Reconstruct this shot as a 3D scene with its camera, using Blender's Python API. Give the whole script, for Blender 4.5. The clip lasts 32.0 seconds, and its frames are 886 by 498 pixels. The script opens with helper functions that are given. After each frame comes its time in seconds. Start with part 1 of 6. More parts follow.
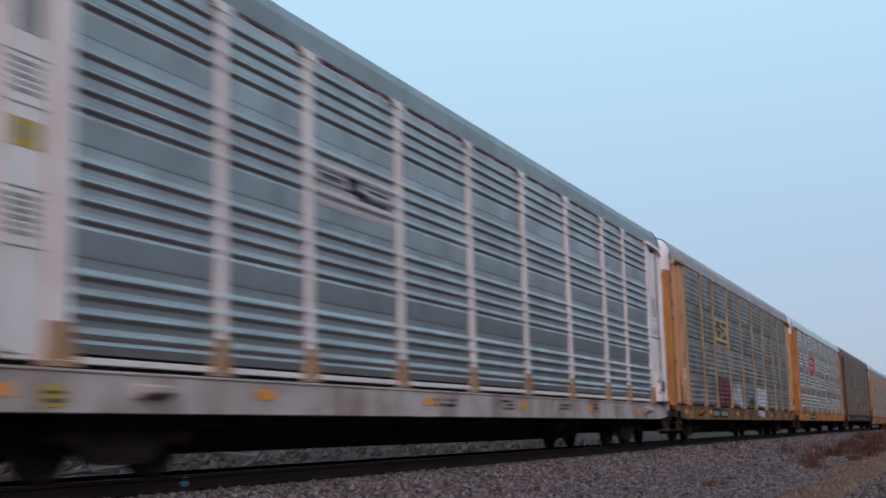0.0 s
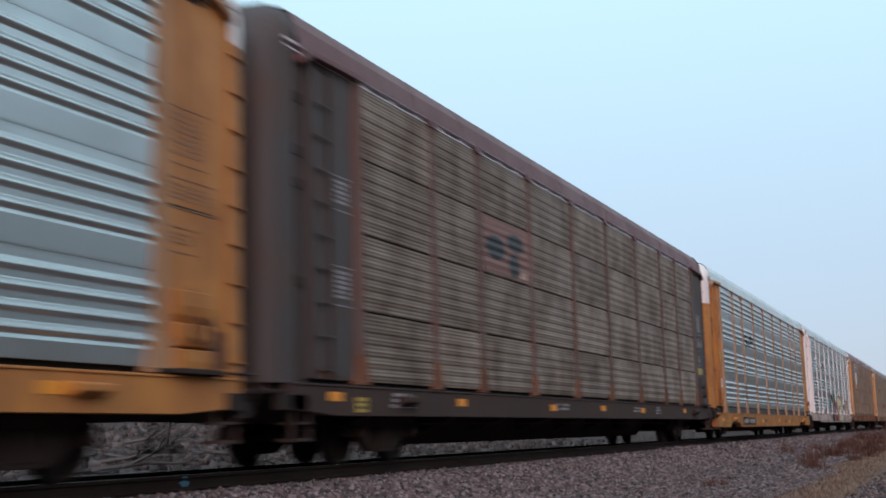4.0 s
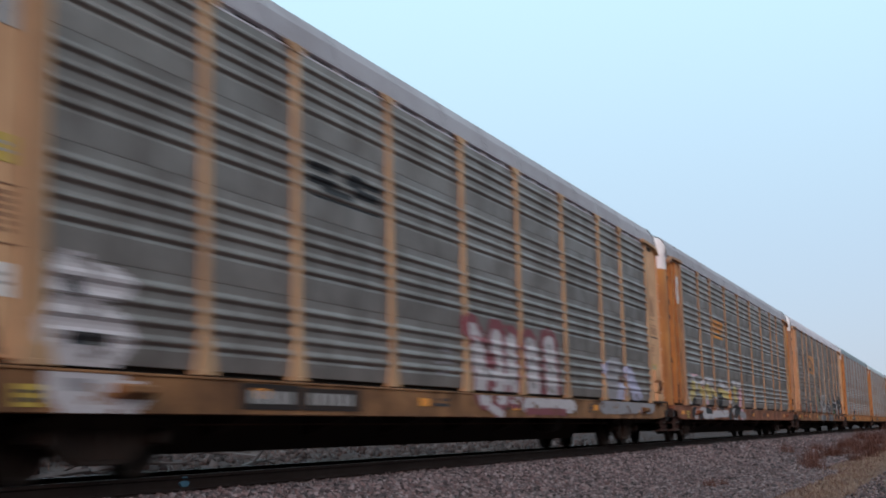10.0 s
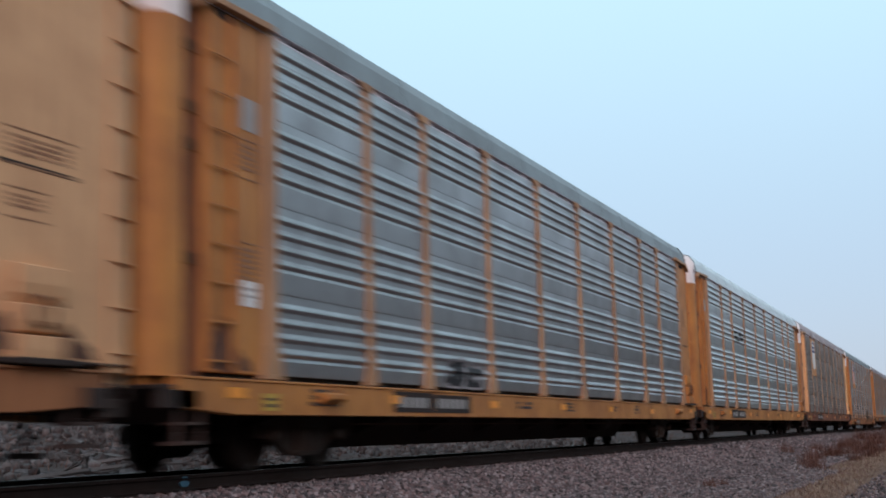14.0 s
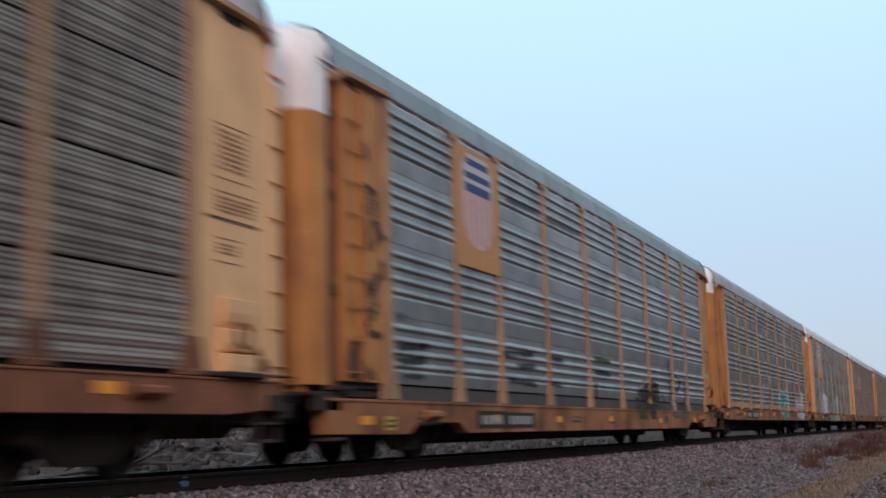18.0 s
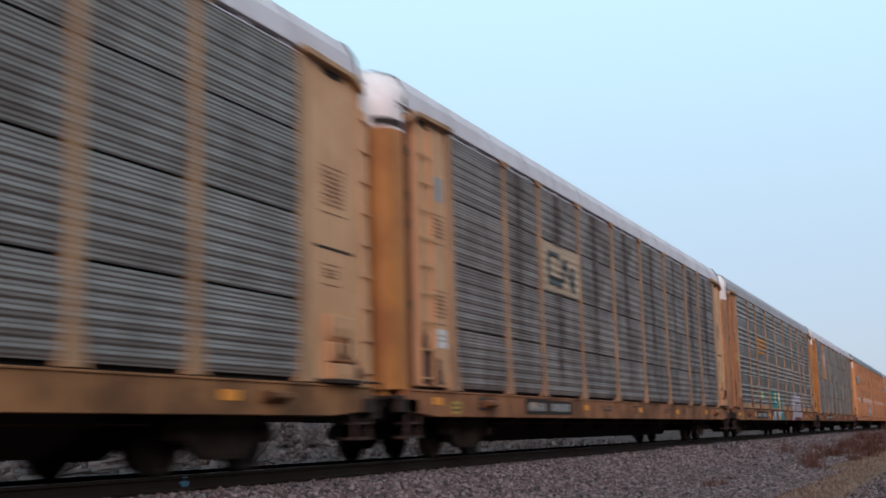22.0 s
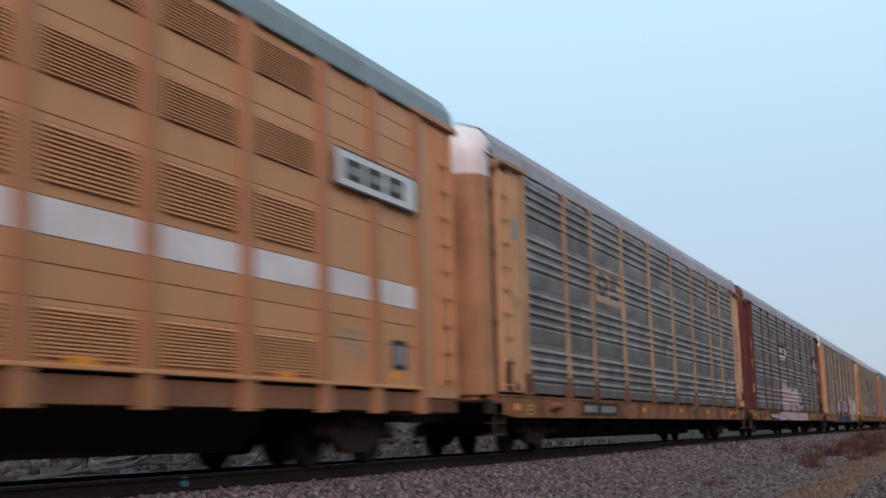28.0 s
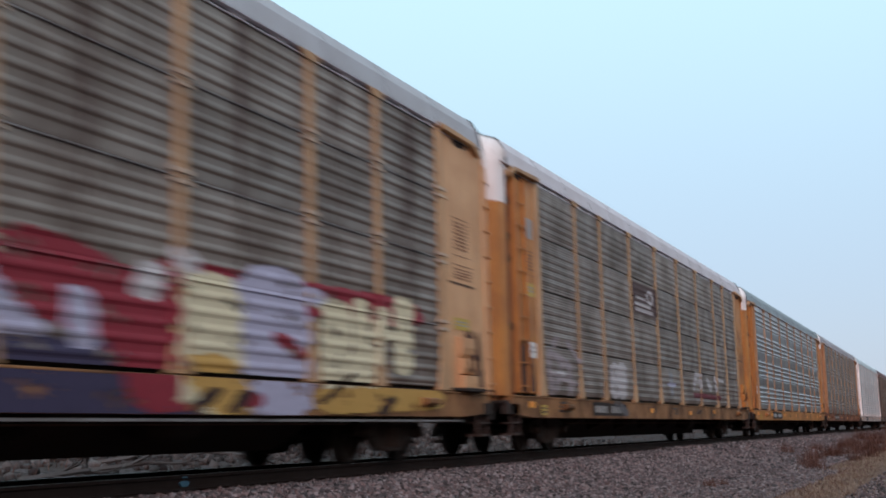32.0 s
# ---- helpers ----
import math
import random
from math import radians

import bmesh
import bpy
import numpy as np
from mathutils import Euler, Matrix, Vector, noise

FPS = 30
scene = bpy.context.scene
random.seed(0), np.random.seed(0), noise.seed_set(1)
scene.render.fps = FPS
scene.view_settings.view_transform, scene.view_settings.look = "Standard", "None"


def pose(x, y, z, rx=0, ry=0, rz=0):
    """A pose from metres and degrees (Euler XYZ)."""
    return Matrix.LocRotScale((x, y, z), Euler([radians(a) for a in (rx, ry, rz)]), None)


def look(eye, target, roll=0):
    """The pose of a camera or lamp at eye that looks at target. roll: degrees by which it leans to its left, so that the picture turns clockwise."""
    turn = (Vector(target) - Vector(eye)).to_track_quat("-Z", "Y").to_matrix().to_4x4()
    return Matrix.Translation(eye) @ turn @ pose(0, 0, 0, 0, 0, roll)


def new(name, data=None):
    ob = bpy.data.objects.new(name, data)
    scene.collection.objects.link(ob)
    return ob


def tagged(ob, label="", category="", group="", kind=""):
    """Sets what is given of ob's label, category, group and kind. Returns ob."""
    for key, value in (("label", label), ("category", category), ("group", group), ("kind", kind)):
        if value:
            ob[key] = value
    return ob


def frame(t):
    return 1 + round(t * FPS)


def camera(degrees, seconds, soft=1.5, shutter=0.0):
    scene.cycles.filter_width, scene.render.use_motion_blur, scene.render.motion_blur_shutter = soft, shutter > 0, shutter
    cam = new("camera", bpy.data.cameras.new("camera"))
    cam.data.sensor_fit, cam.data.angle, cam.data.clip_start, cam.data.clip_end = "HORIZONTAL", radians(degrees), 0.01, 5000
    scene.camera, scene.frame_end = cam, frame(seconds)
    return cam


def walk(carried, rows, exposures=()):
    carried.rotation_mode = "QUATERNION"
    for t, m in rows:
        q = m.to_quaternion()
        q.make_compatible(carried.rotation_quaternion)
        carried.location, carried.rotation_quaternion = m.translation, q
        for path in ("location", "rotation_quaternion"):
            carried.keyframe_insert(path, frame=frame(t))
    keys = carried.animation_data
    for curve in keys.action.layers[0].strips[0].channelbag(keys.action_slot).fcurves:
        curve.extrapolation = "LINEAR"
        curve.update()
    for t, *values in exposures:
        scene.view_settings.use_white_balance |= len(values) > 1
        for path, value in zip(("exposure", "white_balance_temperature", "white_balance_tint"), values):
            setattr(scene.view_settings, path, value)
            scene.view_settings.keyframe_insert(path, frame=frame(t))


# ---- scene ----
# A freight train of enclosed car carriers rolls past a camera on a tripod.
# y runs along the track, the train comes from +y; z = 0 is the top of the rails.
SIDE = 7.48                     # camera to the near flank of the train
XC = -(SIDE + 1.55)             # track centre line
EYE_Z = 0.361

cam = camera(39.76, 32.0, soft=1.8, shutter=0.5)


def eye_pose(yaw, pitch, roll):
    y, p = radians(yaw), radians(pitch)
    way = Vector((-math.sin(y) * math.cos(p), math.cos(y) * math.cos(p), math.sin(p)))
    return look((0, 0, EYE_Z), Vector((0, 0, EYE_Z)) + way, roll)


STAND = eye_pose(22.496, 8.678, -1.56)
walk(cam, [(0.0, STAND), (32.0, STAND)], [(0.0, 0.34, 6500, 20), (1.0, 0.36, 6500, 20), (2.0, 0.62, 6800, 20), (4.5, 0.62, 6800, 20), (6.0, 0.30, 6500, 20), (7.0, 0.20, 6500, 20), (8.0, 0.20, 6500, 20), (9.0, 0.58, 6800, 20), (13.5, 0.62, 6800, 20), (15.5, 0.28, 6500, 20), (16.0, 0.28, 6500, 20), (17.0, 0.50, 6800, 20), (18.5, 0.60, 6800, 20), (27.0, 0.62, 6800, 20), (28.0, 0.50, 6800, 20), (29.0, 0.62, 6800, 20), (32.0, 0.62, 6800, 20)])

# ---- world, light, exposure ----
world = bpy.data.worlds.new("sky")
scene.world = world
world.use_nodes = True
wn = world.node_tree.nodes
sky = wn.new("ShaderNodeTexSky")
sky.sky_type = "NISHITA"
sky.sun_disc = False
SUN_EL, SUN_AZ = 24.0, 150.0
sky.sun_elevation, sky.sun_rotation = radians(SUN_EL), radians(SUN_AZ)
sky.air_density, sky.dust_density, sky.ozone_density = 1.0, 1.0, 2.0
wn["Background"].inputs["Strength"].default_value = 0.14
# a thin, even veil of cloud over the clear sky
veil = wn.new("ShaderNodeMix")
veil.data_type = "RGBA"
veil.inputs[0].default_value = 0.88
towards = wn.new("ShaderNodeTexCoord")
axes = wn.new("ShaderNodeSeparateXYZ")
height = wn.new("ShaderNodeMapRange")
height.interpolation_type = "SMOOTHSTEP"
height.inputs["From Min"].default_value, height.inputs["From Max"].default_value = -0.04, 0.46
tone = wn.new("ShaderNodeMix")
tone.data_type = "RGBA"
tone.inputs[6].default_value, tone.inputs[7].default_value = (1.9, 2.5, 3.25, 1), (2.95, 4.9, 5.6, 1)
for a, b in ((towards.outputs["Generated"], axes.inputs[0]), (axes.outputs[2], height.inputs["Value"]), (height.outputs[0], tone.inputs[0]), (tone.outputs[2], veil.inputs[7])):
    world.node_tree.links.new(a, b)
world.node_tree.links.new(sky.outputs[0], veil.inputs[6])
world.node_tree.links.new(veil.outputs[2], wn["Background"].inputs["Color"])

lamp = bpy.data.lights.new("sun", "SUN")
lamp.energy, lamp.angle, lamp.color = 1.15, radians(50), (1.0, 0.69, 0.66)
a, e = radians(SUN_AZ), radians(SUN_EL)
sun_way = Vector((math.sin(a) * math.cos(e), math.cos(a) * math.cos(e), math.sin(e)))
new("sun", lamp).matrix_world = look(sun_way * 100, (0, 0, 0))


# ---- materials ----
def nodes_of(name):
    m = bpy.data.materials.new(name)
    m.use_nodes = True
    nt = m.node_tree
    return m, nt, nt.nodes["Principled BSDF"]


def link(nt, a, b):
    nt.links.new(a, b)


def vary(nt, stretch=(1, 1, 1)):
    """Object coordinates, shifted by a chance of the object's own."""
    co = nt.nodes.new("ShaderNodeTexCoord")
    info = nt.nodes.new("ShaderNodeObjectInfo")
    mul = nt.nodes.new("ShaderNodeMath")
    mul.operation = "MULTIPLY"
    mul.inputs[1].default_value = 37.0
    link(nt, info.outputs["Random"], mul.inputs[0])
    mp = nt.nodes.new("ShaderNodeMapping")
    mp.inputs["Scale"].default_value = stretch
    link(nt, co.outputs["Object"], mp.inputs["Vector"])
    link(nt, mul.outputs[0], mp.inputs["Location"])
    return mp.outputs[0], info.outputs["Random"]


def noise_node(nt, vec, scale, detail=4, rough=0.6):
    n = nt.nodes.new("ShaderNodeTexNoise")
    n.inputs["Scale"].default_value, n.inputs["Detail"].default_value = scale, detail
    n.inputs["Roughness"].default_value = rough
    link(nt, vec, n.inputs["Vector"])
    return n.outputs["Fac"]


def ramp(nt, fac, lo, hi, a=0.0, b=1.0):
    r = nt.nodes.new("ShaderNodeMapRange")
    r.inputs["From Min"].default_value, r.inputs["From Max"].default_value = lo, hi
    r.inputs["To Min"].default_value, r.inputs["To Max"].default_value = a, b
    link(nt, fac, r.inputs["Value"])
    return r.outputs[0]


def mix(nt, fac, a, b, mode="MIX"):
    m = nt.nodes.new("ShaderNodeMix")
    m.data_type, m.blend_type = "RGBA", mode
    for sock, v in ((m.inputs[6], a), (m.inputs[7], b)):
        if isinstance(v, tuple):
            sock.default_value = (*v, 1)
        else:
            link(nt, v, sock)
    if isinstance(fac, float):
        m.inputs[0].default_value = fac
    else:
        link(nt, fac, m.inputs[0])
    return m.outputs[2]


def bump(nt, bs, height, strength=0.3, dist=0.01):
    b = nt.nodes.new("ShaderNodeBump")
    b.inputs["Strength"].default_value, b.inputs["Distance"].default_value = strength, dist
    link(nt, height, b.inputs["Height"])
    link(nt, b.outputs[0], bs.inputs["Normal"])


def painted(name, col, dirt=(0.10, 0.07, 0.05), rough=0.5, metal=0.0, wear=0.5, streak=0.5, spread=0.12, gloss=0.5):
    """Weathered sheet metal: base colour, cloudy dirt, streaks that run down, fine grain."""
    m, nt, bs = nodes_of(name)
    v, rnd = vary(nt)
    cloud = ramp(nt, noise_node(nt, v, 1.1, 6), 0.40, 0.68, 0, wear)
    vs, _ = vary(nt, (5.0, 5.0, 0.35))
    runs = ramp(nt, noise_node(nt, vs, 1.6, 5), 0.5, 0.8, 0, streak)
    grain = noise_node(nt, v, 60, 3)
    c = mix(nt, cloud, col, dirt)
    c = mix(nt, runs, c, tuple(0.6 * x for x in dirt))
    hv = nt.nodes.new("ShaderNodeHueSaturation")
    link(nt, c, hv.inputs["Color"])
    link(nt, ramp(nt, rnd, 0, 1, 1 - spread, 1 + spread), hv.inputs["Value"])
    c = mix(nt, ramp(nt, grain, 0.3, 0.7, 0, 0.12), hv.outputs[0], dirt)
    link(nt, c, bs.inputs["Base Color"])
    bs.inputs["Metallic"].default_value = metal
    bs.inputs["Specular IOR Level"].default_value = gloss
    link(nt, ramp(nt, cloud, 0, 1, rough, min(1, rough + 0.3)), bs.inputs["Roughness"])
    bump(nt, bs, grain, 0.15, 0.004)
    return m


def plain(name, col, rough=0.6, metal=0.0, sheen=0.5):
    m, nt, bs = nodes_of(name)
    v, rnd = vary(nt)
    n = noise_node(nt, v, 8, 5)
    c = mix(nt, ramp(nt, n, 0.35, 0.75, 0, 0.45), col, tuple(0.55 * x for x in col))
    link(nt, c, bs.inputs["Base Color"])
    bs.inputs["Roughness"].default_value, bs.inputs["Metallic"].default_value = rough, metal
    bs.inputs["Specular IOR Level"].default_value = sheen
    return m


MAT = {}
# corrugated side panels
MAT["silver"] = painted("galvanised_bright", (0.585, 0.605, 0.605), (0.39, 0.40, 0.40), 0.30, 0.80, 0.4, 0.25, 0.05)
MAT["steel"] = painted("galvanised_aged", (0.43, 0.42, 0.425), (0.24, 0.225, 0.225), 0.32, 0.76, 0.5, 0.4, 0.06, 0.5)
MAT["slate"] = painted("galvanised_slate", (0.33, 0.31, 0.305), (0.165, 0.15, 0.148), 0.36, 0.65, 0.5, 0.4, 0.06, 0.5)
MAT["dull"] = painted("galvanised_dull", (0.236, 0.200, 0.180), (0.105, 0.084, 0.074), 0.44, 0.38, 0.66, 0.55, 0.08, 0.5)
MAT["drab"] = painted("galvanised_drab", (0.240, 0.185, 0.155), (0.085, 0.056, 0.045), 0.46, 0.28, 0.7, 0.65, 0.12, 0.42)
MAT["grime"] = painted("galvanised_grimy", (0.26, 0.205, 0.165), (0.095, 0.060, 0.046), 0.58, 0.15, 0.75, 0.8, 0.16, 0.25)
# paint of posts, sills and ends
MAT["white"] = painted("white_paint", (0.86, 0.79, 0.775), (0.44, 0.31, 0.25), 0.5, 0, 0.35, 0.3, 0.05, 0.35)
MAT["yellow"] = painted("yellow_paint", (0.50, 0.245, 0.118), (0.21, 0.098, 0.06), 0.55, 0, 0.6, 0.55, 0.08, 0.25)
MAT["orange"] = painted("orange_yellow_paint", (0.52, 0.213, 0.054), (0.23, 0.08, 0.037), 0.5, 0, 0.6, 0.55, 0.06, 0.3)
MAT["ochre"] = painted("ochre_paint", (0.43, 0.21, 0.108), (0.19, 0.09, 0.056), 0.6, 0, 0.6, 0.6, 0.1, 0.2)
MAT["streaked"] = painted("galvanised_streaked", (0.235, 0.185, 0.165), (0.05, 0.028, 0.024), 0.52, 0.2, 0.55, 1.0, 0.1, 0.4)
# sill paints: darker, dirtier copies of the same colours on the posts
MAT["sill_white"] = painted("dark_dirty_white_sill", (0.58, 0.50, 0.48), (0.20, 0.115, 0.085), 0.6, 0, 0.75, 0.7, 0.06, 0.2)
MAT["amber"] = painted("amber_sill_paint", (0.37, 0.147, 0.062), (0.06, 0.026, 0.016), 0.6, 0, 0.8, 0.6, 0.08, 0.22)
MAT["post_tan"] = painted("weathered_tan_post", (0.45, 0.252, 0.138), (0.21, 0.115, 0.075), 0.6, 0, 0.6, 0.6, 0.1, 0.2)
MAT["post_pale"] = painted("weathered_straw_post", (0.51, 0.31, 0.168), (0.24, 0.135, 0.085), 0.6, 0, 0.55, 0.55, 0.1, 0.2)
MAT["clip"] = painted("pale_bracket_paint", (0.52, 0.40, 0.31), (0.26, 0.18, 0.13), 0.6, 0, 0.5, 0.3, 0.05, 0.2)
MAT["maize"] = painted("pale_maize_paint", (0.80, 0.46, 0.225), (0.52, 0.28, 0.15), 0.55, 0, 0.45, 0.5, 0.04, 0.25)
MAT["strip"] = painted("worn_pale_strip", (0.31, 0.28, 0.275), (0.09, 0.075, 0.07), 0.5, 0.4, 0.8, 0.3, 0.05, 0.3)
MAT["straw"] = painted("straw_yellow_paint", (0.65, 0.365, 0.190), (0.40, 0.205, 0.110), 0.55, 0, 0.5, 0.55, 0.06, 0.25)
# darker and dirtier yellow and ochre, for the sills only
MAT["sill_yellow"] = painted("dark_dirty_yellow_sill", (0.34, 0.155, 0.062), (0.045, 0.022, 0.015), 0.6, 0, 0.85, 0.7, 0.1, 0.22)
MAT["sill_rust"] = painted("dark_rusty_orange_sill", (0.29, 0.104, 0.052), (0.06, 0.026, 0.018), 0.6, 0, 0.85, 0.7, 0.1, 0.22)
MAT["stain"] = painted("rust_stain", (0.13, 0.062, 0.042), (0.05, 0.03, 0.025), 0.8, 0, 0.7, 0.4, 0.15, 0.2)
# black for grime and dark fittings, and for shade drawn at eaves and recesses
MAT["grime_shade"] = painted("black_grime_and_shade", (0.028, 0.021, 0.019), (0.05, 0.032, 0.026), 0.8, 0, 0.6, 0.4, 0.15, 0.2)
MAT["red"] = painted("oxide_red_paint", (0.150, 0.036, 0.032), (0.085, 0.034, 0.03), 0.65, 0, 0.5, 0.5, 0.1, 0.18)
MAT["brown"] = painted("dark_brown_paint", (0.05, 0.042, 0.042), (0.085, 0.05, 0.038), 0.65, 0, 0.6, 0.5, 0.15)
MAT["brown_post"] = painted("dark_red_brown_post", (0.125, 0.080, 0.070), (0.15, 0.062, 0.042), 0.65, 0, 0.8, 0.8, 0.15, 0.3)
MAT["rust"] = painted("rusty_paint", (0.21, 0.085, 0.048), (0.09, 0.043, 0.031), 0.75, 0, 0.7, 0.6, 0.12, 0.12)
MAT["tan"] = painted("tan_paint", (0.63, 0.298, 0.134), (0.46, 0.214, 0.102), 0.5, 0, 0.35, 0.25, 0.03, 0.3)
# tan again, darker for the sill: its rust and shade in one colour
MAT["tan_sill"] = painted("shaded_rusty_tan_sill", (0.30, 0.130, 0.066), (0.12, 0.055, 0.034), 0.6, 0, 0.6, 0.6, 0.05, 0.2)
# same tan, darker: shade on posts and behind louvres put into the colour
MAT["tan_shaded"] = painted("shaded_tan_paint", (0.46, 0.205, 0.100), (0.32, 0.140, 0.073), 0.5, 0, 0.35, 0.25, 0.03, 0.25)
# roofs
MAT["roof_grey"] = painted("roof_grey", (0.34, 0.315, 0.335), (0.23, 0.205, 0.215), 0.55, 0.1, 0.4, 0.1, 0.05, 0.3)
MAT["roof_pale"] = painted("roof_pale", (0.62, 0.68, 0.69), (0.42, 0.46, 0.47), 0.4, 0.4, 0.3, 0.1, 0.03)
MAT["roof_white"] = painted("roof_white", (0.58, 0.54, 0.57), (0.40, 0.35, 0.36), 0.55, 0.05, 0.4, 0.1, 0.03, 0.3)
MAT["roof_zinc"] = painted("roof_zinc_grey", (0.40, 0.395, 0.42), (0.29, 0.275, 0.285), 0.55, 0.1, 0.4, 0.1, 0.04, 0.3)
MAT["roof_maroon"] = painted("roof_maroon", (0.16, 0.065, 0.065), (0.09, 0.05, 0.05), 0.55, 0, 0.4, 0.2, 0.05)
MAT["roof_teal"] = painted("roof_teal_grey", (0.22, 0.255, 0.27), (0.15, 0.16, 0.165), 0.5, 0.2, 0.35, 0.1, 0.05)
MAT["roof_blotch"] = painted("roof_grey_blotched", (0.42, 0.385, 0.40), (0.20, 0.165, 0.165), 0.6, 0, 0.95, 0.2, 0.1, 0.25)
MAT["dark"] = painted("underframe_black", (0.050, 0.036, 0.033), (0.078, 0.050, 0.040), 0.8, 0, 0.6, 0.3, 0.2, 0.12)
# the dark of gaps and insides as one flat colour
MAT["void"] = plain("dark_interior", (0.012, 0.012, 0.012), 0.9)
MAT["truckm"] = painted("truck_cast_iron", (0.024, 0.016, 0.0125), (0.045, 0.024, 0.016), 0.75, 0.0, 0.7, 0.3, 0.2, 0.25)
MAT["wheel"] = painted("wheel_steel", (0.02, 0.015, 0.013), (0.035, 0.022, 0.016), 0.7, 0.0, 0.5, 0.1, 0.1, 0.15)
MAT["reflector"] = plain("orange_reflector", (0.90, 0.33, 0.04), 0.4)
MAT["sticker"] = plain("yellow_sticker", (0.50, 0.33, 0.05), 0.5)
MAT["green"] = plain("green_sticker", (0.36, 0.58, 0.24), 0.5)
MAT["ink"] = plain("black_ink", (0.025, 0.025, 0.028), 0.6)
MAT["faint"] = plain("faded_ink", (0.33, 0.31, 0.30), 0.7)
MAT["chalk"] = plain("white_ink", (0.72, 0.70, 0.68), 0.6)
for nm, c in {"g_white": (0.50, 0.46, 0.47), "g_grey": (0.30, 0.28, 0.29), "g_black": (0.03, 0.03, 0.033),
              "g_red": (0.26, 0.028, 0.042), "g_pink": (0.66, 0.36, 0.40), "g_teal": (0.035, 0.235, 0.225),
              "g_green": (0.08, 0.24, 0.11), "g_yellow": (0.50, 0.38, 0.15), "g_cream": (0.66, 0.58, 0.40),
              "g_blue": (0.10, 0.16, 0.36), "g_sky": (0.40, 0.52, 0.62), "g_purple": (0.052, 0.042, 0.083),
              "g_lilac": (0.42, 0.40, 0.52), "g_tan": (0.46, 0.33, 0.23), "g_maroon": (0.15, 0.03, 0.04),
              "g_plate": (0.52, 0.245, 0.105), "g_brown": (0.038, 0.020, 0.018), "g_orange": (0.62, 0.24, 0.04),
              "g_crimson": (0.50, 0.05, 0.09), "g_navy": (0.05, 0.07, 0.17), "g_salmon": (0.50, 0.35, 0.28), "g_rail": (0.11, 0.03, 0.03),
              "g_umber": (0.30, 0.155, 0.092), "g_wine": (0.24, 0.075, 0.085), "g_stain": (0.13, 0.062, 0.042), "g_lime": (0.24, 0.25, 0.15), "g_mauve": (0.20, 0.15, 0.23), "g_silver": (0.27, 0.255, 0.25),
              "g_smoke": (0.12, 0.11, 0.115), "g_chalk": (0.55, 0.54, 0.56), "g_buff": (0.26, 0.20, 0.195), "g_pale": (0.29, 0.295, 0.275), "g_rose": (0.46, 0.37, 0.40), "g_steel": (0.30, 0.29, 0.31), "g_cocoa": (0.085, 0.048, 0.045), "g_gold": (0.52, 0.30, 0.085), "g_faded": (0.34, 0.215, 0.125), "g_blush": (0.58, 0.40, 0.42), "g_sea": (0.10, 0.20, 0.20), "g_rosy": (0.24, 0.135, 0.12), "g_run": (0.095, 0.062, 0.054), "g_maize": (0.50, 0.34, 0.15), "g_moss": (0.045, 0.055, 0.024), "g_fog": (0.34, 0.28, 0.29)}.items():
    MAT[nm] = plain("spray_" + nm[2:], c, 0.7, sheen=0.2)


# ---- mesh tools ----
class Shape:
    """Gathers boxes, prisms and lathes for one mesh."""

    def __init__(self):
        self.v, self.f, self.m = [], [], []

    def add(self, verts, faces, mat=0):
        o = len(self.v)
        self.v += verts
        self.f += [tuple(o + i for i in f) for f in faces]
        self.m += [mat] * len(faces)
        return self

    def box(self, x0, x1, y0, y1, z0, z1, mat=0):
        p = [(x, y, z) for x in (x0, x1) for y in (y0, y1) for z in (z0, z1)]
        return self.add(p, [(0, 1, 3, 2), (4, 6, 7, 5), (0, 4, 5, 1), (2, 3, 7, 6), (0, 2, 6, 4), (1, 5, 7, 3)], mat)

    def prism(self, pts, lo, hi, axis="y", mat=0):
        """Extrudes a polygon: axis y takes (x, z) points, x takes (y, z), z takes (x, y)."""
        place = {"y": lambda p, h: (p[0], h, p[1]), "x": lambda p, h: (h, p[0], p[1]), "z": lambda p, h: (p[0], p[1], h)}[axis]
        n = len(pts)
        verts = [place(p, lo) for p in pts] + [place(p, hi) for p in pts]
        faces = [tuple(range(n)), tuple(range(2 * n - 1, n - 1, -1))]
        faces += [(i, i + n, (i + 1) % n + n, (i + 1) % n) for i in range(n)]
        return self.add(verts, faces, mat)

    def lathe(self, prof, axis, centre, segs=16, mat=0):
        """Turns (radius, along) points round an axis through centre."""
        verts, faces = [], []
        n = len(prof)
        for s in range(segs):
            a = 2 * math.pi * s / segs
            for r, h in prof:
                u, w = r * math.cos(a), r * math.sin(a)
                d = {"x": (h, u, w), "y": (u, h, w), "z": (u, w, h)}[axis]
                verts.append(tuple(c + q for c, q in zip(centre, d)))
        for s in range(segs):
            t = (s + 1) % segs
            faces += [(s * n + i, t * n + i, t * n + i + 1, s * n + i + 1) for i in range(n - 1)]
        return self.add(verts, faces, mat)

    def mesh(self, name, mats, bevel=0.0, smooth=False):
        me = bpy.data.meshes.new(name)
        me.from_pydata(self.v, [], self.f)
        for m in mats:
            me.materials.append(m)
        me.polygons.foreach_set("material_index", self.m)
        bm = bmesh.new()
        bm.from_mesh(me)
        bmesh.ops.recalc_face_normals(bm, faces=bm.faces)
        if bevel:
            bmesh.ops.bevel(bm, geom=list(bm.edges), offset=bevel, segments=1, affect="EDGES", clamp_overlap=True)
        for f in bm.faces:
            f.smooth = smooth
        bm.to_mesh(me)
        bm.free()
        return me


STORE = {}


def kept(key, make):
    if key not in STORE:
        STORE[key] = make()
    return STORE[key]


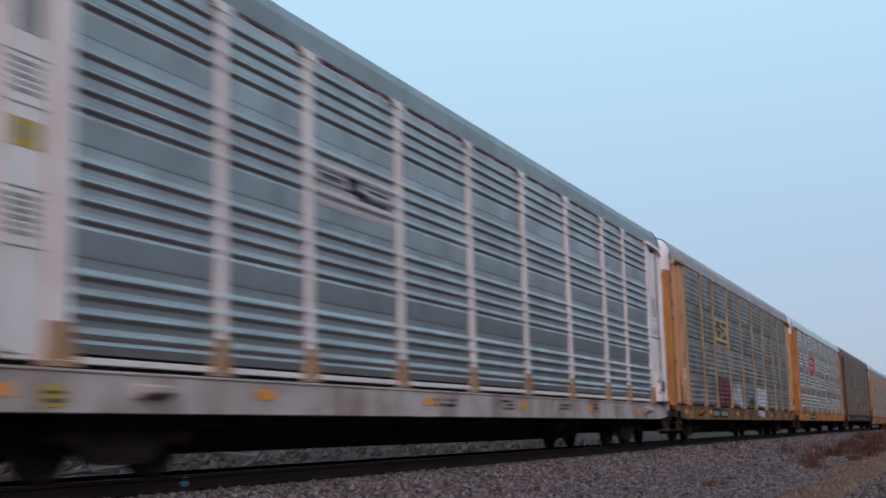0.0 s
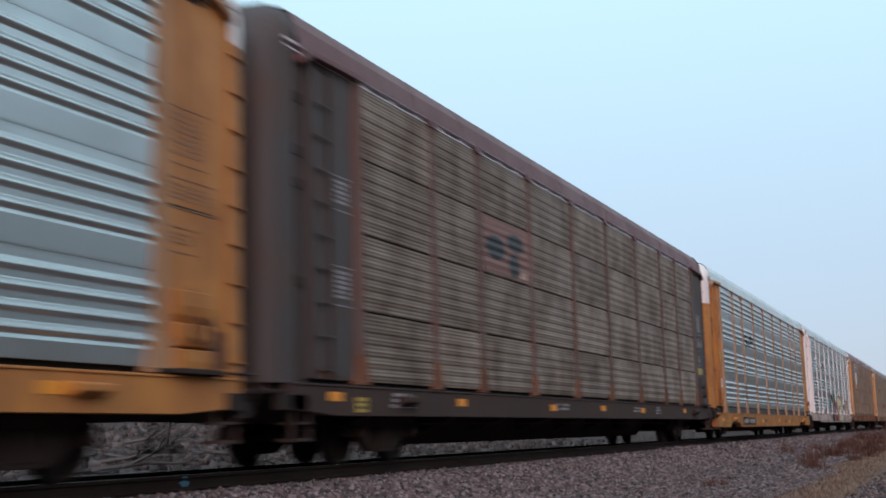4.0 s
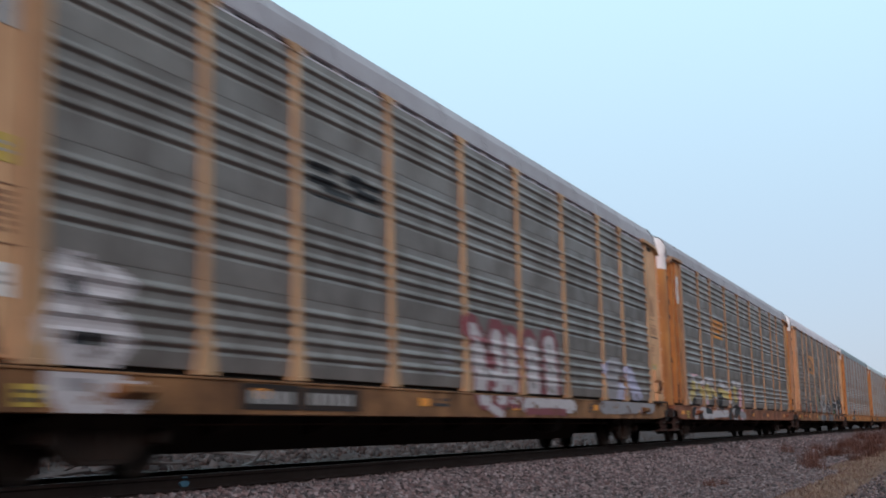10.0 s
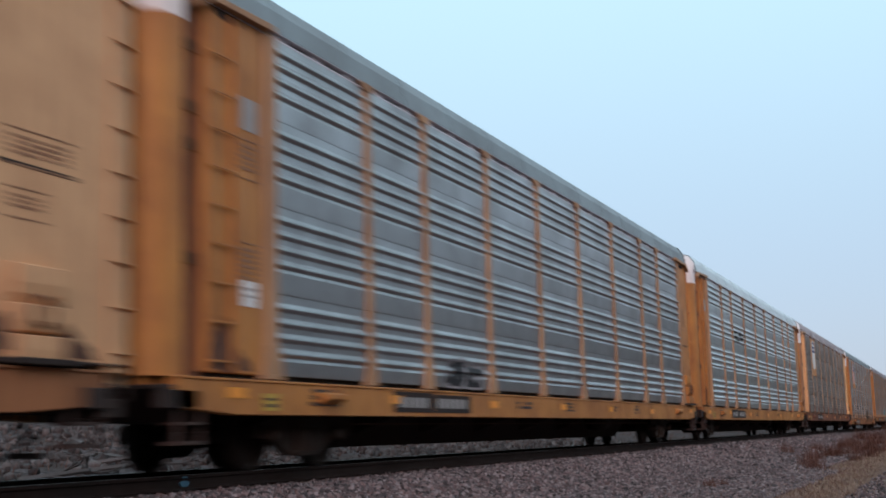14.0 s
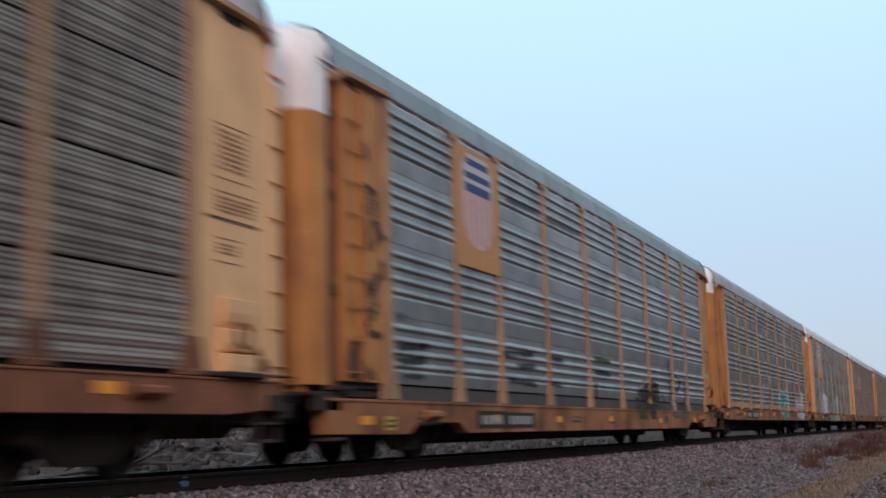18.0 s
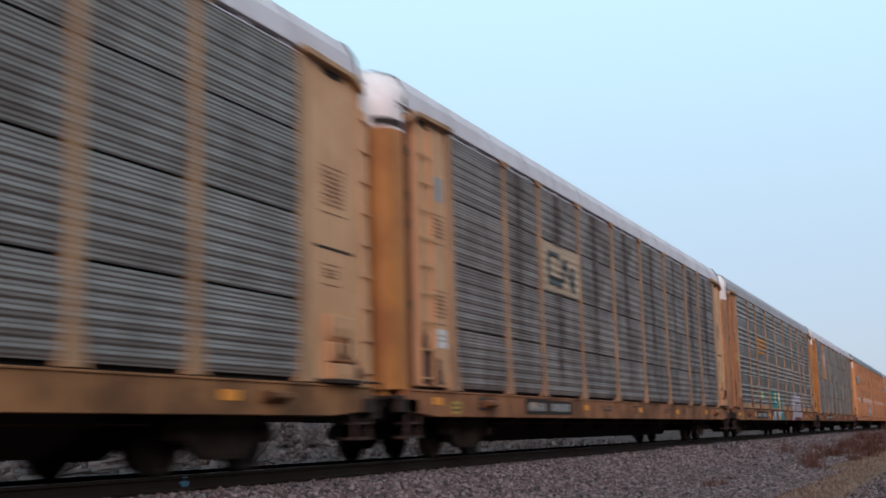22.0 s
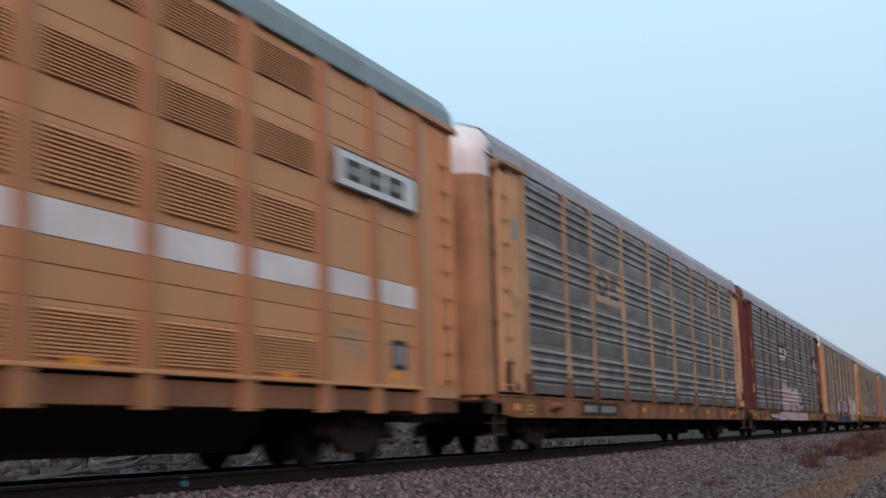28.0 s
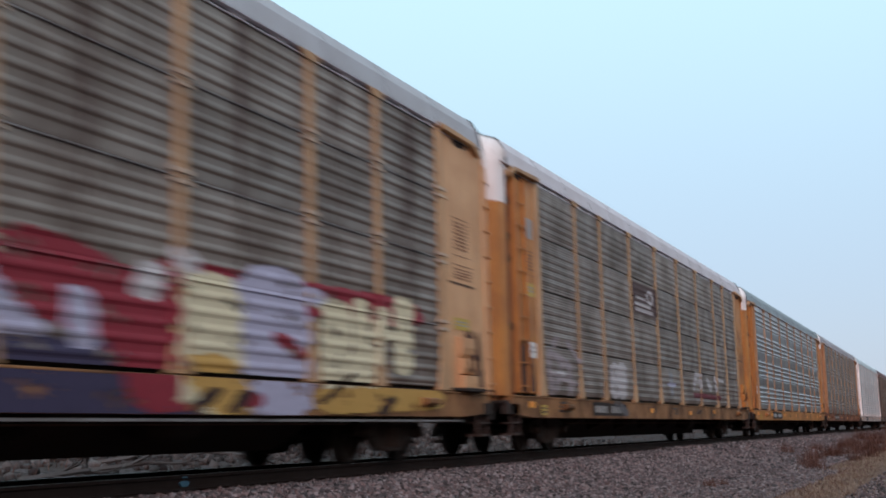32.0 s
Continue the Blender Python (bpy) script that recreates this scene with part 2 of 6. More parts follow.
def put(name, mesh, parent=None, at=(0, 0, 0), turn=0, label=""):
    ob = new(name, mesh)
    if name in ("lettering", "graffiti", "rust_stain"):
        ob["kind"] = "stuff"
    ob.parent = parent
    ob.location = at
    if turn:
        ob.rotation_euler = (0, 0, turn)
    if label:
        ob["label"] = label
    return ob


# ---- ground, ballast, track ----
def ground_height(x, y):
    """Cross-section of the line: track bed, shoulder, ditch strip, gravel road; a rough bank beyond the track."""
    k = [(-4000, 30.0), (-400, 9.0), (-90, 4.6), (-45, 2.2), (-22, 0.25), (-13.6, -0.40), (-12.0, -0.42), (-11.2, -0.24), (-10.0, -0.215), (-8.0, -0.215),
         (-7.2, -0.235), (-5.9, -0.62), (-4.7, -0.78), (-3.9, -0.80), (-3.0, -0.84), (-2.2, -0.86), (3.5, -0.88), (9, -1.1), (60, -1.2), (4000, -1.0)]
    h = np.interp(x, [p[0] for p in k], [p[1] for p in k])
    w = np.clip((-x - 12.5) / 8, 0, 1)
    bumps = 0.16 * np.sin(0.9 * x + 0.31 * y) * np.sin(0.37 * y - 0.5 * x) + 0.10 * np.sin(2.3 * x + 1.1) * np.sin(1.7 * y + 0.6 * x)
    n = np.clip((x + 4.6) / 0.6, 0, 1)
    return h + w * bumps + n * 0.02 * np.sin(1.3 * y + x) * np.sin(0.8 * x - 0.4 * y)


def ground_mat():
    m, nt, bs = nodes_of("track_side_ground")
    co = nt.nodes.new("ShaderNodeTexCoord").outputs["Object"]
    sep = nt.nodes.new("ShaderNodeSeparateXYZ")
    link(nt, co, sep.inputs[0])
    x = sep.outputs[0]
    vor = nt.nodes.new("ShaderNodeTexVoronoi")
    vor.inputs["Scale"].default_value = 17.0
    link(nt, co, vor.inputs["Vector"])
    n1, n2 = noise_node(nt, co, 0.35, 5), noise_node(nt, co, 7.0, 6)
    stone = mix(nt, ramp(nt, vor.outputs["Color"], 0.2, 0.8), (0.085, 0.063, 0.064), (0.205, 0.158, 0.160))
    stone = mix(nt, ramp(nt, n1, 0.4, 0.65, 0, 0.5), stone, (0.085, 0.065, 0.058))
    grass = mix(nt, ramp(nt, n2, 0.35, 0.65), (0.085, 0.050, 0.040), (0.22, 0.142, 0.104))
    soil = mix(nt, ramp(nt, n2, 0.38, 0.62), (0.026, 0.02, 0.019), (0.115, 0.09, 0.088))
    soil = mix(nt, ramp(nt, n1, 0.45, 0.6), soil, (0.06, 0.042, 0.037))
    wob = nt.nodes.new("ShaderNodeMath")
    wob.operation = "MULTIPLY_ADD"
    link(nt, n1, wob.inputs[0])
    wob.inputs[1].default_value = 1.6
    link(nt, x, wob.inputs[2])
    xw = wob.outputs[0]
    fray = nt.nodes.new("ShaderNodeMath")
    fray.operation = "MULTIPLY_ADD"
    link(nt, noise_node(nt, co, 2.2, 8, 0.75), fray.inputs[0])
    fray.inputs[1].default_value = 2.4
    link(nt, xw, fray.inputs[2])
    skew = nt.nodes.new("ShaderNodeMath")
    skew.operation = "MULTIPLY_ADD"
    link(nt, ramp(nt, sep.outputs[1], 20.0, 80.0, -5.0, 55.0), skew.inputs[0])
    skew.inputs[1].default_value = 0.022
    link(nt, fray.outputs[0], skew.inputs[2])
    c = mix(nt, ramp(nt, skew.outputs[0], -1.5, -0.75), stone, grass)
    c = mix(nt, ramp(nt, skew.outputs[0], 0.1, 0.6), c, stone)
    c = mix(nt, ramp(nt, xw, 4.0, 6.0), c, grass)
    c = mix(nt, ramp(nt, x, -11.6, -13.2), c, soil)
    link(nt, c, bs.inputs["Base Color"])
    bs.inputs["Roughness"].default_value = 1.0
    bs.inputs["Specular IOR Level"].default_value = 0.05
    bump(nt, bs, mix(nt, 0.5, vor.outputs["Distance"], n2), 0.8, 0.05)
    return m


def build_ground():
    xs = np.concatenate([[-4000, -1500, -600, -250, -120, -80, -60, -48], np.arange(-40, -13, 0.9), np.arange(-13, -2, 0.35),
                         np.arange(-2, 10, 1.0), [14, 25, 60, 200, 800, 4000]])
    ys = np.concatenate([[-4000, -1500, -700, -300, -150, -80, -50, -30], np.arange(-20, 90, 0.9), np.arange(90, 200, 6),
                         [210, 260, 330, 450, 650, 900, 1400, 2500, 4500]])
    X, Y = np.meshgrid(xs, ys, indexing="ij")
    Z = ground_height(X, Y)
    nx, ny = X.shape
    verts = np.stack([X, Y, Z], -1).reshape(-1, 3)
    i, j = np.meshgrid(np.arange(nx - 1), np.arange(ny - 1), indexing="ij")
    a = (i * ny + j).ravel()
    faces = np.stack([a, a + ny, a + ny + 1, a + 1], -1)
    me = bpy.data.meshes.new("ground")
    me.from_pydata(verts.tolist(), [], faces.tolist())
    me.polygons.foreach_set("use_smooth", [True] * len(me.polygons))
    me.materials.append(ground_mat())
    tagged(new("ground", me), "grey-brown gravel and bare soil beside a railway line", "ground", kind="structure")


def scatter(name, label, cat, n, seed, xr, yr, size, mats, sink=0.3, near=1.0):
    """Many rough stones as one heap, denser where y is small."""
    r = np.random.RandomState(seed)
    base = np.array([(x, y, z) for x in (-1, 1) for y in (-1, 1) for z in (-1, 1)], float) * 0.5
    quads = np.array([(0, 1, 3, 2), (4, 6, 7, 5), (0, 4, 5, 1), (2, 3, 7, 6), (0, 2, 6, 4), (1, 5, 7, 3)])
    px = r.uniform(*xr, n)
    py = yr[0] + (yr[1] - yr[0]) * r.uniform(0, 1, n) ** near
    s = size * r.uniform(0.55, 1.5, n)
    V = base[None] * (1 + r.uniform(-0.45, 0.45, (n, 8, 3)))
    V *= r.uniform(0.6, 1.2, (n, 1, 3)) * s[:, None, None]
    ang = r.uniform(0, 6.28, (n, 2))
    for k, (i, j) in enumerate(((0, 1), (1, 2))):
        ca, sa = np.cos(ang[:, k])[:, None], np.sin(ang[:, k])[:, None]
        u, w = V[..., i].copy(), V[..., j].copy()
        V[..., i], V[..., j] = u * ca - w * sa, u * sa + w * ca
    V += np.stack([px, py, ground_height(px, py) + s * (0.5 - sink)], -1)[:, None]
    F = (quads[None] + 8 * np.arange(n)[:, None, None]).reshape(-1, 4)
    me = bpy.data.meshes.new(name)
    me.vertices.add(8 * n)
    me.vertices.foreach_set("co", V.ravel())
    me.loops.add(4 * len(F))
    me.loops.foreach_set("vertex_index", F.ravel())
    me.polygons.add(len(F))
    me.polygons.foreach_set("loop_start", np.arange(0, 4 * len(F), 4))
    for m in mats:
        me.materials.append(m)
    me.polygons.foreach_set("material_index", np.repeat(r.randint(0, len(mats), n), 6))
    me.update(calc_edges=True)
    me.validate()
    return tagged(new(name, me), label, cat, kind="stuff")


def stone_mat(name, a, b):
    m, nt, bs = nodes_of(name)
    geo = nt.nodes.new("ShaderNodeNewGeometry")
    co = nt.nodes.new("ShaderNodeTexCoord").outputs["Object"]
    c = mix(nt, geo.outputs["Random Per Island"], a, b)
    c = mix(nt, ramp(nt, noise_node(nt, co, 30, 4), 0.35, 0.7, 0, 0.5), c, tuple(0.5 * q for q in a))
    link(nt, c, bs.inputs["Base Color"])
    bs.inputs["Roughness"].default_value = 0.9
    bs.inputs["Specular IOR Level"].default_value = 0.15
    return m


def build_track():
    steel = painted("rail_rust", (0.030, 0.020, 0.017), (0.016, 0.012, 0.011), 0.85, 0.0, 0.5, 0.2, 0.05, 0.12)
    shine = plain("rail_head_polished", (0.13, 0.125, 0.12), 0.4, 0.8)
    half = [(0.0, 0.0), (0.030, -0.002), (0.036, -0.010), (0.036, -0.036), (0.012, -0.050), (0.009, -0.085), (0.010, -0.130), (0.030, -0.150), (0.070, -0.160), (0.070, -0.172)]
    prof = [(-x, z) for x, z in half[::-1]] + half[1:]
    for s in (-1, 1):
        c = XC + s * 0.755
        sh = Shape().prism([(c + x, z) for x, z in prof], -900, 1500)
        sh.box(c - 0.026, c + 0.026, -900, 1500, -0.004, 0.0015, 1)
        rail = tagged(new("rail", sh.mesh("rail", [steel, shine])), "rusty brown steel rail with a polished head", "rail", "running rails", "structure")
        if s > 0:
            blue = plain("blue_marking_paint", (0.06, 0.17, 0.25), 0.7)
            sh = Shape()
            sh.prism([(12.0 + 0.09 * math.cos(q) * (1 + 0.12 * math.sin(3 * q)), -0.10 + 0.034 * math.sin(q)) for q in [0.4 * i for i in range(16)]], c + 0.005, c + 0.034, "x")
            sh.box(c + 0.005, c + 0.039, 11.94, 12.05, -0.034, -0.016)
            put("paint_mark", sh.mesh("paint_mark", [blue]), rail, label="blue paint mark sprayed on the rail web")
    wood = painted("creosoted_tie_wood", (0.085, 0.065, 0.05), (0.05, 0.04, 0.035), 0.85, 0, 0.5, 0.2, 0.2)
    tie = Shape().box(-1.3, 1.3, -0.115, 0.115, -0.18, 0.0).mesh("sleeper", [wood], 0.012)
    plate = Shape().box(-0.19, 0.19, -0.09, 0.09, 0.0, 0.012).mesh("tie_plate", [steel])
    bed = tagged(new("track_bed"), "row of dark creosoted wooden ties in ballast", "track", kind="structure")
    for i in range(160):
        t = put("sleeper", tie, bed, (XC + random.uniform(-0.02, 0.02), 2 + 0.5 * i + random.uniform(-0.02, 0.02), -0.186))
        if i < 80:
            for s in (-1, 1):
                put("tie_plate", plate, t, (s * 0.755, 0, 0))
    sh = Shape()
    for i in range(1400):
        y = 82 + 0.5 * i
        sh.box(XC - 1.3, XC + 1.3, y - 0.115, y + 0.115, -0.36, -0.186)
    put("far_sleepers", sh.mesh("far_sleepers", [wood]), bed)["kind"] = "stuff"


def build_light_screen():
    """Unseen, uneven screen of bare woods on the camera's side, added to shape light."""
    m, nt, bs = nodes_of("screen_woods")
    co = nt.nodes.new("ShaderNodeTexCoord").outputs["Object"]
    link(nt, mix(nt, noise_node(nt, co, 0.8, 8), (0.026, 0.022, 0.018), (0.075, 0.062, 0.05)), bs.inputs["Base Color"])
    bs.inputs["Roughness"].default_value = 1.0
    r = random.Random(77)
    ys = [-260 + 3.0 * i for i in range(260)]
    verts, faces = [], []
    h = 9.0
    for y in ys:
        h = min(16, max(10, h + r.uniform(-1.2, 1.2)))
        # stands back, then closes in along y, to tune the light on cars
        x = 16 + r.uniform(-1, 1) + 15 * min(1, max(0, y - 20) / 40) - 27 * min(1, max(0, y - 85) / 45) + (0.0004 * y * y if y < 0 else 0)
        verts += [(x, y, -1.5), (x + r.uniform(0.5, 2.5), y + r.uniform(-1, 1), h * 0.6), (x + r.uniform(2, 5), y, h), (x + 12, y, h - 2), (x + 14, y, -1.5)]
    for i in range(len(ys) - 1):
        faces += [(5 * i + k, 5 * i + k + 1, 5 * i + k + 6, 5 * i + k + 5) for k in range(4)]
    me = bpy.data.meshes.new("unseen_screen")
    me.from_pydata(verts, [], faces)
    me.materials.append(m)
    tagged(new("unseen_screen", me), "unseen dark screen shaped like bare woods, added to shape the light", "woods", kind="structure")


build_ground()
build_track()
build_light_screen()
STONES = [stone_mat("ballast_grey", (0.080, 0.061, 0.060), (0.35, 0.28, 0.278)), stone_mat("ballast_pink", (0.11, 0.072, 0.070), (0.28, 0.20, 0.196)),
          stone_mat("ballast_dark", (0.034, 0.027, 0.027), (0.14, 0.111, 0.112))]
RIPRAP = [stone_mat("riprap_pale", (0.062, 0.046, 0.043), (0.175, 0.136, 0.128)), stone_mat("riprap_dark", (0.035, 0.026, 0.025), (0.11, 0.085, 0.08))]
scatter("ballast", "loose crushed grey and pinkish ballast stones", "ballast", 62000, 3, (-7.95, -3.0), (8.5, 34), 0.047, STONES, 0.35, 1.3)
scatter("ballast", "loose crushed grey ballast stones further along the track", "ballast", 24000, 4, (-7.95, -3.6), (34, 90), 0.07, STONES, 0.3, 1.4)
scatter("road_gravel", "small grey gravel of the service road", "gravel", 7000, 5, (-1.9, 0.9), (9, 36), 0.045, STONES, 0.3, 1.3)
scatter("rubble", "pale broken rock and clods on the bank behind the track", "rubble", 5200, 6, (-30, -11.6), (8, 60), 0.15, RIPRAP, 0.40, 1.0)

# ---- the train ----
PITCH = 28.5                    # coupler to coupler
EDGES = [2.56, 5.25, 7.3, 10.1, 13.0, 15.85, 18.75, 21.65, 23.65, 26.4]   # side posts along a car
LAST = {"wide": 26.4, "fine": 26.08, "lapped": 25.98}                     # the rear post
REAR = {0: 26.2, 1: 26.4, 16: 26.45, 22: 26.27}                                    # cars whose rear post stands elsewhere
LEVELS = [1.10, 2.13, 3.22, 4.31, 5.36]                                 # panel joints
OUT = {"wide": 1.517, "fine": 1.502, "lapped": 1.512}    # face of the posts
MID = 14.45                     # middle of a car


def panel_line(style, h):
    """Cross-section of one side panel, set out from its upper edge: (how far it stands out, height)."""
    if style == "fine":
        top, pitch, pts = h - 0.034, 0.0555, [(0.0, 0.0)]

        def wave(q):
            u = (q - h + 1.09 - 0.11) / 0.80
            return 0.015 * math.sin(math.pi * 5 * u) ** 2 if 0 < u < 1 else 0.0
        for i in range(int(top / pitch) - 1, -1, -1):
            a = top - pitch * (i + 0.95)
            for q, d in ((0.0, 0.0), (0.25, 0.006), (0.45, 0.006), (0.80, 0.0)):
                pts.append((d + wave(a + q * pitch), a + q * pitch))
        return pts + [(0.0, top)]
    deep = 1.0 if style == "wide" else 0.5
    pts = [(0.004, 0.0), (0.006, 0.02), (0.016, max(0.03, h - 0.82))]
    if style == "lapped":
        pts = [(0.004, 0.0), (0.006, max(0.02, h - 1.06))]
    for i in (3, 2, 1, 0) if style == "wide" else (4, 3, 2, 1, 0):
        c = h - 0.165 - 0.185 * i
        if c < 0.07:
            continue
        pts += [(deep * d, c + q) for d, q in ((0.004, -0.062), (0.008, -0.050), (0.034, -0.024), (0.040, -0.008), (0.036, 0.012), (0.020, 0.034), (0.007, 0.050), (0.003, 0.062))]
    if style == "lapped":
        return pts + [(0.0, h - 0.034), (0.022, h - 0.030), (0.024, h - 0.016), (0.004, h - 0.004)]
    return pts + [(0.003, h - 0.03), (0.004, h - 0.004)]


def panel_mesh(style, w, h, mat):
    def make():
        line = panel_line(style, h)
        line = [(-0.03, line[0][1])] + line + [(-0.03, line[-1][1])]
        n = len(line)
        verts = [(d, s * w / 2, z) for s in (-1, 1) for d, z in line]
        sh = Shape().add(verts, [(i, i + n, i + n + 1, i + 1) for i in range(n - 1)])
        if style == "lapped":       # a paler strip along the lap at the top
            sh.m[-4:-1] = [1, 1, 1]
        return sh.mesh("panel", [MAT[mat], MAT["strip"]])
    return kept(("panel", style, round(w, 3), round(h, 3), mat), make)


def post_mesh(w, z0, z1, mat, clips, foot=None):
    def make():
        sh = Shape()
        sh.prism([(-0.11, -w / 2), (-0.02, -w / 2), (0.0, -w / 2 + 0.03), (0.0, w / 2 - 0.03), (-0.02, w / 2), (-0.11, w / 2)], z0, z1, "z")
        sh.prism([(-w * 1.0, z0), (w * 1.0, z0), (w / 2 + 0.005, z0 + 0.42), (-w / 2 - 0.005, z0 + 0.42)], -0.09, 0.006, "x", 1)
        sh.box(-0.1, 0.012, -w * 0.6, w * 0.6, z0 + 0.005, z0 + 0.06, 1)
        if clips:
            for z in LEVELS[1:4]:
                sh.box(-0.1, 0.018, -w * 0.75, w * 0.68, z - 0.10, z - 0.045, 2)
                sh.box(-0.1, 0.018, -w * 0.75, w * 0.68, z + 0.02, z + 0.075, 2)
        return sh.mesh("post", [MAT[mat], MAT[foot or mat], MAT["clip"]], 0.004)
    return kept(("post", w, z0, z1, mat, clips, foot), make)


def wheel_mesh():
    prof = [(0.0, -0.05), (0.10, -0.055), (0.12, -0.02), (0.30, 0.0), (0.35, -0.05), (0.45, -0.055), (0.447, -0.025), (0.42, -0.018), (0.415, 0.08), (0.37, 0.08), (0.34, 0.03), (0.13, 0.04), (0.11, 0.10), (0.0, 0.10)]
    return kept("wheel", lambda: Shape().lathe(prof, "x", (0, 0, 0), 28).mesh("wheel", [MAT["wheel"]], 0, False))


def frame_mesh():
    """Cast side frame of a bogie with its spring nest."""
    def make():
        sh = Shape()
        outer = [(-1.12, 0.40), (-1.12, 0.56), (-0.98, 0.62), (-0.62, 0.66), (-0.38, 0.76), (0.38, 0.76), (0.62, 0.66), (0.98, 0.62), (1.12, 0.56), (1.12, 0.40),
                 (0.80, 0.38), (0.52, 0.22), (0.40, 0.17), (-0.40, 0.17), (-0.52, 0.22), (-0.80, 0.38)]
        sh.prism(outer, -0.07, 0.07, "x")
        for y in (-0.17, 0.0, 0.17):
            sh.lathe([(0.075, 0.22), (0.075, 0.52)], "z", (0.075, y, 0), 10)
        sh.box(0.04, 0.13, -0.3, 0.3, 0.52, 0.66)
        sh.box(0.03, 0.12, -0.34, 0.34, 0.16, 0.23)
        return sh.mesh("side_frame", [MAT["truckm"]], 0.012)
    return kept("side_frame", make)


def truck(parent, y):
    t = put("truck", kept("bolster", lambda: Shape().box(-0.95, 0.95, -0.22, 0.22, 0.36, 0.72).box(-0.3, 0.3, -0.4, 0.4, 0.4, 0.62).mesh("truck", [MAT["truckm"]], 0.02)), parent, (0, y, 0))
    for s in (-1, 1):
        put("side_frame", frame_mesh(), t, (s * 1.0, 0, 0), 0 if s > 0 else math.pi)
    cap = kept("bearing_cap", lambda: Shape().lathe([(0.0, 0.14), (0.07, 0.14), (0.085, 0.12), (0.10, 0.0)], "x", (0, 0, 0), 14).mesh("bearing_cap", [MAT["truckm"]]))
    axle = kept("axle", lambda: Shape().lathe([(0.08, -0.95), (0.08, 0.95)], "x", (0, 0, 0), 12).mesh("axle", [MAT["wheel"]]))
    for dy in (-0.89, 0.89):
        put("axle", axle, t, (0, dy, 0.42))
        for s in (-1, 1):
            put("wheel", wheel_mesh(), t, (s * 0.745, dy, 0.42), 0 if s > 0 else math.pi)
            put("bearing_cap", cap, t, (s * 1.06, dy, 0.44), 0 if s > 0 else math.pi)
    return t


def coupler(parent, y, way):
    def make():
        sh = Shape().box(-0.08, 0.08, -0.6, 0.12, 0.76, 0.92).box(-0.15, 0.15, 0.10, 0.30, 0.70, 0.98).box(0.06, 0.16, 0.28, 0.42, 0.70, 0.98)
        return sh.mesh("coupler", [MAT["truckm"]], 0.015)
    put("coupler", kept("coupler", make), parent, (0, y, 0), 0 if way > 0 else math.pi)
    hose = kept("hose", lambda: Shape().lathe([(0.025, -0.28), (0.025, 0.28)], "z", (0.35, 0.12, 0.52), 8).box(0.3, 0.4, 0.08, 0.3, 0.24, 0.3).mesh("air_hose", [MAT["dark"]]))
    put("air_hose", hose, parent, (0, y, 0), 0 if way > 0 else math.pi)


def roof_mesh(mats, length):
    """One roof sheet: steep shoulders, flat crown, a raised seam at each end and shallow ribs."""
    def make():
        prof = [(1.505, 5.43), (1.455, 5.72), (1.31, 5.945), (0.95, 6.075), (0.0, 6.14)]
        prof = prof + [(-x, z) for x, z in prof[-2::-1]]
        n = len(prof)
        st = [(0.0, 0.005), (0.05, 0.005), (0.055, 0.0)]
        ribs = max(2, int(length / 0.33))
        for i in range(1, ribs):
            y = length * i / ribs
            st += [(y - 0.05, 0.0), (y - 0.03, 0.003), (y + 0.03, 0.003), (y + 0.05, 0.0)]
        st += [(length - 0.002, 0.0)]
        verts = [(x * (1 + d / 1.5), y, z + d) for y, d in st for x, z in prof]
        sh = Shape()
        for k in range(len(st) - 1):
            sh.add([], [], 0)
        sh.v = verts
        for k in range(len(st) - 1):
            for i in range(n - 1):
                sh.f.append((k * n + i, k * n + i + 1, (k + 1) * n + i + 1, (k + 1) * n + i))
                sh.m.append((k // 4) % len(mats))
        return sh.mesh("roof_panel", [MAT[m] for m in mats])
    return kept(("roof", tuple(mats), round(length, 3)), make)


def bars(w, h, rows, seed, fill=0.72):
    """Rows of short bars in place of writing that cannot be read, in the y-z plane."""
    r = random.Random(seed)
    sh = Shape()
    for i in range(rows):
        z1 = h * (rows - i) / rows
        z0 = z1 - h / rows * 0.6
        y = 0.0
        while y < w:
            d = min(w - y, h / rows * r.uniform(0.5, 1.6))
            if r.random() < fill:
                sh.box(0, 0.003, y, y + d * 0.85, z0, z1)
            y += d
    if not sh.v:
        sh.box(0, 0.003, 0, w, 0, h)
    return sh


HOOD = {4: 4.56, 6: 4.83, 8: 4.97, 9: 5.12, 12: 4.75, 13: 4.69, 23: 5.13, 24: 4.65}     # where the white hood of a car begins


STRAP = {6: (4.93, 5.10), 16: (5.04, 5.16)}


def roof_height(x):
    line = [(0.0, 6.14), (0.95, 6.075), (1.31, 5.945), (1.455, 5.72), (1.505, 5.43)]
    x = abs(x)
    for (xa, za), (xb, zb) in zip(line, line[1:]):
        if x <= xb:
            return za + (zb - za) * (x - xa) / (xb - xa)
    return 5.43


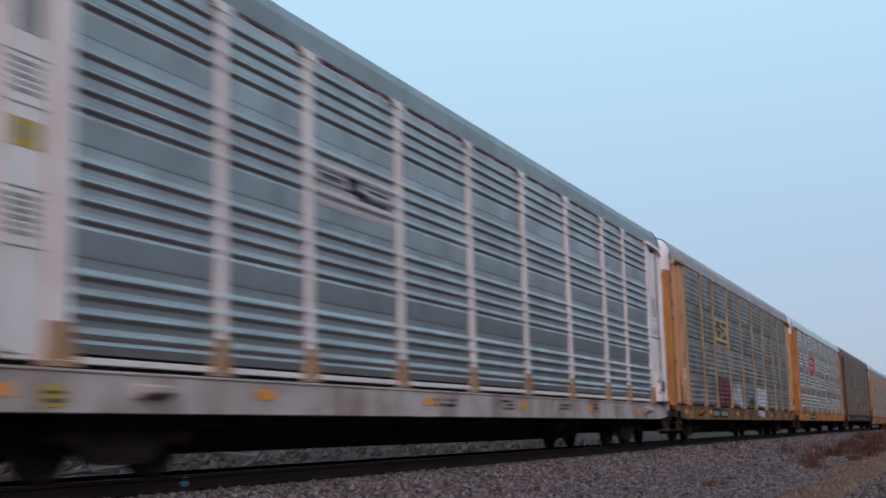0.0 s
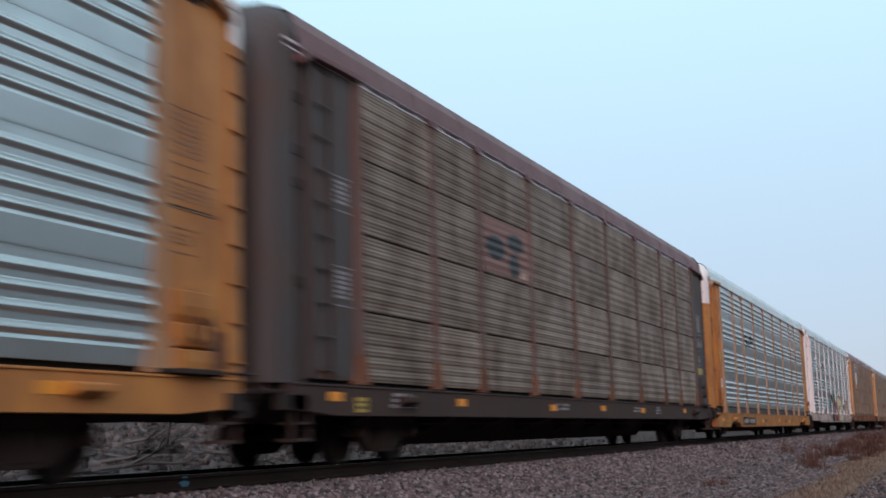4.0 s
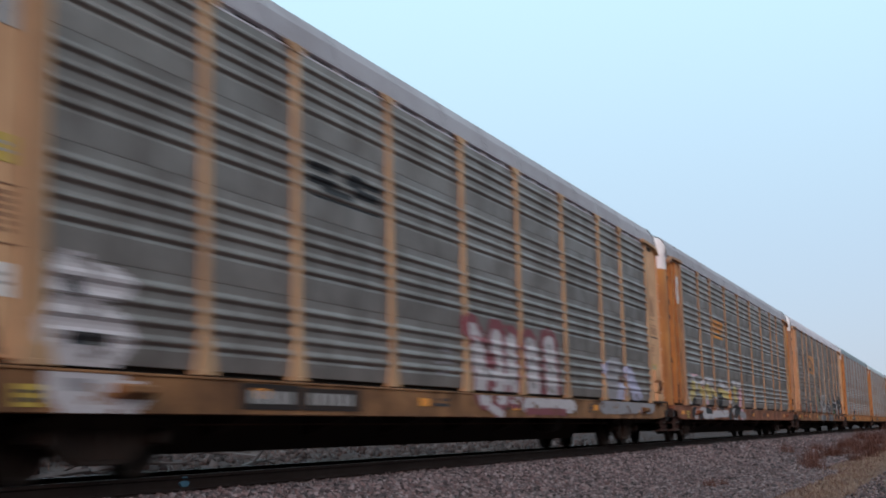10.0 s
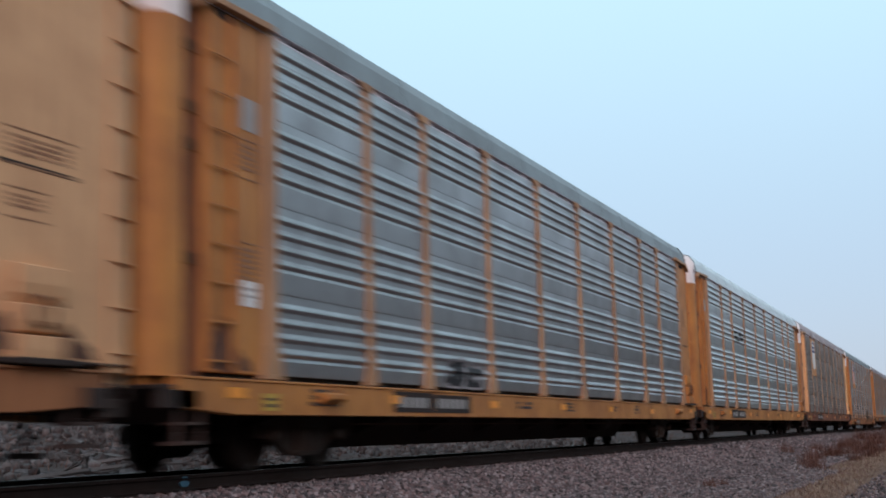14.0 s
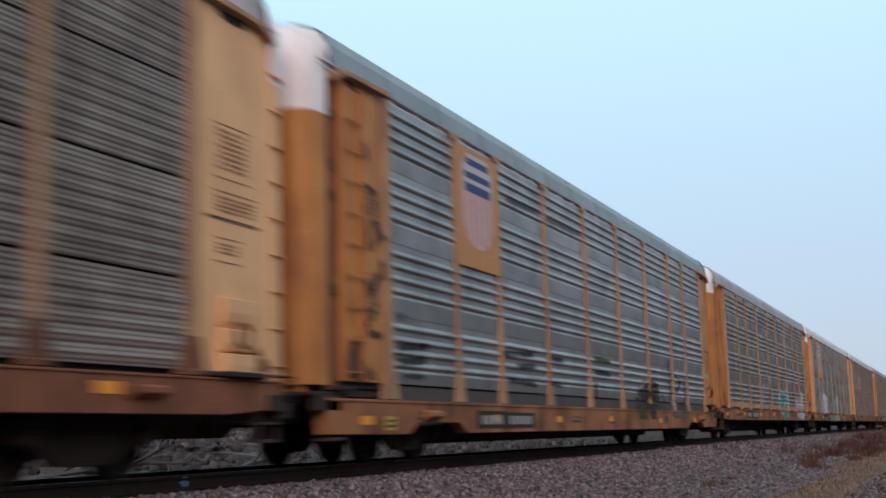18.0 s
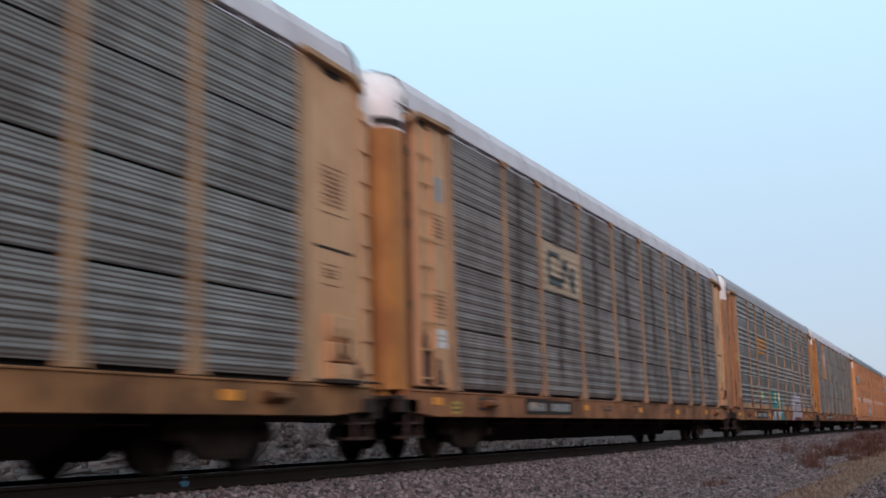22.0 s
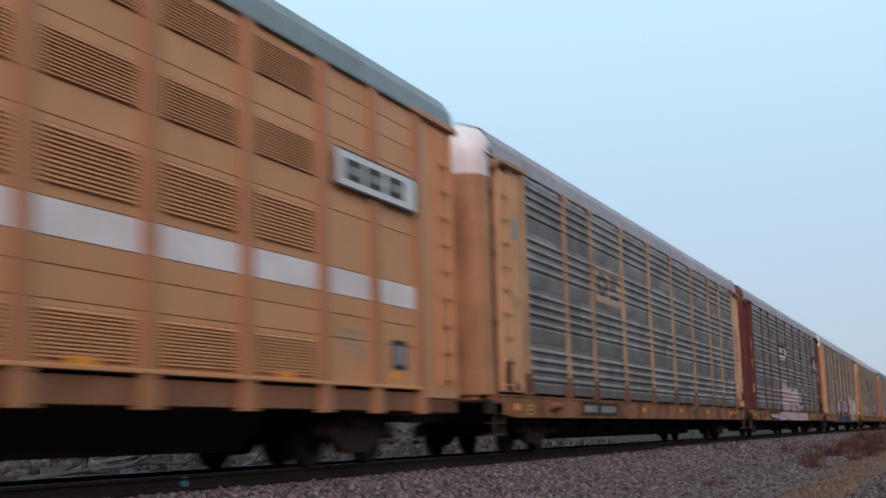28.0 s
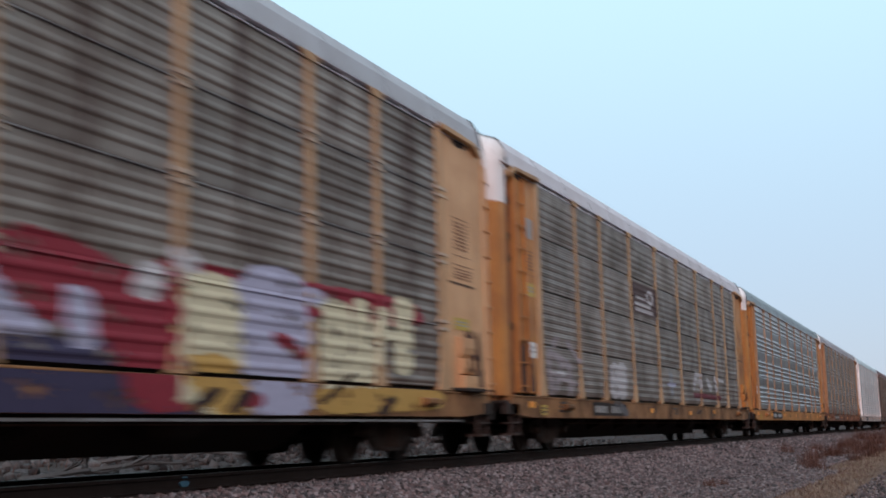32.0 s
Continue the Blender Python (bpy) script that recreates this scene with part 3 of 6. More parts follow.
def end_mesh(mat, top, hood):
    """Rounded end door with vertical ribs, rolled over at the head into the roof; hood: where the other paint begins."""
    def make():
        plan = [(1.47, 0.74), (1.468, 0.62), (1.46, 0.52), (1.44, 0.43), (1.41, 0.36), (1.36, 0.295), (1.29, 0.245), (1.2, 0.215), (0.95, 0.20), (0.9, 0.24), (0.35, 0.24), (0.32, 0.20), (0.0, 0.20)]
        plan = plan + [(-x, y) for x, y in plan[-2::-1]]
        n = len(plan)
        rows = [(1.06, 0, 0), (1.12, 0, 0), (3.0, 0, 0), (hood, 0, 0), (hood + 0.004, 1, 0), (5.20, 1, 0)] + [(5.30, 1, i / 7) for i in range(8)]
        verts = []
        for z, _, roll in rows:
            q = roll * math.pi / 2
            for x, y in plan:
                lift = roof_height(x) - 0.02 - 5.30
                verts.append((x, y + (0.86 - y) * (1 - math.cos(q)), z + lift * math.sin(q)))
        sh = Shape()
        sh.v = verts
        for k in range(len(rows) - 1):
            for i in range(n - 1):
                sh.f.append((k * n + i, k * n + i + 1, (k + 1) * n + i + 1, (k + 1) * n + i))
                sh.m.append(rows[k][1])
        sh.box(-1.3, 1.3, 0.3, 0.5, 0.93, 5.5, 0)
        return sh.mesh("end_door", [MAT[mat], MAT[top or mat]], 0, False)
    return kept(("end", mat, top, hood), make)


def far_ladder(mat):
    sh = Shape().box(-0.02, 0.055, -0.285, -0.265, 1.15, 5.3).box(-0.02, 0.055, 0.265, 0.285, 1.15, 5.3)
    for i in range(9):
        sh.box(0.03, 0.05, -0.27, 0.27, 1.24 + 0.44 * i, 1.26 + 0.44 * i)
    return sh.mesh("ladder", [MAT[mat]])


def ladder(parent, x, y, turn, mat, whole=False):
    lad = put("ladder", kept(("stile", mat), lambda: Shape().box(-0.02, 0.055, -0.285, -0.265, 1.15, 5.3).box(-0.02, 0.055, 0.265, 0.285, 1.15, 5.3).mesh("ladder", [MAT[mat]])), parent, (x, y, 0), turn)
    if whole:
        lad.data = kept(("far ladder", mat), lambda: far_ladder(mat))
        return
    rung = kept(("rung", mat), lambda: Shape().box(0.03, 0.05, -0.27, 0.27, -0.010, 0.010).mesh("rung", [MAT[mat]]))
    for i in range(9):
        put("rung", rung, lad, (0, 0, 1.25 + 0.44 * i))


def flank(style, y, z):
    """How far the near flank stands out at (y, z)."""
    for p in EDGES[:-1] + [LAST[style]]:
        if abs(y - p) < 0.105 and z > 1.08:
            return OUT[style] + 0.003
    if z < 1.075:
        return 1.53
    if y < EDGES[0] or y > LAST[style]:
        return 1.47
    for lo, hi in zip(LEVELS, LEVELS[1:]):
        if lo <= z < hi:
            line = panel_line(style, hi - lo)
            zr = z - lo
            for (d0, a), (d1, b) in zip(line, line[1:]):
                if a <= zr <= b:
                    return 1.47 + d0 + (d1 - d0) * (zr - a) / max(1e-6, b - a)
    return 1.47


def decal(parent, name, style, y0, y1, z0, z1, paint, mats, label="", step=0.05, surface=None, zstep=0.04, coat=0.007):
    """Paint that follows the ribs, posts and sill: cells of the flank that paint(y, z) gives a colour."""
    surface = surface or flank
    ny, nz = int(round((y1 - y0) / step)), int(round((z1 - z0) / zstep))
    grid, verts, faces, idx = {}, [], [], []

    def corner(i, j):
        if (i, j) not in grid:
            y, z = y0 + i * step, z0 + j * zstep
            grid[(i, j)] = len(verts)
            verts.append((surface(style, y, z) + coat, y, z))
        return grid[(i, j)]
    for i in range(ny):
        for j in range(nz):
            y, z = y0 + (i + 0.5) * step, z0 + (j + 0.5) * zstep
            c = paint(y, z)
            if c >= 0 and mats[c] in ("dull", "steel", "drab"):      # bare metal shows
                c = -1
            if c >= 0 and name == "graffiti":       # worn through in places
                worn = math.sin(3.1 * y + 8 * z) * math.sin(7.3 * z - 2.2 * y) + 0.6 * math.sin(17 * y + 5 * z) * math.sin(23 * z - 3 * y) + 0.4 * math.sin(41 * y) * math.sin(57 * z)
                if worn > 0.95 or (z > 1.065 and z < 1.115):
                    c = -1
            if c >= 0:
                faces.append((corner(i, j), corner(i + 1, j), corner(i + 1, j + 1), corner(i, j + 1)))
                idx.append(c)
    if faces:
        sh = Shape()
        sh.v, sh.f, sh.m = verts, faces, idx
        put(name, sh.mesh(name, [MAT[m] for m in mats]), parent, label=label)


def letters(seed, y0, y1, z0, z1, n, fills, lines=1, core=None, ragged=0.18, cloud=None, fog=0.09):
    """Overlapped letter forms of broad strokes. Colours are indices; lines: outline; core: lower tone; cloud: what lies behind."""
    r = random.Random(seed)
    h, w = z1 - z0, (y1 - y0) / n
    forms = []
    for i in range(n):
        a, b = y0 + (i + 0.10) * w, y0 + (i + 0.92) * w
        lo, hi = z0 + r.uniform(0, ragged) * h, z1 - (0.07 + r.uniform(0, 1.5 * ragged)) * h
        lean = r.uniform(-0.3, 0.3) * w
        thick = min(0.20 * w, 0.19 * (hi - lo)) * r.uniform(0.9, 1.15)
        spot = {(u, v): (a + 0.7 * thick + (b - a - 1.4 * thick) * u / 2 + lean * (v / 2 - 0.5) + r.uniform(-0.05, 0.05) * w, lo + thick + (hi - lo - 2.3 * thick) * v / 2 + r.uniform(-0.06, 0.06) * h) for u in range(3) for v in range(3)}
        shape = r.choice(([(0, 0, 0, 2), (0, 2, 2, 2), (2, 2, 2, 1), (2, 1, 0, 1), (0, 1, 2, 0)], [(0, 0, 1, 2), (1, 2, 2, 0), (0, 1, 2, 1)], [(2, 2, 0, 2), (0, 2, 0, 1), (0, 1, 2, 1), (2, 1, 2, 0), (2, 0, 0, 0)],
                          [(0, 0, 0, 2), (0, 0, 2, 0), (0, 1, 1, 1), (0, 2, 2, 2)], [(0, 0, 0, 2), (2, 0, 2, 2), (0, 2, 2, 0)]))
        forms.append((r.choice(fills), thick, [spot[(p, q)] + spot[(u, v)] for p, q, u, v in shape], (lo + hi) / 2, r.uniform(0, 6)))
    rim = min(0.085, 0.07 * h + 0.01)

    def away(y, z, seg):
        ya, za, yb, zb = seg
        dy, dz = yb - ya, zb - za
        t = max(0, min(1, ((y - ya) * dy + (z - za) * dz) / max(1e-6, dy * dy + dz * dz)))
        return math.hypot(y - ya - t * dy, z - za - t * dz)

    def paint(y, z):
        best, edge = -1, 9
        for fill, thick, segs, mid, ph in forms:
            if abs(y - segs[0][0]) > 2.2 * w:
                continue
            d = min(away(y, z, sg) for sg in segs) - thick * (1 + 0.12 * math.sin(7 * y + ph) * math.sin(9 * z + ph))
            edge = min(edge, d)
            if d < 0:
                best = fill
                if core is not None and z < mid - 0.12 * h + 0.1 * h * math.sin(5 * y + ph):
                    best = core
                if d > -0.35 * thick and math.sin(11 * y + 3 * ph) > 0.75 and z > mid:
                    best = lines
            elif d < rim:
                best = lines
        if best < 0 and cloud is not None and edge < fog * h + 0.07 * h * math.sin(4 * y + seed) * math.sin(6 * z + 9 * y):
            return cloud
        return best
    return paint


def box_paint(*rects):
    """Rectangles (y0, y1, z0, z1, colour), the last on top."""
    def paint(y, z):
        c = -1
        for a, b, lo, hi, k, *disc in rects:
            if disc and math.hypot((2 * y - a - b) / (b - a), (2 * z - lo - hi) / (hi - lo)) > 1:
                continue
            if a <= y < b and lo <= z < hi:
                c = k
        return c
    return paint


def shield_paint(y0, y1, z0, z1, plate, top, body, rim, stripes=None, edge=None):
    """A plate with a heraldic shield: banded head, plain or striped field, rounded foot."""
    cy, hw = (y0 + y1) / 2, (y1 - y0) * 0.345
    lo, hi = z0 + 0.17 * (z1 - z0), z1 - 0.05 * (z1 - z0)

    def paint(y, z):
        u, v = abs(y - cy) / hw, (z - lo) / (hi - lo)
        wide = 1.0 if v > 0.25 else math.sqrt(max(0, 1 - ((0.25 - v) / 0.25) ** 2)) * 0.95
        if v > 0.86:
            wide = 1.0 - (v - 0.86) * 2.2
        if 0 <= v <= 1 and u < wide:
            if u > wide - 0.10 or v < 0.03:
                return (body if edge is None else edge) if v < 0.6 else top
            if v > 0.60:
                return rim if 0.60 < v < 0.68 or 0.74 < v < 0.80 or 0.88 < v < 0.95 else top
            if stripes is not None and int((y - cy + 9) / 0.13) % 2:
                return stripes
            return body
        return plate
    return paint


def undercarriage(car, lo, hi, t1, t2):
    put("centre_sill", kept(("csill", lo, hi), lambda: Shape().prism([(lo, 0.62), (t1 + 1.3, 0.58), (t1 + 2.2, 0.235), (t2 - 2.2, 0.235), (t2 - 1.3, 0.58), (hi, 0.62), (hi, 0.96), (lo, 0.96)], -0.33, 0.33, "x").mesh("centre_sill", [MAT["dark"]])), car)
    put("deck", kept(("deck", lo, hi), lambda: Shape().box(-1.36, 1.36, lo, hi, 0.93, 1.03).mesh("deck", [MAT["dark"]])), car)
    y, cb = t1 + 3.0, kept("crossbearer", lambda: Shape().prism([(-1.34, 0.93), (-1.34, 0.80), (-0.34, 0.42), (0.34, 0.42), (1.34, 0.80), (1.34, 0.93)], -0.09, 0.09, "y").mesh("crossbearer", [MAT["dark"]]))
    while y < t2 - 2.4:
        put("crossbearer", cb, car, (0, y, 0))
        y += 2.6
    put("brake_reservoir", kept("reservoir", lambda: Shape().lathe([(0.0, -0.55), (0.2, -0.5), (0.22, 0), (0.2, 0.5), (0.0, 0.55)], "y", (0.72, 0, 0.60), 14).mesh("brake_reservoir", [MAT["truckm"]], 0, True)), car, (0, t2 - 5.2, 0))
    put("brake_rod", kept(("rod", t1, t2), lambda: Shape().box(1.02, 1.05, t1 + 1.4, t2 - 1.4, 0.555, 0.575).mesh("brake_rod", [MAT["stain"]])), car)
    truck(car, t1)
    truck(car, t2)


def small_marks(car, k, sill_z, mats, plate=True, lo=1.2, hi=27.6):
    """Reflectors, stickers and lettering bars along the sill and on the end panels."""
    r = random.Random(100 + k)
    refl = kept("refl", lambda: Shape().box(0, 0.006, -0.19, 0.19, -0.06, 0.06).mesh("reflector", [MAT["reflector"]]))
    y = lo + 0.5
    while y < hi:
        put("reflector", refl, car, (1.532, y, sill_z + r.uniform(-0.02, 0.04)), label="orange reflective strip")
        y += r.uniform(3.6, 5.4)
    put("sticker", kept("yst", lambda: Shape().box(0, 0.005, -0.17, 0.17, -0.1, 0.1).box(0.005, 0.008, -0.12, 0.12, 0.02, 0.05, 1).box(0.005, 0.008, -0.12, 0.12, -0.06, -0.02, 1).mesh("sticker", [MAT["sticker"], MAT["ink"]])), car, (1.532, 2.45, sill_z - 0.06), label="yellow inspection sticker")
    ink = mats
    for y0, w, h, rows in ((3.4, 0.8, 0.24, 3), (11.2, 0.9, 0.16, 2), (14.2, 0.7, 0.2, 3), (17.6, 0.8, 0.14, 2), (20.1, 0.5, 0.22, 3)):
        if lo < y0 < hi and r.random() < 0.8:
            put("lettering", kept(("bars", w, h, rows, ink), lambda: bars(w, h, rows, int(w * 100 + rows)).mesh("lettering", [MAT[ink]])), car, (1.533, y0, sill_z - h / 2))
    if plate:
        def make():
            sh = Shape().box(0, 0.006, 0, 1.42, -0.15, 0.15).box(0, 0.006, 1.46, 3.0, -0.15, 0.13)
            for a, b in ((0.2, 1.2), (1.6, 2.7)):
                y = a
                while y < b - 0.05:
                    sh.box(0.006, 0.008, y, y + 0.15, -0.08, 0.07, 1)
                    y += 0.21
            return sh.mesh("number_plate", [MAT["grime_shade"], MAT["faint"]])
        put("number_plate", kept("numplate", make), car, (1.532, 5.9, sill_z), label="black panel with faint lettering bars")
    word = "g_chalk" if k == 22 else {"ink": "g_umber"}.get(ink, ink) if k not in (0, 5, 27) else "faint"
    for y0, z0, w, h, rows in ((1.84, 3.5, 0.42, 0.34, 5), (1.84, 2.2, 0.42, 0.4, 6), (26.6, 3.42, 0.60, 0.50, 8), (26.58, 2.93, 0.78, 0.2, 4), (26.6, 2.45, 0.40, 0.14, 3)):
        if r.random() < 0.75:
            put("lettering", kept(("framed", w, h, rows, word), lambda: bars(w, h, rows, 7 + rows, 0.9).box(0, 0.004, -0.06, w + 0.08, h + 0.05, h + 0.065).box(0, 0.004, -0.06, w + 0.08, -0.08, -0.066).mesh("lettering", [MAT[word]])), car, (1.472, y0, z0))
    for y0, z0, w, h, m, lab in ((1.85, 2.85, 0.42, 0.26, "sticker", "yellow label"), (1.9, 1.75, 0.36, 0.30, "chalk", "white label"), (26.52, 1.96, 0.66, 0.2, "sticker", "yellow label"), (27.42, 1.66, 0.28, 0.25, "chalk", "white label"), (1.9, 4.05, 0.36, 0.4, "faint", "grey label")):
        if r.random() < 0.55:
            put("label", kept(("label", w, h, m), lambda: Shape().box(0, 0.004, 0, w, 0, h).box(0.004, 0.006, 0.05, w - 0.05, 0.35 * h, 0.45 * h, 1).box(0.004, 0.006, 0.05, w - 0.1, 0.6 * h, 0.72 * h, 1).mesh("label", [MAT[m], MAT["faint"]])), car, (1.472, y0, z0 + r.uniform(-0.2, 0.2)), label=lab)
    dirty = mats == "ink" and k not in (0, 5, 27)
    if dirty:
        for y0 in (1.1, 26.75):
            v = r.randint(4, 6)
            put("rust_stain", kept(("rust", v), lambda: ragged_patch(v, 1.05, 1.0, "stain")), car, (1.472, y0, 1.13), label="ragged rust stain")
    else:
        for y0 in (1.1, 26.75):
            put("rust_stain", kept(("rust", 9), lambda: ragged_patch(9, 1.0, 0.3, "stain")), car, (1.472, y0, 1.13), label="ragged rust stain")


def ragged_patch(seed, w, h, mat):
    """A stain with an uneven, streaked upper edge, one thin sheet."""
    r = random.Random(seed)
    y, top, edge = 0.0, r.uniform(0.4, 0.9), []
    while y < w:
        d = r.uniform(0.02, 0.07)
        top = max(0.2, min(1.0, top + r.uniform(-0.14, 0.14)))
        reach = max(0.05, h * top * min(1, 5 * min(y, w - y) / w + 0.12))
        edge += [(y, reach), (y + d * 0.7, reach * r.uniform(0.93, 1.0))]
        y += d
    n = len(edge)
    sh = Shape()
    verts = [(0.0025, a, b) for a, b in edge] + [(0.0025, a, 0.02 * math.sin(9 * a) + 0.02) for a, _ in edge]
    sh.add(verts, [(i, n + i, n + i + 1, i + 1) for i in range(n - 1)])
    return sh.mesh("stain", [MAT[mat]])


def corner_rungs(mat):
    """Thin rungs round the near corner of the rear door."""
    sh = Shape().box(1.462, 1.50, -0.755, -0.735, 1.05, 5.25)
    for i in range(9):
        z = 1.24 + 0.45 * i
        sh.prism([(1.47, -0.75), (1.505, -0.75), (1.50, -0.52), (1.47, -0.40), (1.38, -0.27), (1.36, -0.30), (1.44, -0.42), (1.47, -0.53)], z, z + 0.02, "z")
    return sh.mesh("corner_ladder", [MAT[mat]])


def car_carrier(k, y, label, style, panel, paint, roof, ends=None, top="white", sill=None, skirt=False, low=False, rail=None, plate=True, foot=None, endp=None):
    """An enclosed car carrier: posts and stacked corrugated panels on a flat wagon."""
    car = tagged(new("car_carrier"), label, "rail car", "cars of the freight train")
    car.matrix_basis = pose(XC, y, 0)
    sill, ends, rail, endp = sill or paint, ends or paint, rail or paint, endp or ends or paint
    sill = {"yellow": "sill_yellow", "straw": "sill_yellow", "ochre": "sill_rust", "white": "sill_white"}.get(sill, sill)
    endp = {"yellow": "straw", "ochre": "yellow"}.get(endp, endp)
    foot = foot or ("rust" if paint in ("yellow", "ochre") and ends != "orange" else paint)
    clips = style == "lapped"
    last = REAR.get(k, LAST[style])
    stand = EDGES[:-1] + [last]
    more = 0.28 if clips or k == 22 else 0.15 if k == 0 else 0.0           # the rear end of these cars stands further back
    post = {"yellow": "post_pale", "straw": "post_pale", "ochre": "post_tan", "brown": "brown_post"}.get(paint, paint)
    rail = {"yellow": "post_pale", "straw": "post_pale", "ochre": "post_tan"}.get(rail, rail)
    # black core behind the panels, the unlit inside given as colour
    put("inner_lining", kept("core_fill", lambda: Shape().box(-1.40, 1.40, 0.6, 27.85, 1.04, 5.42).mesh("inner_lining", [MAT["void"]])), car)
    z_sill = 0.62 if low else 0.87
    for s in (-1, 1):
        turn = 0 if s > 0 else math.pi
        if low:
            out = [(0.55, 0.88), (0.55, 0.42), (3.15, 0.40), (3.42, 0.57), (5.1, 0.57), (5.45, 0.40), (23.4, 0.40), (23.75, 0.57), (25.5, 0.57), (25.75, 0.42), (27.9, 0.42), (27.9, 0.88)]
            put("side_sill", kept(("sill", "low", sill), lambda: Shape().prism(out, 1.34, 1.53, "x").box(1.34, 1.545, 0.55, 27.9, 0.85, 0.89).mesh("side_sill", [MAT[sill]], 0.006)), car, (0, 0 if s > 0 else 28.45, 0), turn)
            put("skirt", kept(("skirt", "low", panel), lambda: Shape().box(1.36, 1.47, 2.5, 26.4, 0.885, 1.10).mesh("skirt", [MAT["brown"]])), car, (0, 0 if s > 0 else 28.9, 0), turn)
        else:
            out = [(0.55, 1.06), (0.55, 0.74), (1.7, 0.66), (26.75, 0.66), (27.9, 0.74), (27.9, 1.06)]
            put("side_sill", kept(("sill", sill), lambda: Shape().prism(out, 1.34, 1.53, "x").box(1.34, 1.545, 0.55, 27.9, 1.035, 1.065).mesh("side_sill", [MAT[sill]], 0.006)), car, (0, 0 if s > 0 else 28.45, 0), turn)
            if skirt:
                put("skirt", kept(("skirt", panel), lambda: Shape().prism([(1.468, 1.30), (1.495, 1.22), (1.475, 1.08), (1.40, 1.08), (1.40, 1.30)], 2.5, 26.4).mesh("skirt", [MAT["brown"]])), car, (0, 0 if s > 0 else 28.9, 0), turn)
        if paint == "white" or k in (14, 17):
            high = 1.185 if paint == "white" else 1.30
            put("kerb_rail", kept(("kerb", post), lambda: Shape().box(1.42, 1.49, 2.5, 26.4, 1.12, high).mesh("kerb_rail", [MAT[post]], 0.006)), car, (0, 0 if s > 0 else 28.9, 0), turn)
        base = 0.9 if low else 1.08
        for i, p in enumerate(stand):
            end = i in (0, len(EDGES) - 1)
            yy = p
            put("post", post_mesh(0.25 if end else 0.20, base, 5.36, post, clips, post if foot == paint else foot), car, (s * OUT[style], yy, 0), turn)
            if not end and s > 0:
                put("post_cap", kept(("cap", rail), lambda: Shape().prism([(-0.23, 5.425), (0.23, 5.425), (0.20, 5.35), (0.12, 5.30), (-0.12, 5.30), (-0.20, 5.35)], 0, 0.035, "x").mesh("post_cap", [MAT[rail]], 0.008)), car, (1.49, p, 0))
        for lo, hi in zip(LEVELS, LEVELS[1:]):
            for p, q in zip(stand, stand[1:]):
                b = lo + (0.2 if skirt or k in (14, 17) else 0.12 if paint == "white" else 0.035) * (lo == LEVELS[0])
                yy = (p + q) / 2
                put("panel", panel_mesh(style, q - p - 0.06, hi - b, panel), car, (s * 1.47, yy, b), turn)
        def make_rail():
            sh = Shape().box(1.36, 1.50, 0.55, 27.9, 5.42, 5.455).box(1.36, 1.475, 0.55, 27.9, 5.34, 5.365)
            yy = 2.8
            while yy < 26.2:
                sh.box(1.36, 1.47, yy, yy + 0.12, 5.36, 5.425)
                yy += 0.95
            # black strip at the back of the slots, their darkness as a colour
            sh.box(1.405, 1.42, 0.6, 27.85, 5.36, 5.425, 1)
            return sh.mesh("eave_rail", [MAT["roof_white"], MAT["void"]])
        put("eave_rail", kept("eave", make_rail), car, (0, 0 if s > 0 else 28.45, 0), turn)
        for e in (0, 1):
            cy, hw = (1.74, 0.64) if e == 0 else ((last + 27.72 + more) / 2, (27.72 + more - last) / 2)
            way = 1 if e == 0 else -1
            put("end_panel", kept(("endp", endp, hw), lambda: Shape().box(1.36, 1.47, -hw, hw, 1.125, 5.36).mesh("end_panel", [MAT[endp]], 0.01)), car, (0, cy, 0), turn)
            if e == 0:
                put("panel_seam", kept(("seam", endp), lambda: Shape().box(1.46, 1.492, -0.025, 0.025, 1.13, 5.3).mesh("panel_seam", [MAT[endp]], 0.006)), car, (0, 1.76, 0), turn)

            def recess_strip():
                sh = Shape().box(1.34, 1.415, -0.20, 0.20, 1.0, 5.34).box(1.40, 1.45, -0.03, 0.03, 1.1, 5.3)
                for z in (2.35, 3.62, 4.05, 4.75):
                    sh.box(1.41, 1.465, -0.09, 0.09, z - 0.07, z + 0.07, 1)
                # darker than the panel, except on white, brown and red ends
                return sh.mesh("hinge_post", [MAT["rust" if endp not in ("white", "brown", "red") else endp], MAT["grime_shade"]], 0.006)
            if e == 0:
                put("hinge_post", kept(("hinge_post", endp), recess_strip), car, (0, 0.90, 0), turn)
            tilt = way * s
            line = [(-0.86 * tilt, 5.20), (-0.86 * tilt, 5.28), (-0.60 * tilt, 5.42), (0.86 * tilt, 5.46), (0.86 * tilt, 5.37), (-0.52 * tilt, 5.35)]
            put("end_fascia", kept(("fascia", rail, tilt), lambda: Shape().prism(line, 1.42, 1.575, "x").mesh("end_fascia", [MAT[rail]], 0.006)), car, (0, 1.68 if e == 0 else 26.86, 0), turn)
            # dark sliver on the end panel, drawn as the shade under the fascia
            put("eave_gap", kept("eave_gap", lambda: Shape().prism([(-0.34, 5.34), (0.34, 5.36), (0.30, 5.26), (0.0, 5.22), (-0.28, 5.26)], 1.468, 1.474, "x").mesh("eave_gap", [MAT["grime_shade"]])), car, (0, 1.60 if e == 0 else 26.92, 0), turn)
            if e == 0:
                ladder(car, s * 1.475, 1.40, turn, endp, s < 0)
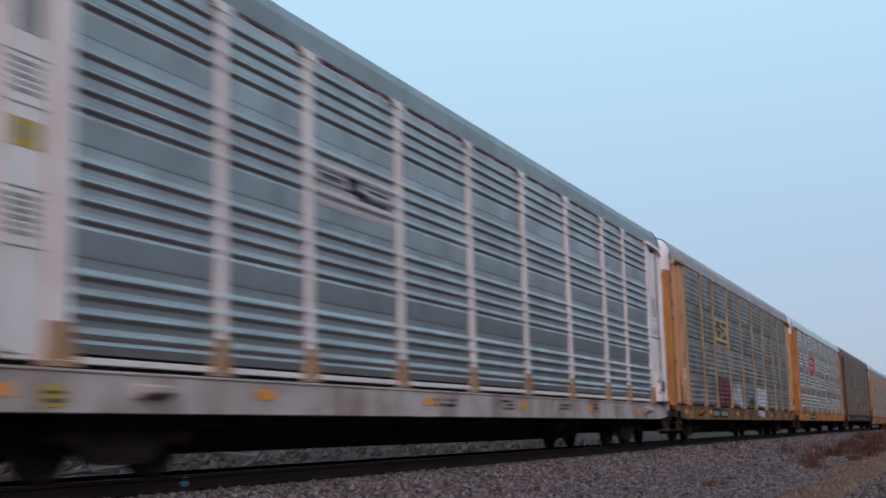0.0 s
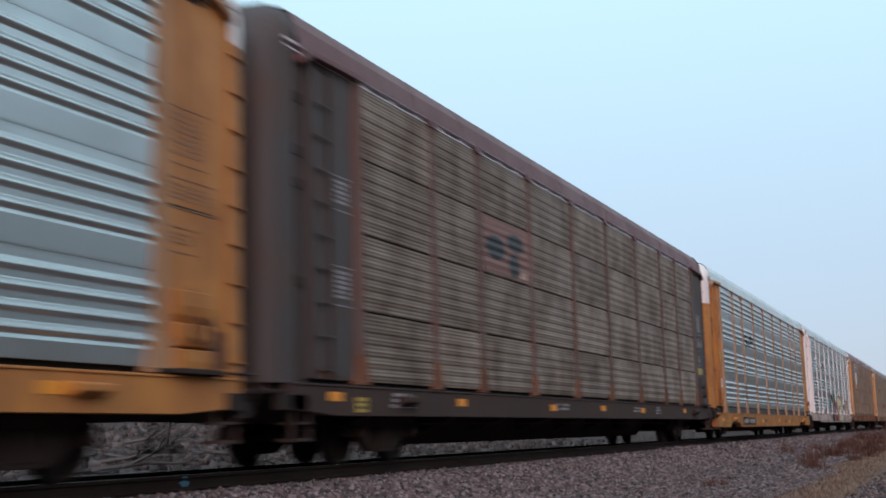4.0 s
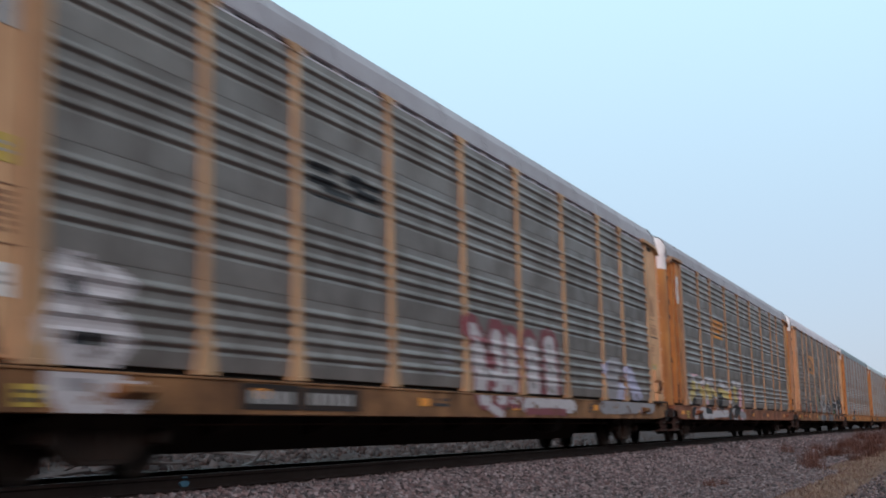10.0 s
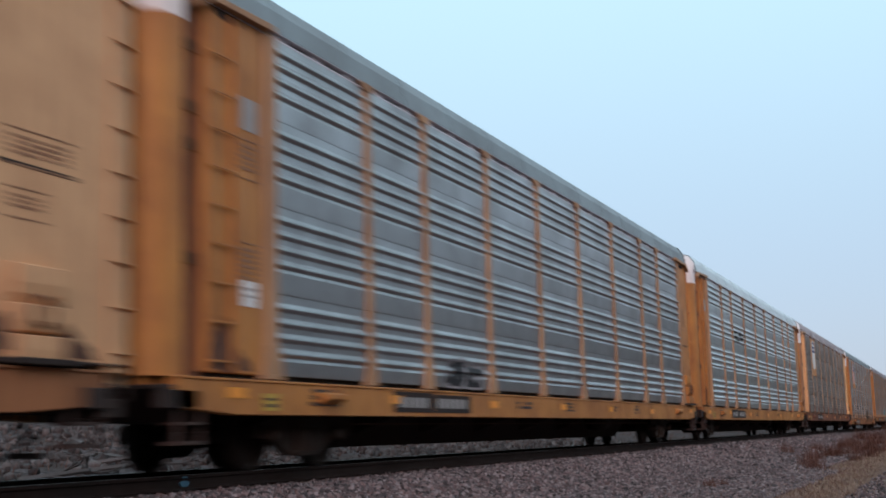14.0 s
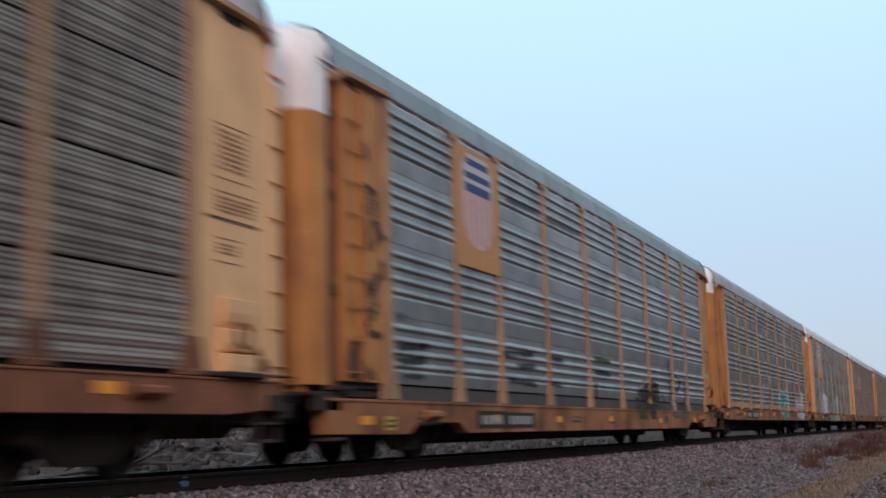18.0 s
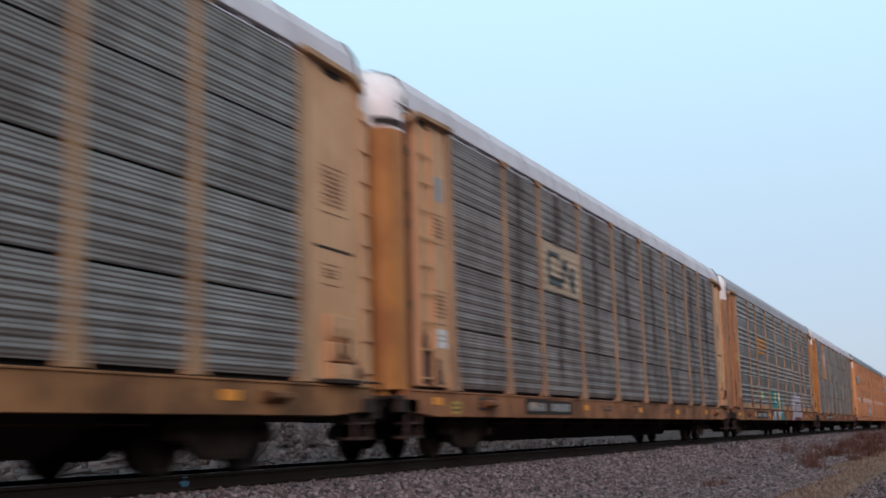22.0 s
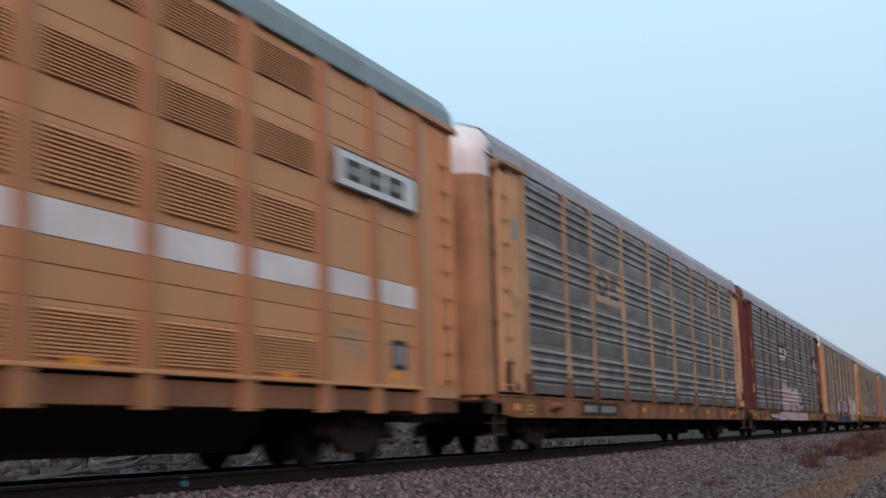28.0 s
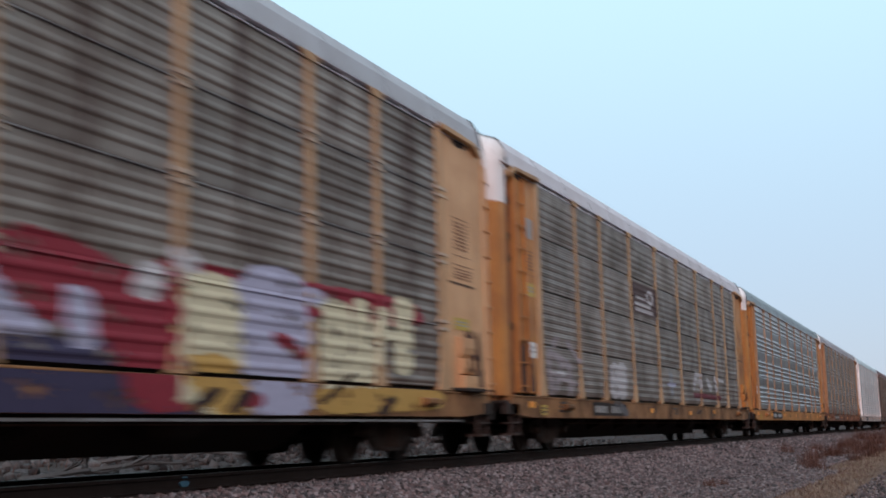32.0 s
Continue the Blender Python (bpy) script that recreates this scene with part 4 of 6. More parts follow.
    if k in STRAP:
        z0, z1 = STRAP[k]
        curve = [(1.476, 0.70), (1.474, 0.62), (1.466, 0.52), (1.446, 0.43), (1.416, 0.355), (1.366, 0.289), (1.295, 0.239), (1.2, 0.209)]
        put("hood_strap", Shape().prism(curve + [(x - 0.02, y + 0.03) for x, y in curve[::-1]], z0, z1, "z").mesh("hood_strap", [MAT["grime_shade"]]), car, label="black band across the white hood")
    for e in (0, 1):
        put("end_door", end_mesh(ends if e == 0 else endp, top, HOOD.get(k, 5.0)), car, (0, 0 if e == 0 else 28.45 + more, 0), 0 if e == 0 else math.pi)
        if e:
            put("roof_end_trim", kept(("trim", "dark"), lambda: Shape().prism([(1.522, 5.43), (1.470, 5.735), (1.322, 5.965), (0.955, 6.095), (0, 6.16), (-0.955, 6.095), (-1.322, 5.965), (-1.470, 5.735), (-1.522, 5.43), (-1.45, 5.43), (-1.4, 5.7), (-1.25, 5.9), (0, 6.08), (1.25, 5.9), (1.4, 5.7), (1.45, 5.43)], -0.015, 0.025).mesh("roof_end_trim", [MAT["grime_shade"]])), car, (0, 27.63 + more, 0))
        # black block deep in the recess by the door, its shade as colour
        put("door_seal", kept("recess_fill", lambda: Shape().box(1.25, 1.335, 0.62, 1.15, 0.95, 5.4).mesh("door_seal", [MAT["void"]])), car, (0, 0 if e == 0 else 28.45, 0), 0 if e == 0 else math.pi)
        if e == 1:
            put("corner_ladder", kept(("cornl", endp), lambda: corner_rungs(endp)), car, (0, 28.45 + more, 0))
    n = 14
    for i in range(n):
        put("roof_panel", roof_mesh(roof if isinstance(roof, list) else [roof], (26.8 + more) / n), car, (0, 0.82 + (26.8 + more) * i / n, 0))
    undercarriage(car, 0.65, 27.85, 4.05, 24.85)
    coupler(car, 0.45, -1)
    coupler(car, 28.1, 1)
    for e, y0 in ((0, 0.85), (1, 27.65)):
        put("sill_step", kept(("step", "dark"), lambda: Shape().box(1.44, 1.50, -0.22, -0.19, 0.36, 0.75).box(1.44, 1.50, 0.19, 0.22, 0.36, 0.75).box(1.28, 1.52, -0.22, 0.22, 0.34, 0.38).box(1.28, 1.52, -0.22, 0.22, 0.55, 0.58).mesh("sill_step", [MAT["dark"]])), car, (0, y0, 0))
    if k in (5, 23):
        put("air_pipe", kept(("pipe", paint), lambda: Shape().box(1.50, 1.53, 5.2, 26.6, 0.585, 0.615).mesh("air_pipe", [MAT["white" if paint == "white" else "strip"]])), car, label="thin pale pipe under the sill")
    def platform():
        sh = Shape().box(0.9, 1.52, -0.75, 0.55, 0.90, 0.95).box(1.46, 1.49, -0.8, 0.75, 1.11, 1.14).box(1.46, 1.49, 0.72, 0.75, 0.78, 1.14).box(1.46, 1.49, -0.3, -0.27, 0.9, 1.14)
        sh.box(1.30, 1.56, -1.25, -0.7, 1.08, 1.13).box(1.30, 1.55, 0.05, 0.4, 0.70, 0.90).box(1.2, 1.50, 0.35, 0.62, 0.62, 0.80)
        return sh.mesh("brake_platform", [MAT["grime_shade"]], 0.01)
    put("brake_platform", kept("platform", platform), car, (0, 27.55, 0), label="dark brake platform with handrail")
    put("cross_step", kept("xstep", lambda: Shape().box(0.8, 1.50, -0.35, 0.2, 0.92, 0.97).box(1.40, 1.53, -0.3, 0.35, 0.72, 0.92).box(1.42, 1.50, 0.3, 0.8, 1.0, 1.05).mesh("cross_step", [MAT["grime_shade"]], 0.01)), car, (0, 0.62, 0))
    for y0 in (3.9, 25.2):
        put("jacking_pad", kept(("jack", sill), lambda: Shape().prism([(1.50, 0.96), (1.66, 0.93), (1.66, 0.86), (1.50, 0.78)], -0.27, 0.27).mesh("jacking_pad", [MAT[sill]], 0.01)), car, (0, y0, 0) if not low else (0, y0, -0.2))
    def housing():
        line = [(1.46, 1.12), (1.60, 1.12), (1.61, 1.21), (1.61, 1.33), (1.49, 1.35), (1.57, 1.37), (1.60, 1.46), (1.60, 1.60), (1.49, 1.62), (1.55, 1.70), (1.57, 1.80), (1.57, 1.96), (1.46, 1.98)]
        sh = Shape().prism(line, -0.34, 0.28)
        return sh.mesh("hand_brake", [MAT["grime_shade" if endp == "red" else endp]], 0.006)
    if endp == "white":
        put("hinge_gap", kept("white gap", lambda: Shape().box(1.464, 1.474, 27.30, 27.42, 1.15, 5.3).mesh("hinge_gap", [MAT["rust"]])), car, label="rusty seam beside the end panel")
    # flat black strip, a recess's shade put on the panel as colour
    if endp == "red":
        put("hinge_gap", Shape().box(1.464, 1.474, 27.36, 27.60, 1.15, 5.3).mesh("hinge_gap", [MAT["grime_shade"]]), car, label="black strip painted as a shaded recess beside the end panel")
    brake = put("hand_brake", kept(("handbrake", endp), housing), car, (0, 26.95, 0), label="stepped hand brake housing")
    put("brake_wheel", kept("bwheel", lambda: Shape().lathe([(0.13, 0.0), (0.155, 0.02), (0.13, 0.04)], "x", (1.605, -0.05, 1.54), 14).mesh("brake_wheel", [MAT["stain"]])), brake)
    put("brake_tray", kept("btray", lambda: Shape().box(1.47, 1.64, -0.40, 0.46, 1.075, 1.135).mesh("brake_tray", [MAT["grime_shade"]], 0.008)), brake, label="dark tray under the housing")
    put("grab_slot", kept("slot", lambda: Shape().prism([(-0.55, -0.01), (0.55, -0.02), (0.55, 0.02), (-0.55, 0.03)], 1.466, 1.474, "x").mesh("grab_slot", [MAT["grime_shade"]])), car, (0, 26.92, 2.86), label="dark slot in the end panel")
    small_marks(car, k, z_sill, "ink" if sill in ("white", "yellow", "orange", "ochre", "sill_yellow", "sill_rust", "sill_white", "amber") else "g_grey", plate)
    return car


def wall_car(k, y, label, posts, lo, hi, door_at, stripe, blank):
    """One half of an articulated car carrier: smooth tan wall sheets with louvres and a white band."""
    car = tagged(new("articulated_car_carrier"), label, "rail car", "cars of the freight train")
    car.matrix_basis = pose(XC, y, 0)
    # black core again, standing for the unlit space inside the walls
    put("inner_lining", kept(("core_fill", lo), lambda: Shape().box(-1.40, 1.40, lo + 0.1, hi - 0.1, 1.04, 5.5).mesh("inner_lining", [MAT["void"]])), car)

    def louvre():
        # backing in the darker tan, the shade between the slats
        sh = Shape().box(0.0, 0.004, -0.68, 0.68, 0.0, 0.52, 1)
        for i in range(12):
            z = 0.0433 * i
            sh.prism([(0.004, z), (0.030, z - 0.010), (0.030, z + 0.006), (0.004, z + 0.026)], -0.7, 0.7)
        return sh.mesh("louvre", [MAT["tan"], MAT["tan_shaded"]])
    lv = kept("louvre", louvre)
    for s in (-1, 1):
        turn = 0 if s > 0 else math.pi
        my = (lambda v: v) if s > 0 else (lambda v: lo + hi - v)
        put("side_sill", kept(("tsill", lo), lambda: Shape().box(1.30, 1.47, lo, hi, 0.74, 1.02).mesh("side_sill", [MAT["tan_sill"]], 0.008)), car, (0, 0 if s > 0 else lo + hi, 0), turn)
        put("lower_rail", kept(("trail", lo), lambda: Shape().box(1.36, 1.535, lo, hi, 1.06, 1.105).mesh("lower_rail", [MAT["tan"]], 0.006)), car, (0, 0 if s > 0 else lo + hi, 0), turn)
        put("eave_rail", kept(("teave", lo), lambda: Shape().box(1.36, 1.53, lo, hi, 5.41, 5.47).mesh("eave_rail", [MAT["roof_teal"]], 0.006)), car, (0, 0 if s > 0 else lo + hi, 0), turn)
        for p in posts:
            put("post", kept("tpost", lambda: Shape().prism([(-0.1, -0.12), (-0.015, -0.12), (0.0, -0.10), (0.0, 0.10), (-0.015, 0.12), (-0.1, 0.12)], 0.80, 5.41, "z").prism([(-0.17, 0.70), (0.17, 0.70), (0.13, 0.98), (-0.13, 0.98)], -0.1, 0.004, "x").mesh("post", [MAT["tan_shaded"]], 0.005)), car, (s * 1.53, my(p), 0), turn)
        for i, (p, q) in enumerate(zip(posts, posts[1:])):
            w = q - p - 0.1
            for a, b in zip((1.105, 1.70, 2.02, 2.28, 2.64, 3.42, 3.78, 4.42, 4.80, 5.10), (1.70, 2.02, 2.28, 2.64, 3.42, 3.78, 4.42, 4.80, 5.10, 5.41)):
                band = a == 2.28
                if band and i in blank:
                    mat = "ink"
                else:
                    mat = "white" if band else "tan"
                put("panel", kept(("tp", round(w, 2), a, mat), lambda: Shape().box(-0.04, 0.0, -w / 2, w / 2, 0.0, b - a - 0.009).mesh("panel", [MAT[mat]], 0.004)), car, (s * 1.47, my((p + q) / 2), a), turn)
            if w > 1.6:
                for z, big in ((1.17, 0), (2.78, 1), (3.80, 0), (4.82, 0)):
                    o = put("louvre", lv, car, (s * 1.472, my((p + q) / 2), z), turn)
                    o.scale = (1, (w - 0.34) / 1.4, 1.08 if big else 0.90)
    n = 10
    for i in range(n):
        put("roof_panel", roof_mesh(["roof_teal"], (hi - lo) / n), car, (0, lo + (hi - lo) * i / n, 0.03))
    near, far = (lo, hi) if door_at < 10 else (hi, lo)
    way = 1 if door_at < 10 else -1
    # closed end with door, rounded, and its ladder side
    put("end_door", end_mesh("tan", "white", 4.80), car, (0, near - 2.0 if way > 0 else near + 2.0, 0), 0 if way > 0 else math.pi)
    for s in (-1, 1):
        turn = 0 if s > 0 else math.pi
        put("end_panel", kept("tend", lambda: Shape().box(1.36, 1.47, -0.8, 0.8, 0.95, 5.40).mesh("end_panel", [MAT["tan"]], 0.01)), car, (0, near - way * 0.72, 0), turn)
        put("end_fascia", kept("tfascia", lambda: Shape().prism([(1.40, 5.38), (1.56, 5.39), (1.55, 5.48), (1.40, 5.52)], -0.9, 0.9).mesh("end_fascia", [MAT["tan_shaded"]], 0.008)), car, (0, near - way * 0.7, 0), turn)
        ladder(car, s * 1.475, near - way * 1.0, turn, "tan", s < 0)
    put("end_roof", roof_mesh(["roof_teal"], 1.55), car, (0, near - 1.5 if way > 0 else near, 0.03))
    put("end_sill", kept("tendsill", lambda: Shape().box(-1.45, 1.45, -0.75, 0.75, 0.72, 1.0).mesh("end_sill", [MAT["rust"]], 0.02)), car, (0, near - way * 0.75, 0))
    # dark bellows between the two halves
    if way > 0:
        put("bellows", kept("bellows", lambda: Shape().prism([(1.49, 0.75), (1.49, 5.45), (1.40, 5.75), (1.2, 5.98), (0, 6.1), (-1.2, 5.98), (-1.40, 5.75), (-1.49, 5.45), (-1.49, 0.75)], -0.01, 0.36).mesh("bellows", [MAT["void"]])), car, (0, hi, 0), label="dark rubber bellows")
    else:
        put("bellows", STORE["bellows"], car, (0, lo - 0.31, 0), label="dark rubber bellows")
    if way > 0:
        undercarriage(car, lo - 1.5, hi, lo + 1.4, hi + 0.15)
        coupler(car, lo - 2.1, -1)
    else:
        put("centre_sill", kept("csillb", lambda: Shape().prism([(lo, 0.58), (lo + 1.5, 0.58), (lo + 2.4, 0.235), (hi - 3.4, 0.235), (hi - 2.6, 0.58), (hi + 1.4, 0.62), (hi + 1.4, 0.96), (lo, 0.96)], -0.33, 0.33, "x").mesh("centre_sill", [MAT["dark"]])), car)
        put("deck", kept("deckb", lambda: Shape().box(-1.36, 1.36, lo, hi, 0.93, 1.03).mesh("deck", [MAT["dark"]])), car)
        truck(car, hi - 1.4)
        coupler(car, hi + 2.1, 1)
    refl = kept("refl2", lambda: Shape().box(0, 0.006, -0.2, 0.2, -0.06, 0.06).mesh("reflector", [MAT["reflector"]]))
    for i, (p, q) in enumerate(zip(posts, posts[1:])):
        if i % 2 == 0:
            put("reflector", refl, car, (1.508 if q - p > 1.7 else 1.472, (p + q) / 2 - 0.1, 1.135 if q - p > 1.7 else 1.25), label="orange reflective strip")
    put("placard", kept("placard", lambda: Shape().box(0, 0.01, -0.24, 0.24, 0, 0.42).box(0.01, 0.014, -0.17, 0.17, 0.06, 0.34, 1).mesh("placard", [MAT["ink"], MAT["g_grey"]])), car, (1.472, posts[0] + 0.55 if way < 0 else posts[-1] - 0.55, 1.35), label="small dark placard")
    if way < 0:
        put("placard", STORE["placard"], car, (1.472, posts[-1] - 0.75, 1.35), label="small dark placard")
        put("lettering", kept("tbars", lambda: bars(0.8, 0.45, 5, 3).mesh("lettering", [MAT["g_tan"]])), car, (1.473, posts[-2] - 1.1, 1.4))
    return car


def wall_surface(style, y, z):
    return 1.472 if all(abs(y - p) > 0.12 for p in style) else 1.533


def number_on_band(car, y0, y1):
    sh = Shape()
    y = y0
    while y < y1 - 0.15:
        sh.box(0, 0.004, y, y + 0.16, 0.08, 0.26)
        y += 0.23
    put("lettering", sh.mesh("lettering", [MAT["chalk"]]), car, (1.473, 0, 2.27))


OFFSETS = [PITCH * k if k <= 19 else PITCH * 19 + (22.3 if k == 20 else 44.6 + PITCH * (k - 21)) for k in range(31)]
for k, slack in ((8, -0.12), (14, -0.06), (21, -0.36), (22, -0.33)):      # couplings run in or out
    OFFSETS[k] += slack


def rolled(t):
    """How far the train has come at t seconds: where car 0 begins."""
    u = t / 10
    return 6.4266 - 197.239 * u - 2.61185 * u * u + 0.0155 * u ** 3


CARS = {}
COATS = {}                          # sprayed layers on each car


def add(k, *args, **kw):
    CARS[k] = car_carrier(k, rolled(0) + OFFSETS[k], *args, **kw)
    return CARS[k]


def tag(k, style, seed, y0, y1, z0, z1, n, mats, fills, lines, core=None, cloud=None, label="", ragged=0.18, fog=0.09):
    decal(CARS[k], "graffiti", style, y0 - 0.3, y1 + 0.3, max(0.68, z0), z1, letters(seed, y0, y1, z0, z1, n, fills, lines, core, ragged, cloud, fog), mats, label)


def flat_plate(style, y, z):
    return OUT[style] - 0.002


def mural(k, style, a, b, z1, label, hues, rects):
    """Painted forms on the flank between a and b, each a block or a disc."""
    decal(CARS[k], "graffiti", style, a, b, 0.66, z1, box_paint(*rects), hues, label)


def spray(k, style, label, broad, hues, strokes):
    """Sprayed forms as strokes (hue, half width, then y and z of each bend), broad times as broad along the car as upright, the last on top."""
    ys = [c for st in strokes for c in st[2::2]]
    wide = broad * max(st[1] for st in strokes)
    y0, y1 = min(ys) - wide, max(ys) + wide
    z1 = max(max(st[3::2]) + st[1] for st in strokes) + 0.05

    def away(y, z, ya, za, yb, zb):
        y, dy, dz = (y - ya) / broad, (yb - ya) / broad, zb - za
        t = max(0, min(1, (y * dy + (z - za) * dz) / max(1e-6, dy * dy + dz * dz)))
        return math.hypot(y - t * dy, z - za - t * dz)
    pieces = []
    for hue, r, *pts in strokes:
        if len(pts) == 2:
            pts = pts + pts
        for ya, za, yb, zb in zip(pts[0::2], pts[1::2], pts[2::2], pts[3::2]):
            pieces.append((hue, r, ya, za, yb, zb, min(ya, yb) - 1.2 * r * broad, max(ya, yb) + 1.2 * r * broad))

    def paint(y, z):
        c = -1
        fray = 1 + 0.09 * math.sin(13 * y + 5 * z) * math.sin(17 * z - 4 * y)
        for hue, r, ya, za, yb, zb, lo, hi in pieces:
            if lo < y < hi and away(y, z, ya, za, yb, zb) < r * fray:
                c = hue
        return c
    COATS[k] = COATS.get(k, 0) + 1
    decal(CARS[k], "graffiti", style, y0, y1, 0.66, z1, paint, hues, label, step=0.05, zstep=0.02, coat=0.008 + 0.004 * COATS[k])


def run_stains(k, style, density, label):
    """Dark runs down the middle of every bay, thinning out towards the sill."""
    for p, q in zip(EDGES[1:], EDGES[2:]):
        c = (p + q) / 2 - 0.2

        def paint(y, z):
            u = abs(y - c) / 0.34
            col, seg = int(y / 0.03), int(z / 0.22 + 3 * math.sin(y * 40))
            h = 0.45 * (abs(math.sin(12.9898 * col + 78.233 * seg) * 43758.5) % 1) + 0.55 * (abs(math.sin(7.13 * col) * 1234.5) % 1)
            return 0 if h < (1 - u * u) * density * (0.3 + 0.7 * (z - 1.1) / 4.2) else -1
        decal(CARS[k], "rust_stain", style, c - 0.33, c + 0.33, 1.3, 5.34, paint, ["g_run"], label, step=0.03, zstep=0.02, coat=0.006)


# --- car 0: white posts, silver panels
add(0, "silver car carrier with white posts and a pale plate emblem", "wide", "steel", "white", "roof_teal", "white", "white", plate=False, foot="post_tan")
decal(CARS[0], "emblem", "wide", 7.5, 9.9, 3.42, 4.06, box_paint((7.5, 9.9, 3.42, 4.06, 0), (7.6, 8.3, 3.78, 3.86, 1), (8.4, 8.8, 3.72, 3.94, 1), (8.7, 9.0, 3.66, 3.78, 1), (9.0, 9.75, 3.80, 3.88, 1), (9.0, 9.75, 3.66, 3.73, 1), (7.7, 9.7, 3.5, 3.53, 2)), ["g_white", "ink", "g_grey"], "pale plate with dark slab emblem", zstep=0.03)
SLABS = [(7.4, 10.0, 3.2, 4.27, 0), (7.65, 8.7, 3.50, 4.08, 1, 1), (8.0, 8.35, 3.72, 3.86, 0), (8.85, 9.7, 3.93, 4.08, 1), (8.85, 9.45, 3.72, 3.86, 1), (8.85, 9.7, 3.50, 3.64, 1), (7.65, 9.75, 3.28, 3.37, 1)]
# --- car 1: fine corrugation, yellow
add(1, "grey car carrier with yellow posts, emblem plate and faded graffiti", "fine", "dull", "straw", "roof_grey", "orange", "white", sill="yellow", endp="yellow")
decal(CARS[1], "emblem", "fine", 7.45, 9.95, 3.2, 4.17, box_paint(*SLABS), ["g_maize", "ink"], "yellow plate with a black disc and slabs")
decal(CARS[1], "emblem", "fine", 7.55, 9.85, 3.22, 3.40, box_paint((7.7, 9.6, 3.25, 3.37, 0)), ["ink"])
decal(CARS[1], "graffiti", "fine", 7.4, 10.0, 1.12, 2.1, box_paint((7.45, 9.95, 1.15, 2.1, 0)), ["g_maroon"], "dark red buffed patch of paint")
tag(1, "fine", 11, 10.4, 12.4, 1.1, 2.1, 2, ["g_grey", "g_white"], [1], 0, label="white sprayed letters")
spray(1, "fine", "pale grey sprayed letters", 1.9, ["g_chalk", "g_black", "g_smoke"],
      [(0, 0.2, 16.24, 1.74, 18.28, 1.69), (0, 0.21, 16.32, 1.46, 18.05, 1.36), (0, 0.06, 18.5, 1.93, 18.72, 1.36), (1, 0.04, 16.84, 1.85, 16.99, 1.81),
       (1, 0.04, 16.91, 1.5), (1, 0.03, 16.13, 1.82, 16.32, 1.6), (0, 0.12, 16.1, 0.93, 17.58, 0.88), (2, 0.12, 15.29, 1.02, 15.7, 0.84),
       (2, 0.05, 15.61, 1.4, 15.51, 1.21)])
spray(1, "fine", "grey and black sprayed strokes", 1.6, ["g_steel", "g_black", "g_smoke"],
      [(0, 0.07, 14.13, 1.91, 14.03, 1.6), (0, 0.05, 13.79, 1.57, 14.42, 1.54), (0, 0.04, 13.64, 1.44, 13.96, 1.41), (1, 0.06, 14.26, 1.37, 14.21, 1.13),
       (1, 0.07, 14.7, 1.49, 14.94, 1.19), (0, 0.05, 15.23, 1.48, 15.11, 1.17), (0, 0.02, 14.41, 1.67, 15.3, 1.72), (2, 0.07, 13.97, 0.88)])
# --- car 2: bright silver, orange, red plate
add(2, "bright silver car carrier with orange posts and a red emblem plate", "wide", "silver", "ochre", "roof_pale", "orange", "white", sill="orange")
decal(CARS[2], "emblem", "wide", 7.5, 10.0, 3.35, 4.2, box_paint((7.5, 10.0, 3.35, 4.2, 0), (7.7, 9.8, 3.98, 4.05, 1), (7.7, 9.4, 3.82, 3.92, 1), (7.9, 9.6, 3.60, 3.68, 1), (7.9, 8.8, 3.46, 3.53, 1)), ["g_crimson", "g_white"], "red plate with white bars", zstep=0.03)
# --- car 3: brown, grimy
add(3, "grimy brown car carrier with dark posts, rusty feet and maroon roof", "fine", "grime", "brown", "roof_maroon", "brown", "brown", sill="dark", plate=False, foot="rust", rail="roof_maroon", endp="brown")
decal(CARS[3], "emblem", "fine", 7.4, 10.0, 3.26, 4.27, box_paint((7.4, 10.0, 3.26, 4.27, 0), (7.6, 8.6, 3.5, 3.95, 1, 1), (8.75, 9.65, 3.75, 4.1, 1, 1), (8.8, 9.4, 3.27, 3.72, 1, 1), (9.45, 9.85, 3.3, 3.42, 2)), ["g_rosy", "ink", "g_salmon"], "faded rosy plate with black smudged letters")
# --- car 4: bright silver, orange, dropped sill
add(4, "bright silver car carrier with orange posts, deep sill and dark emblem", "wide", "silver", "ochre", "roof_pale", "orange", "white", sill="orange", low=True)
EMBLEM = box_paint((7.6, 8.3, 3.86, 3.95, 0), (7.6, 8.4, 3.70, 3.77, 0), (8.0, 8.9, 3.60, 3.68, 0), (8.7, 9.2, 3.82, 3.98, 0), (8.9, 9.7, 3.70, 3.80, 0), (9.2, 9.8, 3.86, 3.93, 0), (7.7, 9.8, 3.50, 3.53, 0))
decal(CARS[4], "emblem", "wide", 7.5, 9.9, 3.45, 4.05, EMBLEM, ["ink"], "dark slab emblem painted on the ribs", zstep=0.03)
